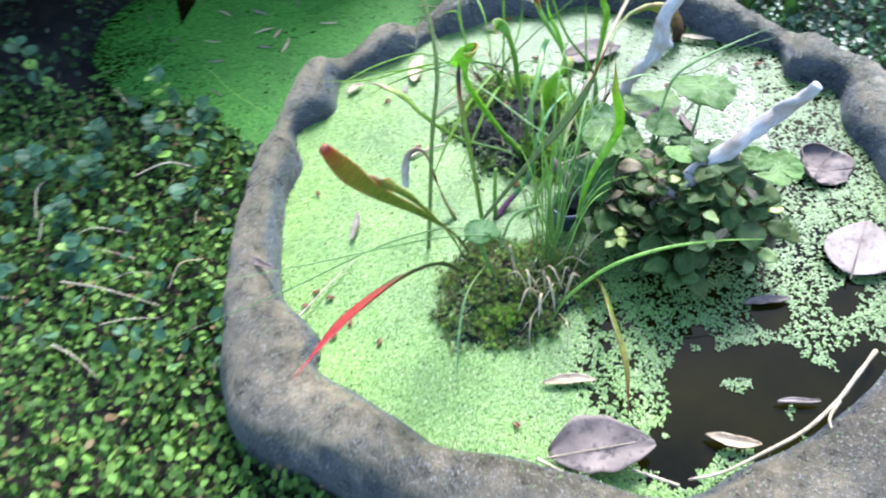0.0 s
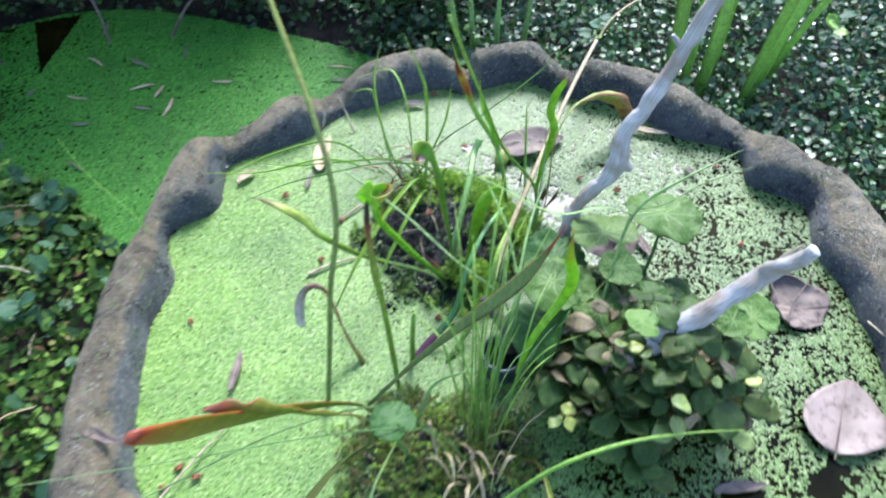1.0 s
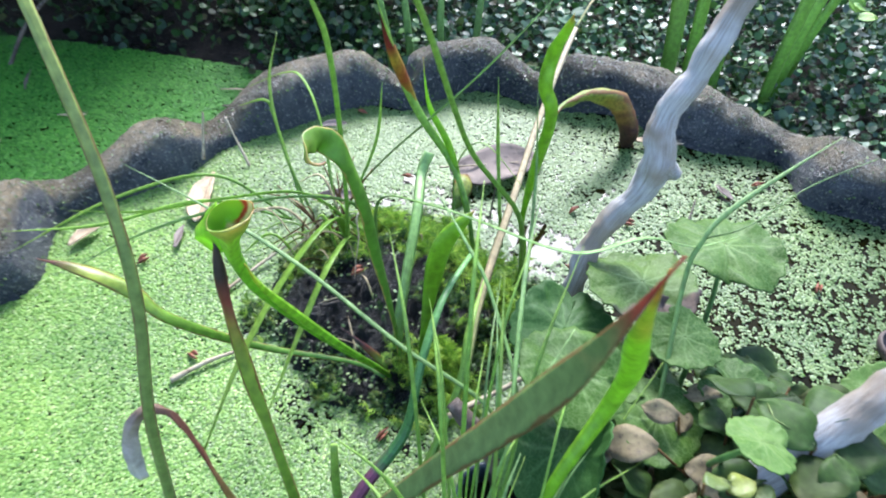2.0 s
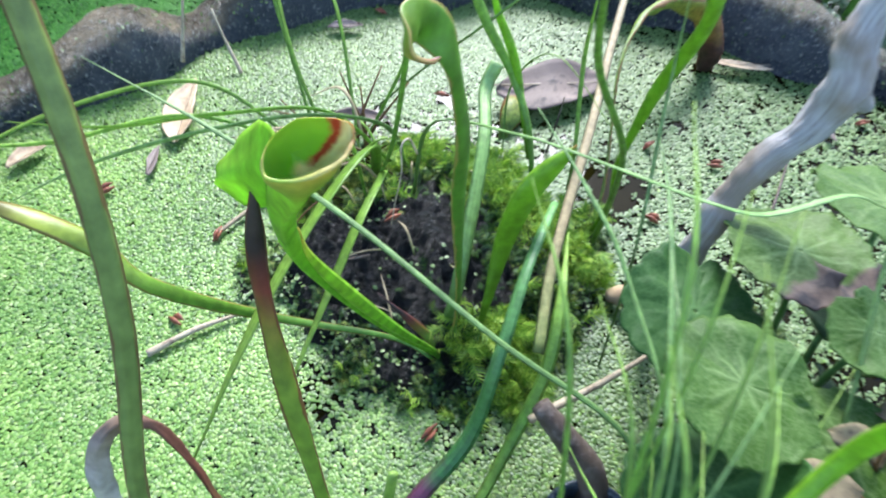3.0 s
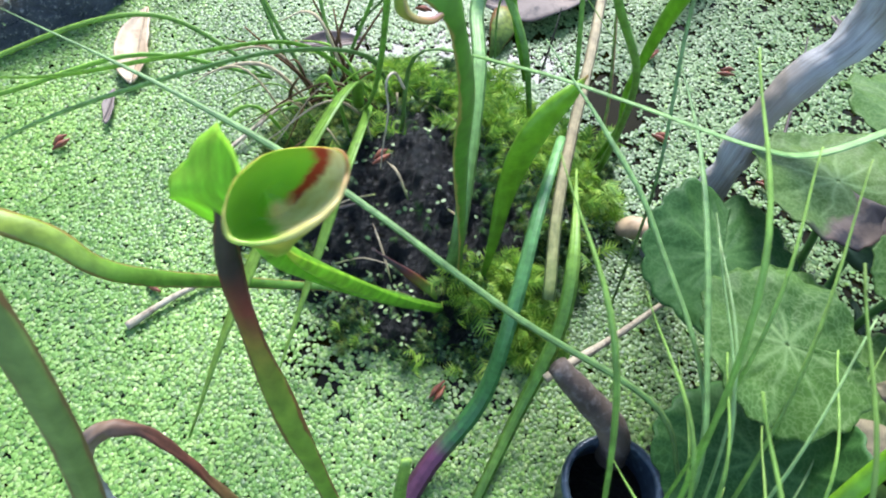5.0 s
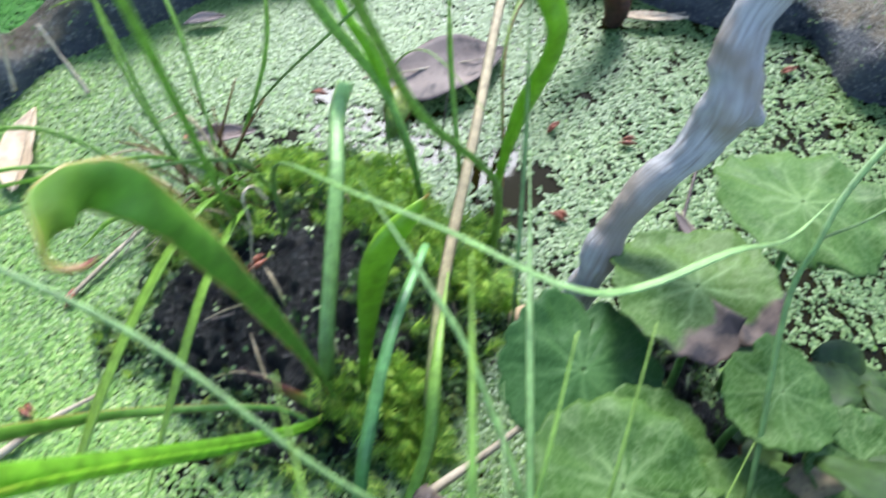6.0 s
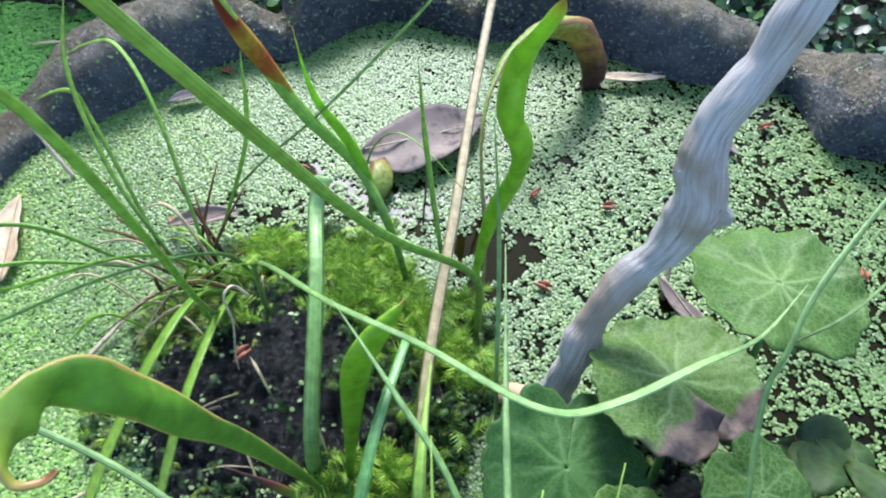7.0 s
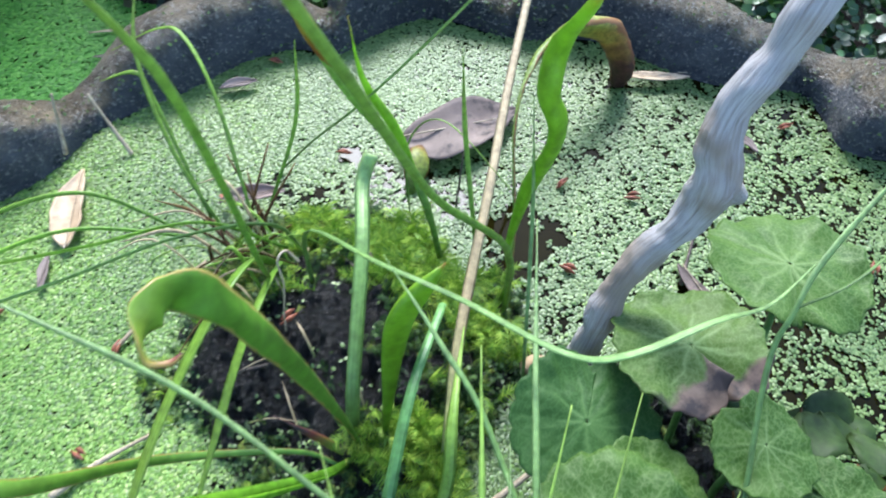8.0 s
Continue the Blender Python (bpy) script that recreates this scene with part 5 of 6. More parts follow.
front_plant = thing("pitcher_plant", (0.0, 0.55, 0.02), "front pitcher plant with red-tipped and tall leaves", "pitcher plant")
part("tall_leaf", sweep([(-0.075, 0.585, 0.0), (-0.062, 0.6, 0.1), (-0.05, 0.604, 0.19), (-0.038, 0.615, 0.255), (-0.038, 0.63, 0.3), (-0.046, 0.65, 0.34), (-0.06, 0.68, 0.375), (-0.075, 0.71, 0.41)],
                        taper(0.0027, 0.002), taper(0.0012, 0.0009), 44, 8, side=(0.8, 0.2, 0), fold=0.25), M["tall_stalk"], front_plant)
part("red_pitcher", sweep([(-0.02, 0.56, 0.02), (-0.035, 0.545, 0.08), (-0.06, 0.505, 0.165), (-0.09, 0.45, 0.265), (-0.1, 0.412, 0.335), (-0.104, 0.387, 0.385)],
                          times(0.0096, lambda t: 0.2 + 0.8 * max(0, min(1, (t - 0.25) / 0.5)) ** 1.1 if t < 0.75 else 1 - 0.55 * ((t - 0.75) / 0.25) ** 1.4), times(0.0026, lambda t: 0.5 + 0.5 * max(0, (t - 0.25) / 0.75)), 36, 14, side=(0.75, 0.65, 0.1)), M["pitcher_red"], front_plant, "olive pitcher with a red rim")
part("red_leaf", sweep([(-0.03, 0.53, 0.02), (-0.045, 0.47, 0.12), (-0.063, 0.385, 0.222), (-0.082, 0.315, 0.285), (-0.096, 0.262, 0.325), (-0.11, 0.215, 0.352)],
                       times(0.0095, bell(0.66, 0.3, 0.05)), times(0.0016, bell(0.6, 0.5, 0.2)), 34, 8, side=(0.9, 0.3, 0.1), fold=0.3), M["red_leaf"], front_plant, "flat leaf turning bright red at the tip")
part("wavy_pitcher", sweep([(-0.025, 0.55, 0.02), (-0.035, 0.526, 0.097), (-0.052, 0.483, 0.197), (-0.073, 0.459, 0.258), (-0.09, 0.452, 0.276), (-0.109, 0.448, 0.282)],
                           times(0.0054, lambda t: (0.22 + 0.78 * max(0, min(1, (t - 0.3) / 0.4)) + 0.1 * math.sin(t * 40)) * (1 if t < 0.86 else max(0.08, 1 - (t - 0.86) / 0.15))), times(0.0022, lambda t: 0.5 + 0.5 * t), 44, 12, side=(0.75, 0.6, 0.2), fold=0.3, wave=0.4, seed=6), M["browned"], front_plant, "narrow wavy pitcher with a browned red end")
part("red_edged_leaf", sweep([(-0.03, 0.572, 0.02), (0.02, 0.582, 0.09), (0.062, 0.572, 0.17), (0.094, 0.562, 0.23), (0.113, 0.552, 0.28), (0.126, 0.543, 0.34)],
                             times(0.0075, bell(0.72, 0.35, 0.05)), times(0.002, bell(0.6, 0.5, 0.2)), 36, 8, side=(0.2, 0.8, 0.4), fold=0.35), M["grey_leaf"], front_plant, "grey-green leaf with a red tip")
part("lime_pitcher", sweep([(0.13, 0.585, 0.02), (0.12, 0.575, 0.08), (0.13, 0.582, 0.13), (0.155, 0.598, 0.172), (0.157, 0.594, 0.205), (0.147, 0.582, 0.25), (0.14, 0.568, 0.305)],
                           times(0.0055, bell(0.75, 0.4, 0.08)), times(0.0026, bell(0.7, 0.5, 0.2)), 36, 10, side=(0.9, -0.2, 0.2), fold=0.3), M["pitcher"], front_plant)
part("withered_leaf", sweep([(0.0, 0.6, 0.0), (-0.007, 0.62, 0.1), (-0.014, 0.636, 0.162), (-0.018, 0.65, 0.205), (-0.017, 0.655, 0.232), (-0.015, 0.656, 0.248)],
                            times(0.0035, lambda t: 0.62 + 0.3 * math.sin(t * 4) + 0.12 * math.sin(t * 19)), times(0.0007, taper(1, 0.8)), 44, 8, side=(0.9, 0.2, 0.2), fold=0.4, wave=0.3, seed=4), M["dying"], front_plant, "withered leaf with a blackened upper half")
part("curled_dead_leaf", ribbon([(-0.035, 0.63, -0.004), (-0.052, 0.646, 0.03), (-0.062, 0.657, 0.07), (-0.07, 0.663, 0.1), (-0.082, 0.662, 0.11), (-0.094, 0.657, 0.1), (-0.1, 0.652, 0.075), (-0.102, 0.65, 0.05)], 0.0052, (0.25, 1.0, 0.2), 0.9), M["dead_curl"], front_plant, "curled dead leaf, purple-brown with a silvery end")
part("red_ended_leaf", sweep([(0.12, 0.51, 0.02), (0.137, 0.496, 0.035), (0.143, 0.434, 0.052), (0.152, 0.382, 0.04), (0.153, 0.338, 0.003)], times(0.004, bell(0.7, 0.4, 0.1)), times(0.0014, bell(0.7, 0.5, 0.3)), 24, 8, side=(1, 0, 0), fold=0.3), M["pitcher_red"], front_plant)
part("arching_stalk", sweep([(0.078, 0.455, 0.02), (0.094, 0.453, 0.07), (0.14, 0.471, 0.1), (0.2, 0.488, 0.107), (0.26, 0.496, 0.106), (0.312, 0.5, 0.1)], times(0.0022, bell(0.5, 0.7, 0.3)), times(0.0018, bell(0.5, 0.7, 0.3)), 30, 8), M["blade"], front_plant)
part("short_leaf", sweep([(0.015, 0.63, 0.0), (0.016, 0.633, 0.05), (0.019, 0.637, 0.092)], times(0.0032, taper(1, 0.7)), times(0.0018, taper(1, 0.7)), 10, 8), M["blade"], front_plant)


# ---- sedges and grasses ----
def blade(parent, line, w, mat="blade", t=None, n=28, fold=0.3, side=(1, 0.2, 0), name="blade"):
    return part(name, sweep(line, times(w, lambda u: (0.75 + 0.25 * math.sin(u * 2.5)) * (1 if u < 0.7 else max(0.12, 1 - (u - 0.7) / 0.34))), times(t or max(w * 0.3, 0.0006), taper(1, 0.5)), n, 6, side=side, fold=fold), M[mat], parent)


mound_sedge = thing("sedge_clump", (0.07, 0.76, 0.01), "grey-green sedge with flat upright blades on the mound", "sedge")
part("blunt_blade", sweep([(0.061, 0.743, 0.02), (0.066, 0.75, 0.066), (0.084, 0.807, 0.104), (0.092, 0.849, 0.107), (0.099, 0.858, 0.119)], taper(0.0036, 0.0042), taper(0.001, 0.001), 26, 6, fold=0.25), M["blade_cool"], mound_sedge)
part("purple_based_blade", sweep([(0.012, 0.63, 0.0), (0.033, 0.651, 0.012), (0.06, 0.67, 0.038), (0.074, 0.692, 0.084), (0.093, 0.73, 0.101), (0.119, 0.776, 0.09)],
                                 times(0.0056, lambda u: 1 - 0.55 * u), times(0.0018, taper(1, 0.6)), 34, 8, fold=0.35, side=(0.8, -0.4, 0.3)), M["purple"], mound_sedge, "flat blade with a purple foot")
blade(mound_sedge, [(0.05, 0.628, 0.0), (0.079, 0.664, 0.02), (0.1, 0.69, 0.06), (0.11, 0.718, 0.083), (0.13, 0.77, 0.07)], 0.0036, side=(0.8, -0.4, 0.3))
part("straw_blade", sweep([(0.109, 0.718, 0.03), (0.125, 0.765, 0.04), (0.145, 0.81, 0.05), (0.17, 0.862, 0.062), (0.205, 0.94, 0.07), (0.248, 1.03, 0.076), (0.284, 1.103, 0.075)], taper(0.0036, 0.0028), taper(0.0009, 0.0007), 40, 6, fold=0.35), M["straw"], mound_sedge, "dry beige folded grass blade")
blade(mound_sedge, [(0.284, 1.103, 0.075), (0.32, 1.15, 0.085), (0.38, 1.205, 0.075), (0.46, 1.25, 0.02)], 0.0014, "straw", fold=0.1, name="straw_tip")
blade(mound_sedge, [(0.162, 0.852, 0.012), (0.156, 0.845, 0.055), (0.154, 0.866, 0.115), (0.149, 0.861, 0.18)], 0.0016)
blade(mound_sedge, [(0.153, 0.722, 0.0), (0.15, 0.735, 0.1), (0.16, 0.775, 0.155), (0.158, 0.79, 0.215)], 0.0011, "blade_cool")
blade(mound_sedge, [(0.052, 0.84, 0.03), (0.058, 0.83, 0.1), (0.089, 0.773, 0.145), (0.118, 0.739, 0.159), (0.147, 0.7, 0.175), (0.172, 0.696, 0.171), (0.206, 0.7, 0.175), (0.246, 0.712, 0.15), (0.29, 0.735, 0.13)], 0.0018, "blade_cool", n=44, fold=0.1, name="long_stem")
blade(mound_sedge, [(0.05, 0.865, 0.03), (0.036, 0.861, 0.07), (-0.009, 0.842, 0.099), (-0.065, 0.82, 0.11), (-0.13, 0.83, 0.08), (-0.19, 0.84, 0.04)], 0.0018, "blade_cool", n=36, fold=0.1, name="long_stem")
blade(mound_sedge, [(0.04, 0.87, 0.03), (0.0, 0.86, 0.085), (-0.06, 0.85, 0.095), (-0.13, 0.87, 0.07), (-0.2, 0.9, 0.05)], 0.0016, "blade_lime", n=36, fold=0.1, name="long_stem")
blade(mound_sedge, [(0.03, 0.86, 0.03), (0.025, 0.825, 0.088), (0.006, 0.79, 0.1), (-0.022, 0.752, 0.085), (-0.05, 0.716, 0.055), (-0.078, 0.685, 0.01)], 0.0042, "blade_lime", n=34)
blade(mound_sedge, [(0.035, 0.86, 0.03), (0.03, 0.82, 0.07), (0.015, 0.78, 0.08), (-0.005, 0.745, 0.06), (-0.035, 0.7, 0.02)], 0.003, "blade_lime", n=30)
blade(mound_sedge, [(0.028, 0.85, 0.03), (0.034, 0.805, 0.11), (0.037, 0.78, 0.197), (0.037, 0.762, 0.268), (0.032, 0.755, 0.3), (0.02, 0.74, 0.35)], 0.0016, "blade", n=34)
blade(mound_sedge, [(0.04, 0.96, 0.0), (0.07, 0.93, 0.06), (0.1, 0.9, 0.115), (0.136, 0.893, 0.156), (0.165, 0.88, 0.2), (0.19, 0.87, 0.24)], 0.0016, "blade_cool")
blade(mound_sedge, [(0.126, 0.9, 0.0), (0.13, 0.92, 0.05), (0.15, 0.9, 0.09), (0.185, 0.86, 0.06)], 0.0009, "blade", fold=0.1)
for line in ([(0.02, 0.9, 0.02), (0.012, 0.968, 0.073), (-0.002, 1.012, 0.091), (-0.019, 1.026, 0.09), (-0.055, 1.029, 0.075)],
             [(-0.01, 0.92, 0.01), (-0.03, 0.985, 0.063), (-0.037, 0.996, 0.081), (-0.064, 1.006, 0.07)],
             [(0.0, 0.9, 0.02), (-0.02, 0.94, 0.06), (-0.03, 0.99, 0.1), (-0.02, 1.03, 0.13)],
             [(0.03, 0.92, 0.01), (0.06, 0.95, 0.06), (0.07, 0.97, 0.11)],
             [(-0.02, 0.9, 0.02), (-0.08, 0.92, 0.06), (-0.16, 0.9, 0.06), (-0.24, 0.86, 0.045)],
             [(-0.02, 0.9, 0.02), (-0.09, 0.9, 0.05), (-0.17, 0.88, 0.05), (-0.24, 0.87, 0.06)]):
    blade(mound_sedge, line, 0.0015, "blade_lime", fold=0.1, name="thin_blade")

# short green and dry blades fanning out over the back of the mound
r = random.Random(29)
for k in range(22):
    x, y = r.gauss(0.03, 0.03), r.gauss(0.872, 0.018)
    z = max(MAIN(x, y), 0.002)
    a, d, h = r.uniform(1.6, 4.2), r.uniform(0.03, 0.1), r.uniform(0.015, 0.06)
    blade(mound_sedge, [(x, y, z), (x + math.cos(a) * d * 0.4, y + math.sin(a) * d * 0.4, z + h), (x + math.cos(a) * d, y + math.sin(a) * d * 0.8, max(0.006, z + h * 0.5))],
          r.uniform(0.0006, 0.0014), r.choice(["blade_lime", "straw", "dark_stem"]), n=14, fold=0.3, name="short_blade")
for k in range(12):
    x, y = r.uniform(0.0, 0.14), r.uniform(0.73, 0.88)
    z, a, d = max(MAIN(x, y), 0.002) + 0.003, r.uniform(0, 6.28), r.uniform(0.012, 0.035)
    blade(mound_sedge, [(x, y, z), (x + math.cos(a) * d * 0.5, y + math.sin(a) * d * 0.5, z + r.uniform(0.002, 0.012)), (x + math.cos(a) * d, y + math.sin(a) * d, max(0.004, MAIN(x + math.cos(a) * d, y + math.sin(a) * d)) + 0.003)],
          r.uniform(0.0005, 0.001), "straw", n=10, fold=0.3, name="dry_blade")

# dark wiry tuft at the back of the mound
tuft = thing("rush_tuft", (0.01, 0.89, 0.0), "dark red-brown wiry rush tuft on the mound", "rush")
r = random.Random(5)
for k in range(12):
    x, y = 0.005 + r.uniform(-0.02, 0.025), 0.892 + r.uniform(-0.012, 0.012)
    dx, dy, h = r.uniform(-0.045, 0.045), r.uniform(-0.02, 0.045), r.uniform(0.025, 0.065)
    part("stem", sweep([(x, y, 0.008), (x + dx * 0.4, y + dy * 0.4, h * 0.6), (x + dx, y + dy, h)], taper(0.0016, 0.0005), taper(0.0016, 0.0005), 9, 6), M["dark_stem"], tuft)

# loose bunch of thin grass between the two mounds
bunch = thing("grass_bunch", (0.085, 0.53, 0.02), "bunch of thin bright green grass with withered foot", "grass")
r = random.Random(11)
for k in range(30):
    x, y = 0.086 + r.gauss(0, 0.012), 0.535 + r.gauss(0, 0.016)
    lean, reach, h = r.gauss(0.02, 0.035), r.uniform(0.02, 0.13), r.uniform(0.1, 0.27)
    droop = r.uniform(0.0, 0.03)
    line = [(x, y, 0.02), (x + lean * 0.25, y + reach * 0.3, h * 0.45), (x + lean * 0.7, y + reach * 0.7, h * 0.85), (x + lean * 1.3, y + reach * 1.15, h - droop)]
    blade(bunch, line, r.uniform(0.0006, 0.0012), r.choice(["blade", "blade", "blade_cool"]), fold=0.2, name="grass_blade")
for line, w in (([(0.095, 0.575, 0.03), (0.111, 0.603, 0.115), (0.123, 0.649, 0.145), (0.141, 0.71, 0.155), (0.17, 0.79, 0.13)], 0.0016),
                ([(0.09, 0.57, 0.04), (0.12, 0.62, 0.12), (0.116, 0.685, 0.15), (0.104, 0.72, 0.166), (0.09, 0.757, 0.176)], 0.0013),
                ([(0.115, 0.61, 0.1), (0.105, 0.633, 0.124), (0.061, 0.669, 0.138), (0.007, 0.727, 0.146), (-0.046, 0.765, 0.163), (-0.1, 0.8, 0.175)], 0.0013),
                ([(0.18, 0.58, 0.02), (0.2, 0.62, 0.1), (0.228, 0.683, 0.152), (0.24, 0.698, 0.17), (0.262, 0.716, 0.174), (0.316, 0.748, 0.174), (0.37, 0.78, 0.17)], 0.002),
                ):
    blade(bunch, line, w, "blade_cool", n=34, fold=0.2, name="grass_blade")
for line, w in (([(0.242, 0.7, 0.17), (0.27, 0.705, 0.172), (0.31, 0.72, 0.185), (0.36, 0.735, 0.19)], 0.0013),
                ([(0.07, 0.5, 0.04), (0.03, 0.5, 0.12), (-0.05, 0.49, 0.14), (-0.18, 0.48, 0.12), (-0.32, 0.47, 0.1)], 0.0011),
                ([(0.06, 0.5, 0.04), (0.0, 0.53, 0.1), (-0.09, 0.5, 0.13), (-0.22, 0.44, 0.12), (-0.38, 0.4, 0.08)], 0.001),
                ([(0.02, 0.54, 0.05), (0.04, 0.56, 0.09), (0.09, 0.57, 0.1)], 0.002),
                ([(0.0, 0.53, 0.03), (-0.02, 0.47, 0.06), (-0.03, 0.42, 0.05), (-0.035, 0.38, 0.01)], 0.0016)):
    blade(bunch, line, w, "blade_cool", n=34, fold=0.2, name="grass_blade")
for k in range(14):
    x, y, a = 0.075 + r.gauss(0, 0.014), 0.5 + r.gauss(0, 0.016), r.uniform(0, 6.28)
    z = FRONT(x, y)
    d, h = r.uniform(0.015, 0.05), r.uniform(0.01, 0.05)
    blade(bunch, [(x, y, z), (x + math.cos(a) * d * 0.5, y + math.sin(a) * d * 0.5, z + h), (x + math.cos(a) * d, y + math.sin(a) * d, max(0.012, z + h * 0.4))], r.uniform(0.001, 0.0024), "straw", n=12, fold=0.4, name="withered_blade")
for line, w in (([(0.082, 0.5, 0.03), (0.08, 0.48, 0.055), (0.06, 0.462, 0.03), (0.042, 0.445, 0.012)], 0.0009),
                ([(0.07, 0.51, 0.03), (0.075, 0.487, 0.06), (0.08, 0.47, 0.045), (0.082, 0.462, 0.02)], 0.0017),
                ([(0.045, 0.52, 0.02), (0.05, 0.5, 0.06), (0.053, 0.488, 0.062), (0.054, 0.478, 0.035)], 0.0015),
                ([(0.05, 0.49, 0.03), (0.068, 0.484, 0.05), (0.09, 0.487, 0.048), (0.1, 0.49, 0.035)], 0.0012),
                ([(0.03, 0.545, 0.02), (0.032, 0.53, 0.07), (0.036, 0.522, 0.04), (0.04, 0.51, 0.025)], 0.0018),
                ([(0.06, 0.47, 0.02), (0.052, 0.445, 0.028), (0.05, 0.42, 0.004)], 0.0008),
                ([(0.09, 0.46, 0.018), (0.095, 0.44, 0.03), (0.093, 0.415, 0.004)], 0.001),
                ([(0.1, 0.5, 0.03), (0.12, 0.52, 0.07), (0.14, 0.53, 0.09)], 0.0008)):
    blade(bunch, line, w, "straw", n=16, fold=0.4, name="withered_blade")


# ---- marsh plant with kidney leaves ----
def kidney(parent, centre, radius, turn, tilt, foot_at, mat, seed, cup=0.12, label=""):
    """A round leaf with a deep notch, scalloped edge and rippled blade, on a stalk."""
    base = Matrix.Translation(centre) @ Euler((radians(tilt[0]), radians(tilt[1]), 0)).to_matrix().to_4x4() @ Matrix.Rotation(radians(turn), 4, "Z")

    def place(u, v):
        a = -math.pi / 2 - 0.16 + v * (2 * math.pi + 0.32)
        near = min(v, 1 - v)
        edge = 1 + 0.028 * abs(math.sin(a * 17 + seed)) + 0.05 * math.cos(a * 8.5 + seed) ** 2 - 0.34 * math.exp(-(near / 0.05) ** 2) + 0.07 * noise.noise(Vector((math.cos(a) * 1.5, math.sin(a) * 1.5, seed)))
        rr = radius * (0.02 + 0.98 * u) * edge
        fold = 0.22 * radius * u * math.exp(-(near / 0.09) ** 2)
        # pleats along the main veins, a crinkled blade between them, a saddle over the whole
        pleat = 0.032 * u * abs(math.sin(a * 4.5 + seed)) - 0.016 * u
        crinkle = 0.014 * noise.noise(Vector((math.cos(a) * u * 9, math.sin(a) * u * 9, seed))) * min(1.0, 3 * u) + 0.03 * u * noise.noise(Vector((math.cos(a) * u * 4, math.sin(a) * u * 4, seed + 9)))
        z = radius * (cup * u * u * math.sin(2 * a + seed) + pleat + crinkle + 0.15 * u * noise.noise(Vector((math.cos(a) * u * 2.0, math.sin(a) * u * 2.0, seed + 5)))) + fold * math.sin(seed * 3 + (v > 0.5)) + radius * 0.14 * u * (v - 0.5) + 0.05 * radius * (1 - u) ** 2
        return base @ Vector((rr * math.cos(a), rr * math.sin(a), z))

    leaf = part("leaf", sheet(place, 22, 170, 0.0006), M[mat], parent, label)
    c = Vector(centre)
    f = Vector(foot_at)
    part("stalk", sweep([f, f.lerp(c, 0.5) + Vector((0.008 * math.sin(seed), 0.006, 0.01)), c - Vector((0, 0, 0.001))], taper(0.0022, 0.0016), taper(0.0022, 0.0016), 16, 8), M["stem"], leaf)
    return leaf


marsh = thing("marsh_plant", (0.21, 0.66, 0.0), "marsh plant with round notched green leaves, one browning", "marsh plant")
kidney(marsh, (0.294, 0.748, 0.106), 0.0405, -15, (-10, 6), (0.27, 0.7, 0.0), "kidney", 1.0)
kidney(marsh, (0.221, 0.714, 0.116), 0.0345, 10, (-8, 0), (0.225, 0.69, 0.01), "kidney_rot", 2.0, 0.1, "round leaf with a rotting brown lobe")
kidney(marsh, (0.168, 0.697, 0.097), 0.034, 160, (8, 4), (0.19, 0.655, 0.01), "kidney_dark", 3.0)
kidney(marsh, (0.155, 0.643, 0.132), 0.0315, 60, (2, 6), (0.2, 0.63, 0.01), "kidney", 4.0)
kidney(marsh, (0.18, 0.656, 0.11), 0.025, 250, (-6, 8), (0.2, 0.64, 0.01), "kidney", 13.0)
kidney(marsh, (0.227, 0.662, 0.127), 0.0215, 200, (2, 8), (0.225, 0.64, 0.01), "kidney", 5.0)
kidney(marsh, (0.146, 0.612, 0.102), 0.034, 100, (-6, -34), (0.19, 0.62, 0.01), "kidney_dark", 6.0, 0.4)
kidney(marsh, (0.378, 0.644, 0.055), 0.027, 30, (4, -6), (0.3, 0.63, 0.0), "kidney_pale", 7.0, label="pale round leaf beyond the grey stick")
kidney(marsh, (0.322, 0.598, 0.125), 0.018, 140, (6, 10), (0.27, 0.61, 0.0), "kidney", 15.0)
kidney(marsh, (0.222, 0.575, 0.165), 0.0165, 80, (-10, 14), (0.215, 0.6, 0.01), "kidney_pale", 16.0)
kidney(marsh, (0.2, 0.621, 0.11), 0.026, 320, (4, 8), (0.21, 0.62, 0.01), "kidney", 12.0)
kidney(marsh, (0.252, 0.633, 0.112), 0.022, 210, (0, 6), (0.235, 0.63, 0.01), "kidney", 9.0)
kidney(marsh, (0.002, 0.505, 0.13), 0.019, 40, (-4, 6), (0.012, 0.512, 0.03), "kidney_dark", 11.0, label="single blue-green leaf over the mossy mound")

# ---- leafy herb ----
herb = thing("herb_clump", (0.235, 0.56, 0.01), "bushy herb with dark olive oval leaves, some yellow or withered", "herb")


def herb_leaf(name, mat, long, wide):
    def place(u, v):
        a = (v - 0.5) * 2
        w = wide * math.sin(math.pi * min(1, 0.04 + u * 0.96)) ** 0.75
        return (a * w, u * long, 0.1 * w * abs(a) * 1.6 - 0.18 * long * u * u + 0.07 * long * math.sin(u * 8 + wide * 900) * a)
    bm = sheet(place, 7, 4, 0.0005)
    me = bpy.data.meshes.new(name)
    bm.to_mesh(me)
    bm.free()
    me.materials.append(M[mat])
    return me


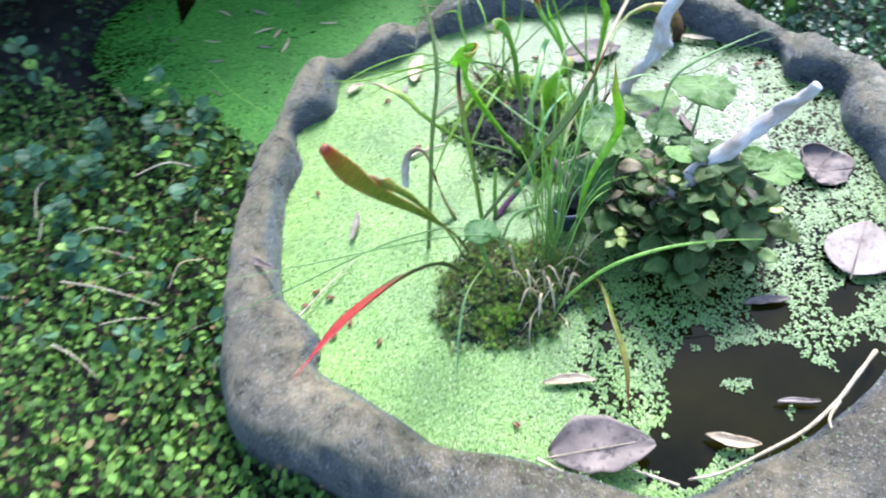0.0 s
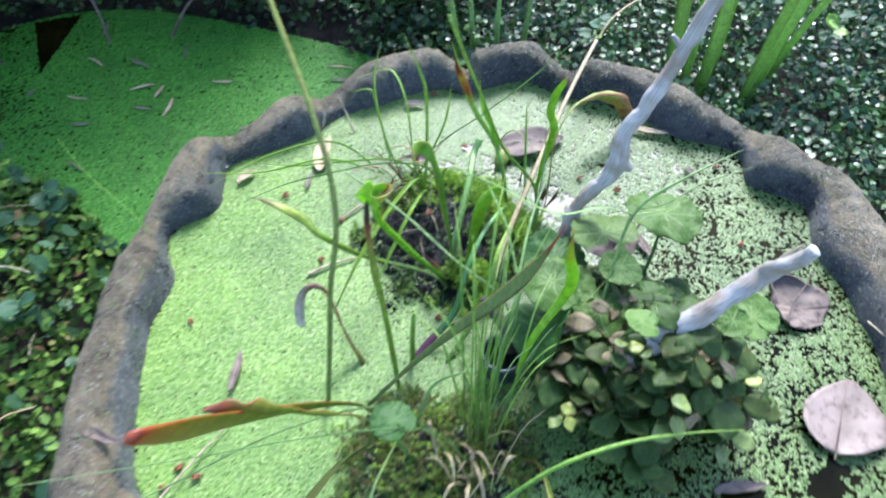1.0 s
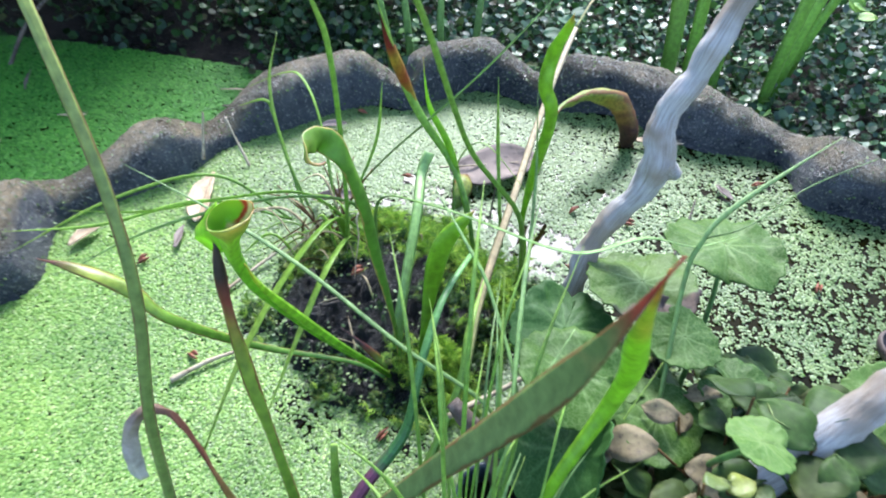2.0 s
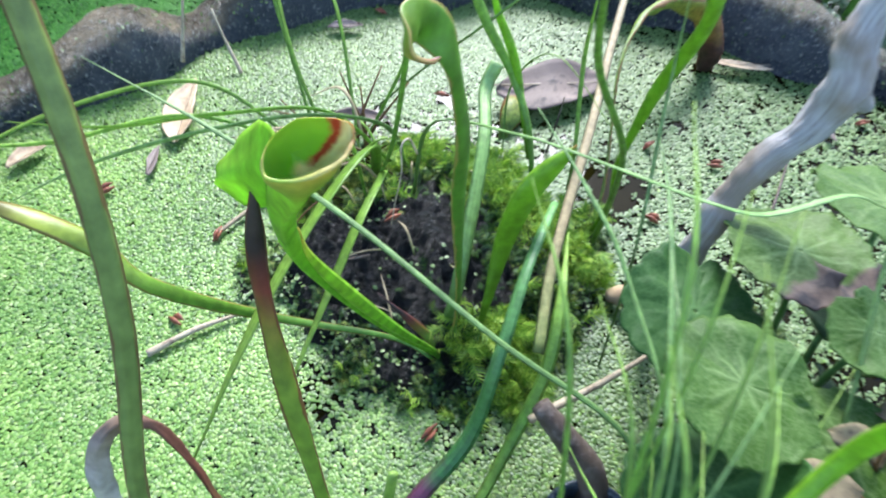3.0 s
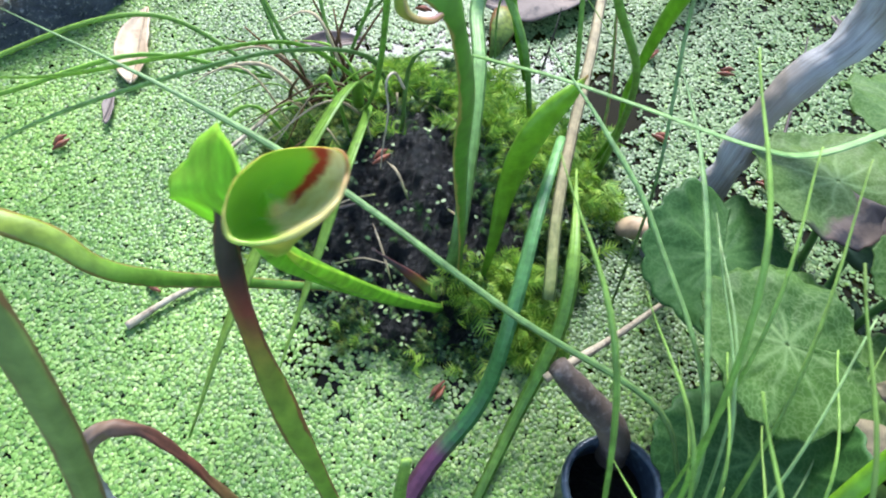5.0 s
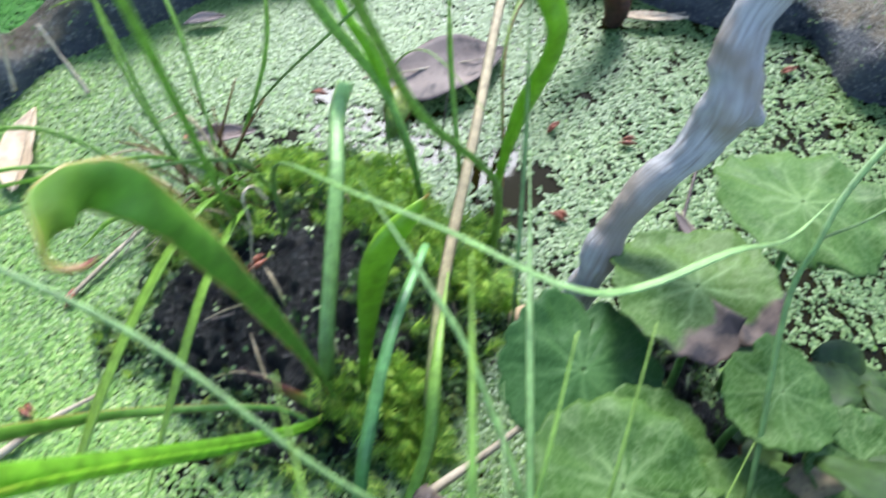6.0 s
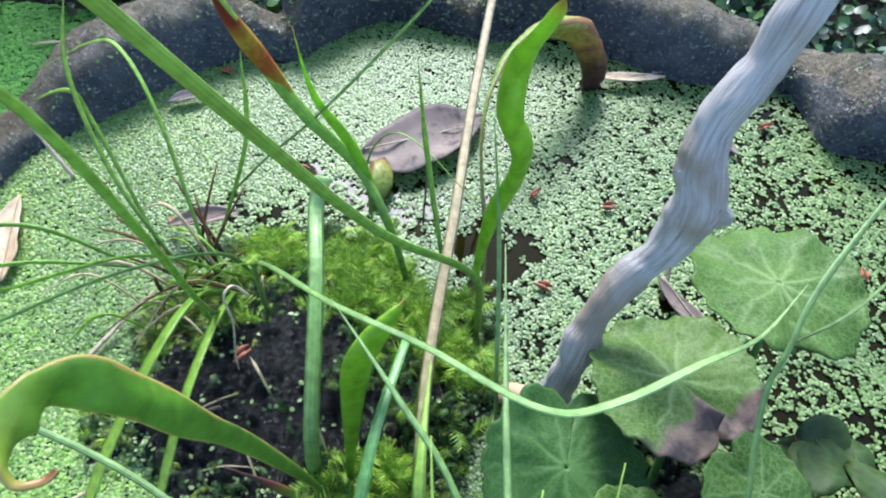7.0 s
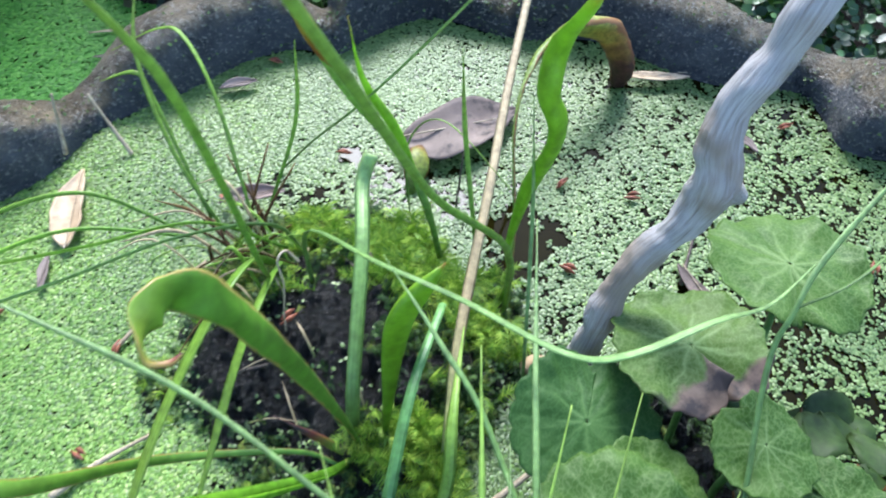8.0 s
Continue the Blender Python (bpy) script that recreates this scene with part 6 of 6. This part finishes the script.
HERB = [herb_leaf("herb_leaf", "herb", 0.033, 0.0132), herb_leaf("herb_leaf", "herb_olive", 0.029, 0.0128), herb_leaf("herb_leaf", "herb_pale", 0.025, 0.0098), herb_leaf("herb_leaf", "herb_dead", 0.028, 0.0095),
        herb_leaf("herb_leaf", "herb_yellow", 0.019, 0.0085), herb_leaf("herb_leaf", "herb_dead", 0.026, 0.006)]
r = random.Random(21)
for k in range(74):
    a, d = r.uniform(0, 6.28), r.uniform(0, 1) ** 0.6
    x, y = 0.25 + math.cos(a) * 0.118 * d, 0.578 + math.sin(a) * 0.095 * d
    bx, by = 0.235 + (x - 0.235) * 0.4, 0.572 + (y - 0.572) * 0.4
    h = 0.055 + 0.075 * (1 - d * d) + r.uniform(-0.015, 0.02)
    part("stem", sweep([(bx, by, 0.005), ((bx + x) / 2, (by + y) / 2, h * 0.6), (x, y, h)], taper(0.0014, 0.0008), taper(0.0014, 0.0008), 8, 6), M["dark_stem"], herb)
    for q in range(7):
        u = 0.4 + 0.1 * q
        p = Vector((bx, by, 0.005)).lerp(Vector((x, y, h)), min(u, 1.0))
        turn = q * 1.7 + k
        pick = r.random()
        kind = 2 if pick < 0.1 else 3 if pick < 0.16 else 4 if pick < 0.175 else 5 if pick < 0.24 else int(pick < 0.5)
        lf = part("leaf", HERB[kind], None, herb)
        lf.matrix_world = Matrix.Translation(p) @ Euler((r.uniform(-0.6, 0.6), r.uniform(-0.6, 0.6), turn)).to_matrix().to_4x4() @ Matrix.Scale(r.uniform(0.5, 1.05), 4)

for x, y, z, turn, size in ((0.268, 0.69, 0.062, 0.4, 1.0), (0.28, 0.682, 0.07, 2.0, 0.9), (0.292, 0.69, 0.058, 4.2, 1.1), (0.29, 0.668, 0.06, 5.0, 1.0), (0.305, 0.675, 0.05, 1.2, 0.9), (0.3, 0.655, 0.066, 3.0, 1.1), (0.318, 0.66, 0.05, 0.2, 1.0), (0.275, 0.66, 0.074, 5.6, 1.0), (0.31, 0.64, 0.06, 2.4, 1.1), (0.285, 0.645, 0.08, 1.5, 1.0)):
    lf = part("leaf", HERB[int(turn * 10) % 2], None, herb)
    lf.matrix_world = Matrix.Translation((x, y, z)) @ Euler((0.2 * math.sin(turn), 0.2 * math.cos(3 * turn), turn)).to_matrix().to_4x4() @ Matrix.Scale(size, 4)
    part("stem", sweep([(0.27, 0.62, 0.005), ((x + 0.27) / 2, (y + 0.62) / 2, z * 0.7), (x, y, z)], taper(0.0013, 0.0008), taper(0.0013, 0.0008), 8, 6), M["dark_stem"], herb)


for x, y, z, turn, size, kind in ((0.168, 0.528, 0.082, 0.9, 0.8, 4), (0.16, 0.525, 0.084, 3.4, 0.75, 4), (0.158, 0.532, 0.07, 2.2, 0.7, 2), (0.216, 0.57, 0.125, 4.9, 0.85, 4), (0.253, 0.516, 0.1, 3.3, 0.9, 2), (0.262, 0.522, 0.09, 4.4, 0.8, 5),
                                  (0.291, 0.55, 0.09, 2.9, 1.0, 3), (0.258, 0.578, 0.146, 0.6, 1.0, 0), (0.266, 0.572, 0.142, 2.2, 1.05, 1), (0.262, 0.59, 0.15, 5.2, 1.0, 0), (0.248, 0.57, 0.138, 3.8, 1.1, 0), (0.304, 0.545, 0.09, 3.1, 1.5, 0), (0.316, 0.51, 0.062, 4.2, 0.95, 2), (0.305, 0.505, 0.055, 3.0, 0.8, 2), (0.192, 0.6, 0.118, 1.2, 1.1, 3), (0.205, 0.59, 0.112, 4.4, 1.0, 3),
                                  (0.3, 0.6, 0.13, 1.0, 1.0, 1), (0.29, 0.59, 0.14, 2.6, 1.0, 0), (0.278, 0.585, 0.135, 4.0, 1.05, 1), (0.31, 0.585, 0.115, 5.4, 1.1, 0), (0.325, 0.57, 0.1, 0.3, 1.0, 1), (0.335, 0.555, 0.08, 5.0, 1.0, 4), (0.33, 0.54, 0.075, 4.2, 1.0, 1), (0.345, 0.585, 0.07, 5.9, 0.9, 3)):
    lf = part("leaf", HERB[kind], None, herb)
    lf.matrix_world = Matrix.Translation((x, y, z)) @ Euler((0.25 * math.sin(turn * 3), 0.3 * math.cos(3 * turn), turn)).to_matrix().to_4x4() @ Matrix.Scale(size, 4)
    part("stem", sweep([(0.25, 0.575, 0.005), ((x + 0.25) / 2, (y + 0.575) / 2, z * 0.7), (x, y, z)], taper(0.0013, 0.0008), taper(0.0013, 0.0008), 8, 6), M["dark_stem"], herb)


# ---- dead leaves, twigs and husks ----
def dead_leaf(at, long, wide, turn, mat, label, curl=0.1, tilt=(0, 0), stalk=0.0, wave=0.12):
    t = thing("dead_leaf", at, label, "dead leaf", "fallen leaves")
    base = Matrix.Translation(at) @ Euler((radians(tilt[0]), radians(tilt[1]), radians(turn))).to_matrix().to_4x4()

    def place(u, v):
        a = (v - 0.5) * 2
        w = wide / 2 * math.sin(math.pi * (0.02 + 0.96 * u) ** (0.75 + 0.4 * (at[0] * 37 % 1))) ** 0.85
        z = curl * w * a * a * 2 + wave * wide * 0.3 * noise.noise(Vector((u * 3, a * 1.5, at[0] * 50))) + curl * long * 0.25 * (u - 0.5) ** 2
        return base @ Vector(((u - 0.5) * long, a * w * (1 + 0.2 * noise.noise(Vector((u * 5, a, at[1] * 40)))) + 0.06 * long * math.sin(u * 3.1 + at[0] * 60), z + 0.002))

    part("blade", sheet(place, 20, 12, 0.0009), M[mat], t)
    rib = [base @ Vector(((u - 0.5) * long, 0, curl * long * 0.25 * (u - 0.5) ** 2 + 0.0035)) for u in (-stalk, 0.0, 0.5, 0.97)]
    part("midrib", sweep(rib, taper(min(0.0013, wide * 0.03), 0.0004), taper(min(0.0011, wide * 0.025), 0.0003), 16, 6), M["dead_dark" if mat in ("dead_pink", "dead") else "twig"], t)
    return t


dead_leaf((0.118, 0.296, 0.018), 0.11, 0.062, 8, "dead_dark", "large purple-brown dead leaf lying at the water edge", 0.1, (4, -4), 0.0)
dead_leaf((0.461, 0.552, 0.005), 0.092, 0.084, 62, "dead_pink", "pale pinkish-brown oval dead leaf floating on duckweed", 0.05, (0, 0), 0.1)
cup = thing("dead_leaf", (0.458, 0.684, 0.004), "curled grey-purple dead leaf with a dark hollow on the duckweed", "dead leaf", "fallen leaves")


def cupped(u, v):
    a = v * 2 * math.pi
    reach = 0.036 * (1 + 0.34 * noise.noise(Vector((math.cos(a) * 1.3, math.sin(a) * 1.3, 2))) + 0.2 * math.cos(a - 0.9)) * (math.sin(u * 1.9) / 0.99)
    rise = 0.011 * (1 - math.cos(u * 2.0)) * (0.5 + 0.55 * math.cos(a - 2.6)) + 0.006 * u * noise.noise(Vector((math.cos(a) * 3, math.sin(a) * 3, u * 4)))
    return (0.458 + reach * math.cos(a), 0.684 + reach * 0.92 * math.sin(a), 0.003 + rise)


part("blade", sheet(cupped, 18, 48, 0.0009), M["dead_dark"], cup)
part("midrib", sweep([(0.436, 0.66, 0.016), (0.452, 0.684, 0.012), (0.475, 0.71, 0.016), (0.492, 0.728, 0.018)], taper(0.0012, 0.0006), taper(0.0012, 0.0006), 16, 6), M["twig_dark"], cup)
dead_leaf((0.178, 0.964, 0.009), 0.098, 0.05, 5, "dead_dark", "brown dead leaf folded on the duckweed", 0.12, (6, 4), 0.1, 0.3)
dead_leaf((-0.104, 0.955, 0.004), 0.068, 0.022, 82, "buff", "narrow buff dead leaf on the duckweed", 0.2)
dead_leaf((-0.122, 0.905, 0.003), 0.028, 0.007, 75, "dead_pink", "sliver of pale dead leaf", 0.2)
dead_leaf((-0.205, 0.914, 0.004), 0.032, 0.012, 46, "buff", "short buff dead leaf near the rim", 0.3)
dead_leaf((0.093, 0.381, 0.003), 0.06, 0.013, -3, "buff", "slim straw-coloured dead leaf on the duckweed", 0.3)
dead_leaf((0.257, 0.308, 0.006), 0.055, 0.014, -10, "buff", "buff dead leaf on the open water", 0.3)
dead_leaf((0.018, 1.052, 0.004), 0.03, 0.01, 10, "dead_pink", "pale scrap of leaf by the rim", 0.3)
dead_leaf((0.335, 0.48, 0.003), 0.055, 0.012, 12, "dead", "grey-brown sliver of leaf on dark water", 0.2)
dead_leaf((0.335, 0.35, 0.004), 0.045, 0.006, 5, "dead_pink", "pale dead leaf at the water edge", 0.3)
dead_leaf((0.02, 0.93, 0.012), 0.045, 0.014, 5, "dead", "brown leaf lying across the moss", 0.3)
dead_leaf((-0.285, 0.535, 0.048), 0.05, 0.01, -15, "dead", "thin brown leaf on the stone rim", 0.3)
dead_leaf((0.3, 0.79, 0.003), 0.05, 0.012, 100, "dead_dark", "dark sliver of leaf on the water", 0.2)
dead_leaf((0.39, 0.905, 0.003), 0.024, 0.007, 100, "dead_pink", "small pale leaf scrap on duckweed", 0.2)
dead_leaf((0.345, 0.985, 0.006), 0.062, 0.009, -8, "buff", "narrow cream leaf against the rim", 0.2)
dead_leaf((-0.178, 0.624, 0.004), 0.05, 0.009, 92, "dead", "brown pointed sliver of leaf on the duckweed", 0.3)
dead_leaf((0.2, 0.622, 0.08), 0.04, 0.009, 20, "dead_dark", "brown dead leaf caught in the herb", 0.8, (10, 30), wave=0.6)


def twig(line, w, mat, label):
    t = thing("twig", line[0], label, "twig", "fallen twigs")
    part("shoot", sweep(line, taper(w, w * 0.5), taper(w, w * 0.5), 26, 8, rough=0.25), M[mat], t)
    return t


twig([(0.43, 0.405, 0.012), (0.4, 0.375, 0.02), (0.37, 0.345, 0.016), (0.33, 0.315, 0.012), (0.28, 0.29, 0.014), (0.235, 0.27, 0.016), (0.2, 0.262, 0.02)], 0.0028, "twig", "pale bare twig lying along the basin edge")
twig([(0.372, 0.345, 0.016), (0.355, 0.325, 0.02), (0.35, 0.31, 0.026)], 0.0022, "twig", "short pale twig stub")
twig([(0.19, 0.256, 0.02), (0.16, 0.268, 0.02), (0.145, 0.275, 0.018)], 0.002, "twig", "short pale twig by the dead leaf")
twig([(0.06, 0.265, 0.04), (0.085, 0.26, 0.03), (0.11, 0.243, 0.03), (0.135, 0.247, 0.03)], 0.0026, "twig", "crooked pale twig on the rim")
twig([(0.05, 0.286, 0.02), (0.07, 0.274, 0.022), (0.09, 0.26, 0.03)], 0.0022, "twig", "pale twig fork on the rim")
twig([(-0.11, 0.752, 0.004), (-0.085, 0.765, 0.005), (-0.055, 0.776, 0.004)], 0.0021, "twig", "thin pale twig on the duckweed")
twig([(-0.075, 0.838, 0.004), (-0.045, 0.865, 0.006), (-0.015, 0.885, 0.012)], 0.0018, "twig", "thin twig resting on the mound edge")
twig([(0.09, 0.671, 0.05), (0.13, 0.685, 0.055), (0.165, 0.7, 0.058)], 0.0022, "twig", "thin pale twig crossing the stump")
twig([(0.29, 0.8, 0.003), (0.335, 0.862, 0.004), (0.36, 0.9, 0.004)], 0.0012, "twig_dark", "hair-thin dark twig on the duckweed")
twig([(0.53, 0.66, 0.012), (0.545, 0.6, 0.03), (0.545, 0.56, 0.04)], 0.0014, "twig", "thin pale twig along the rim")
twig([(-0.24, 0.47, 0.012), (-0.2, 0.53, 0.008), (-0.175, 0.565, 0.006)], 0.0014, "twig", "pale straw on the duckweed")
twig([(-0.55, 0.77, -0.02), (-0.5, 0.79, -0.015), (-0.45, 0.78, -0.02)], 0.0018, "twig", "pale straw on the ground cover")
twig([(-0.6, 0.57, -0.02), (-0.53, 0.55, -0.012), (-0.44, 0.52, -0.015)], 0.0014, "twig", "long pale straw over the creeping leaves")
twig([(-0.58, 0.47, -0.025), (-0.54, 0.45, -0.02), (-0.5, 0.42, -0.025)], 0.0012, "twig", "short straw on the ground cover")
twig([(-0.3, 0.8, 0.03), (-0.334, 0.836, 0.035), (-0.407, 0.908, 0.024), (-0.464, 0.972, 0.03)], 0.0006, "blade", "thin green seed stalk reaching over the second pond")
twig([(0.16, 0.9, 0.0), (0.162, 0.9, 0.03), (0.165, 0.905, 0.05)], 0.0009, "twig_dark", "dark stalk standing in the water")
twig([(-0.42, 1.3, -0.08), (-0.36, 1.33, 0.0), (-0.28, 1.34, 0.05), (-0.2, 1.36, 0.07)], 0.003, "twig_dark", "bare dark twig behind the pond")
twig([(-0.5, 1.28, -0.08), (-0.52, 1.33, 0.0), (-0.56, 1.36, 0.08)], 0.003, "twig_dark", "bare dark stem behind the pond")

twig([(0.05, 0.822, 0.085), (0.045, 0.822, 0.097), (0.04, 0.817, 0.096), (0.04, 0.812, 0.08), (0.036, 0.806, 0.06), (0.034, 0.803, 0.045)], 0.0008, "twig", "bleached curled straw standing on the mound")
twig([(-0.066, 1.0, 0.002), (-0.075, 1.014, 0.02), (-0.084, 1.028, 0.042)], 0.0018, "twig", "pale straw leaning on the rim")
twig([(-0.107, 0.996, 0.018), (-0.103, 1.003, 0.04), (-0.099, 1.01, 0.062)], 0.0018, "twig", "short pale straw standing by the rim")
twig([(-0.02, 0.8, 0.006), (0.0, 0.795, 0.022), (0.02, 0.79, 0.034)], 0.0015, "twig_dark", "dark twig half sunk in the peat")
r = random.Random(3)
HUSKS = [(0.051, 1.077, 0.0), (0.036, 0.813, 0.036), (0.002, 0.936, 0.006), (0.429, 0.915, 0.0), (0.423, 0.782, 0.0), (0.219, 0.828, 0.0), (-0.076, 0.838, 0.0), (0.045, 0.69, 0.0), (-0.097, 0.773, 0.0),
         (0.273, 0.782, 0.0), (0.09, 0.965, 0.0), (0.285, 0.875, 0.0), (-0.13, 0.44, 0.0), (-0.23, 0.5, 0.0), (-0.2, 0.51, 0.0), (-0.22, 0.52, 0.0), (-0.17, 0.47, 0.0), (-0.19, 0.45, 0.0), (0.03, 0.33, 0.0), (0.24, 0.9, 0.0), (-0.24, 0.69, 0.0), (-0.15, 0.88, 0.0)]
first = None
for x, y, z in HUSKS:
    m = Matrix.Translation((x, y, z + 0.003)) @ Euler((r.uniform(-0.3, 0.3), r.uniform(-0.3, 0.3), r.uniform(0, 6.28))).to_matrix().to_4x4()
    if first is None:
        first = thing("bud_husk", (0, 0, 0), "small red-brown bud husk floating on the pond", "husk", "fallen husks")
        part("scale", sweep([(-0.006, 0, 0.0005), (0, 0, 0.0012), (0.006, 0.001, 0.0005)], times(0.0024, bell(0.5, 0.4, 0.3)), times(0.0016, bell(0.5, 0.4, 0.3)), 9, 8, rough=0.3), M["husk"], first)
        part("scale", sweep([(-0.004, 0.002, 0.001), (0.001, 0.003, 0.0028), (0.006, 0.0035, 0.002)], times(0.002, bell(0.5, 0.4, 0.2)), times(0.001, bell(0.5, 0.4, 0.2)), 9, 8, rough=0.3), M["husk"], first)
        first.matrix_world = m
    else:
        copy_thing(first, m)

# ---- stump in a black tube ----
stump = thing("stump", (0.118, 0.64, 0.0), "dark broken stump leaning in the tube", "stump")
part("wood", sweep([(0.125, 0.635, -0.01), (0.117, 0.645, 0.04), (0.104, 0.658, 0.056), (0.092, 0.671, 0.067)], taper(0.0085, 0.005), taper(0.0085, 0.0045), 22, 14, rough=0.25), M["twig_dark"], stump)
pot = thing("plant_tube", (0.112, 0.62, -0.06), "black plastic planting tube with a wet bluish sheen", "plant pot")
bm = bmesh.new()
uv = bm.loops.layers.uv.new("UVMap")
rows = []
for rad, z in ((0.019, -0.06), (0.021, 0.026), (0.0232, 0.027), (0.0236, 0.031), (0.0228, 0.034), (0.0205, 0.034), (0.0198, 0.03), (0.019, -0.02)):
    rows.append([bm.verts.new((0.112 + rad * math.cos(a), 0.622 + rad * math.sin(a), z)) for a in np.linspace(0, 2 * math.pi, 33)[:-1]])
grid_faces(bm, rows, True, uv)
part("wall", bm, M["plastic"], pot)
bm = bmesh.new()
bm.faces.new([bm.verts.new((0.112 + 0.0195 * math.cos(a), 0.622 + 0.0195 * math.sin(a), 0.012)) for a in np.linspace(0, 2 * math.pi, 25)[:-1]])
part("soil", bm, M["peat"], pot)

# ---- iris leaves behind the basin ----
iris = thing("iris_clump", (0.5, 1.16, GROUND_Z - 0.005), "clump of broad upright strap-shaped iris leaves", "iris")
r = random.Random(8)
for x, y, dx, dy, h in ((0.42, 1.13, -0.01, 0.05, 0.34), (0.45, 1.14, 0.01, 0.07, 0.38), (0.47, 1.12, 0.02, 0.06, 0.32), (0.53, 1.1, 0.06, 0.04, 0.36), (0.55, 1.12, 0.1, 0.06, 0.36), (0.5, 1.17, 0.03, 0.1, 0.35), (0.58, 1.15, 0.14, 0.05, 0.3)):
    part("leaf", sweep([(x, y, GROUND_Z - 0.005), (x + dx * 0.3, y + dy * 0.3, GROUND_Z + h * 0.45), (x + dx, y + dy, GROUND_Z + h)], times(0.011, lambda u: 0.8 + 0.2 * u if u < 0.6 else max(0.05, 1 - (u - 0.6) / 0.42)), taper(0.0024, 0.0012), 18, 6, side=(1, 0.3 * r.uniform(-1, 1), 0), fold=0.2), M["blade"], iris)
iris2 = thing("iris_clump", (0.14, 1.22, GROUND_Z - 0.005), "slim grey-green strap leaves behind the rim", "iris")
for x, dx in ((0.12, -0.02), (0.15, 0.01), (0.19, 0.03), (0.1, -0.04)):
    part("leaf", sweep([(x, 1.21, GROUND_Z - 0.005), (x + dx * 0.4, 1.225, GROUND_Z + 0.12), (x + dx, 1.25, GROUND_Z + 0.26)], times(0.007, taper(1, 0.2)), taper(0.002, 0.001), 14, 6, fold=0.2), M["blade_cool"], iris2)

# ---- debris on the second pond ----
r = random.Random(17)
for k in range(26):
    x, y = r.uniform(-0.68, -0.08), r.uniform(0.95, 1.34)
    if not inside(np.array([x]), np.array([y]), far_line)[0]:
        continue
    dead_leaf((x, y, FAR_POND_Z + 0.002), r.uniform(0.012, 0.045), r.uniform(0.002, 0.006), r.uniform(0, 360), r.choice(["dead_pink", "buff", "dead"]), r.choice(["pale leaf scrap on the second pond", "straw-coloured leaf scrap on the second pond"]), 0.3)


# ---- upright sprigs among the ground cover ----
def round_leaf(name, mat, size):
    def place(u, v):
        a = (v - 0.5) * 2
        w = 0.48 * size * math.sin(math.pi * min(1, 0.05 + u * 0.95)) ** 0.6
        return (a * w, u * size, 0.12 * size * a * a - 0.1 * size * u * u)
    bm = sheet(place, 7, 6, 0.0005)
    me = bpy.data.meshes.new(name)
    bm.to_mesh(me)
    bm.free()
    me.materials.append(M[mat])
    return me


ROUND = [round_leaf("leaf", "blue_leaf", 0.026), round_leaf("leaf", "blade", 0.022)]
r = random.Random(41)
SPRIGS = [(-0.75, 0.98, 0.16), (-0.52, 0.93, 0.1), (-0.6, 0.76, 0.06), (-0.66, 0.68, 0.05), (-0.5, 0.8, 0.05), (-0.72, 0.8, 0.08), (-0.58, 0.62, 0.04), (-0.8, 0.66, 0.05), (-0.46, 0.87, 0.06),
          (-0.47, 0.72, 0.05), (-0.7, 0.56, 0.04), (-0.85, 0.82, 0.08), (-0.55, 0.86, 0.07), (-0.64, 0.86, 0.07), (-0.9, 0.95, 0.1), (0.78, 1.1, 0.06), (0.7, 1.22, 0.08), (0.62, 1.3, 0.07), (0.3, 1.25, 0.06)]
for x, y, h in SPRIGS:
    sp = thing("sprig", (x, y, GROUND_Z - 0.004), "small upright sprig with round blue-green leaves", "sprig", "sprigs in the ground cover")
    lx, ly = r.uniform(-0.03, 0.03), r.uniform(-0.03, 0.03)
    part("stem", sweep([(x, y, GROUND_Z - 0.004), (x + lx * 0.4, y + ly * 0.4, GROUND_Z + 0.03 + h * 0.5), (x + lx, y + ly, GROUND_Z + 0.04 + h)], taper(0.0013, 0.0008), taper(0.0013, 0.0008), 10, 6), M["stem"], sp)
    for q in range(8):
        u = 0.45 + 0.07 * q
        lf = part("leaf", ROUND[r.random() < 0.25], None, sp)
        lf.matrix_world = Matrix.Translation((x + lx * u, y + ly * u, GROUND_Z + (0.04 + h) * u)) @ Euler((r.uniform(0.0, 0.7), r.uniform(-0.3, 0.3), q * 2.4 + r.uniform(0, 1))).to_matrix().to_4x4() @ Matrix.Scale(r.uniform(0.7, 1.15), 4)
for k in range(16):
    x, y, a = r.uniform(-0.85, -0.42), r.uniform(0.35, 0.95), r.uniform(0, 3.14)
    if inside(np.array([x]), np.array([y]), far_line)[0]:
        continue
    d, z = r.uniform(0.03, 0.1), GROUND_Z + 0.062
    twig([(x, y, z), (x + math.cos(a) * d * 0.5, y + math.sin(a) * d * 0.5, z + r.uniform(0.0, 0.02)), (x + math.cos(a) * d, y + math.sin(a) * d, z - 0.005)], r.uniform(0.0006, 0.0013), r.choice(["twig", "buff"]), "thin dry straw among the creeping leaves")
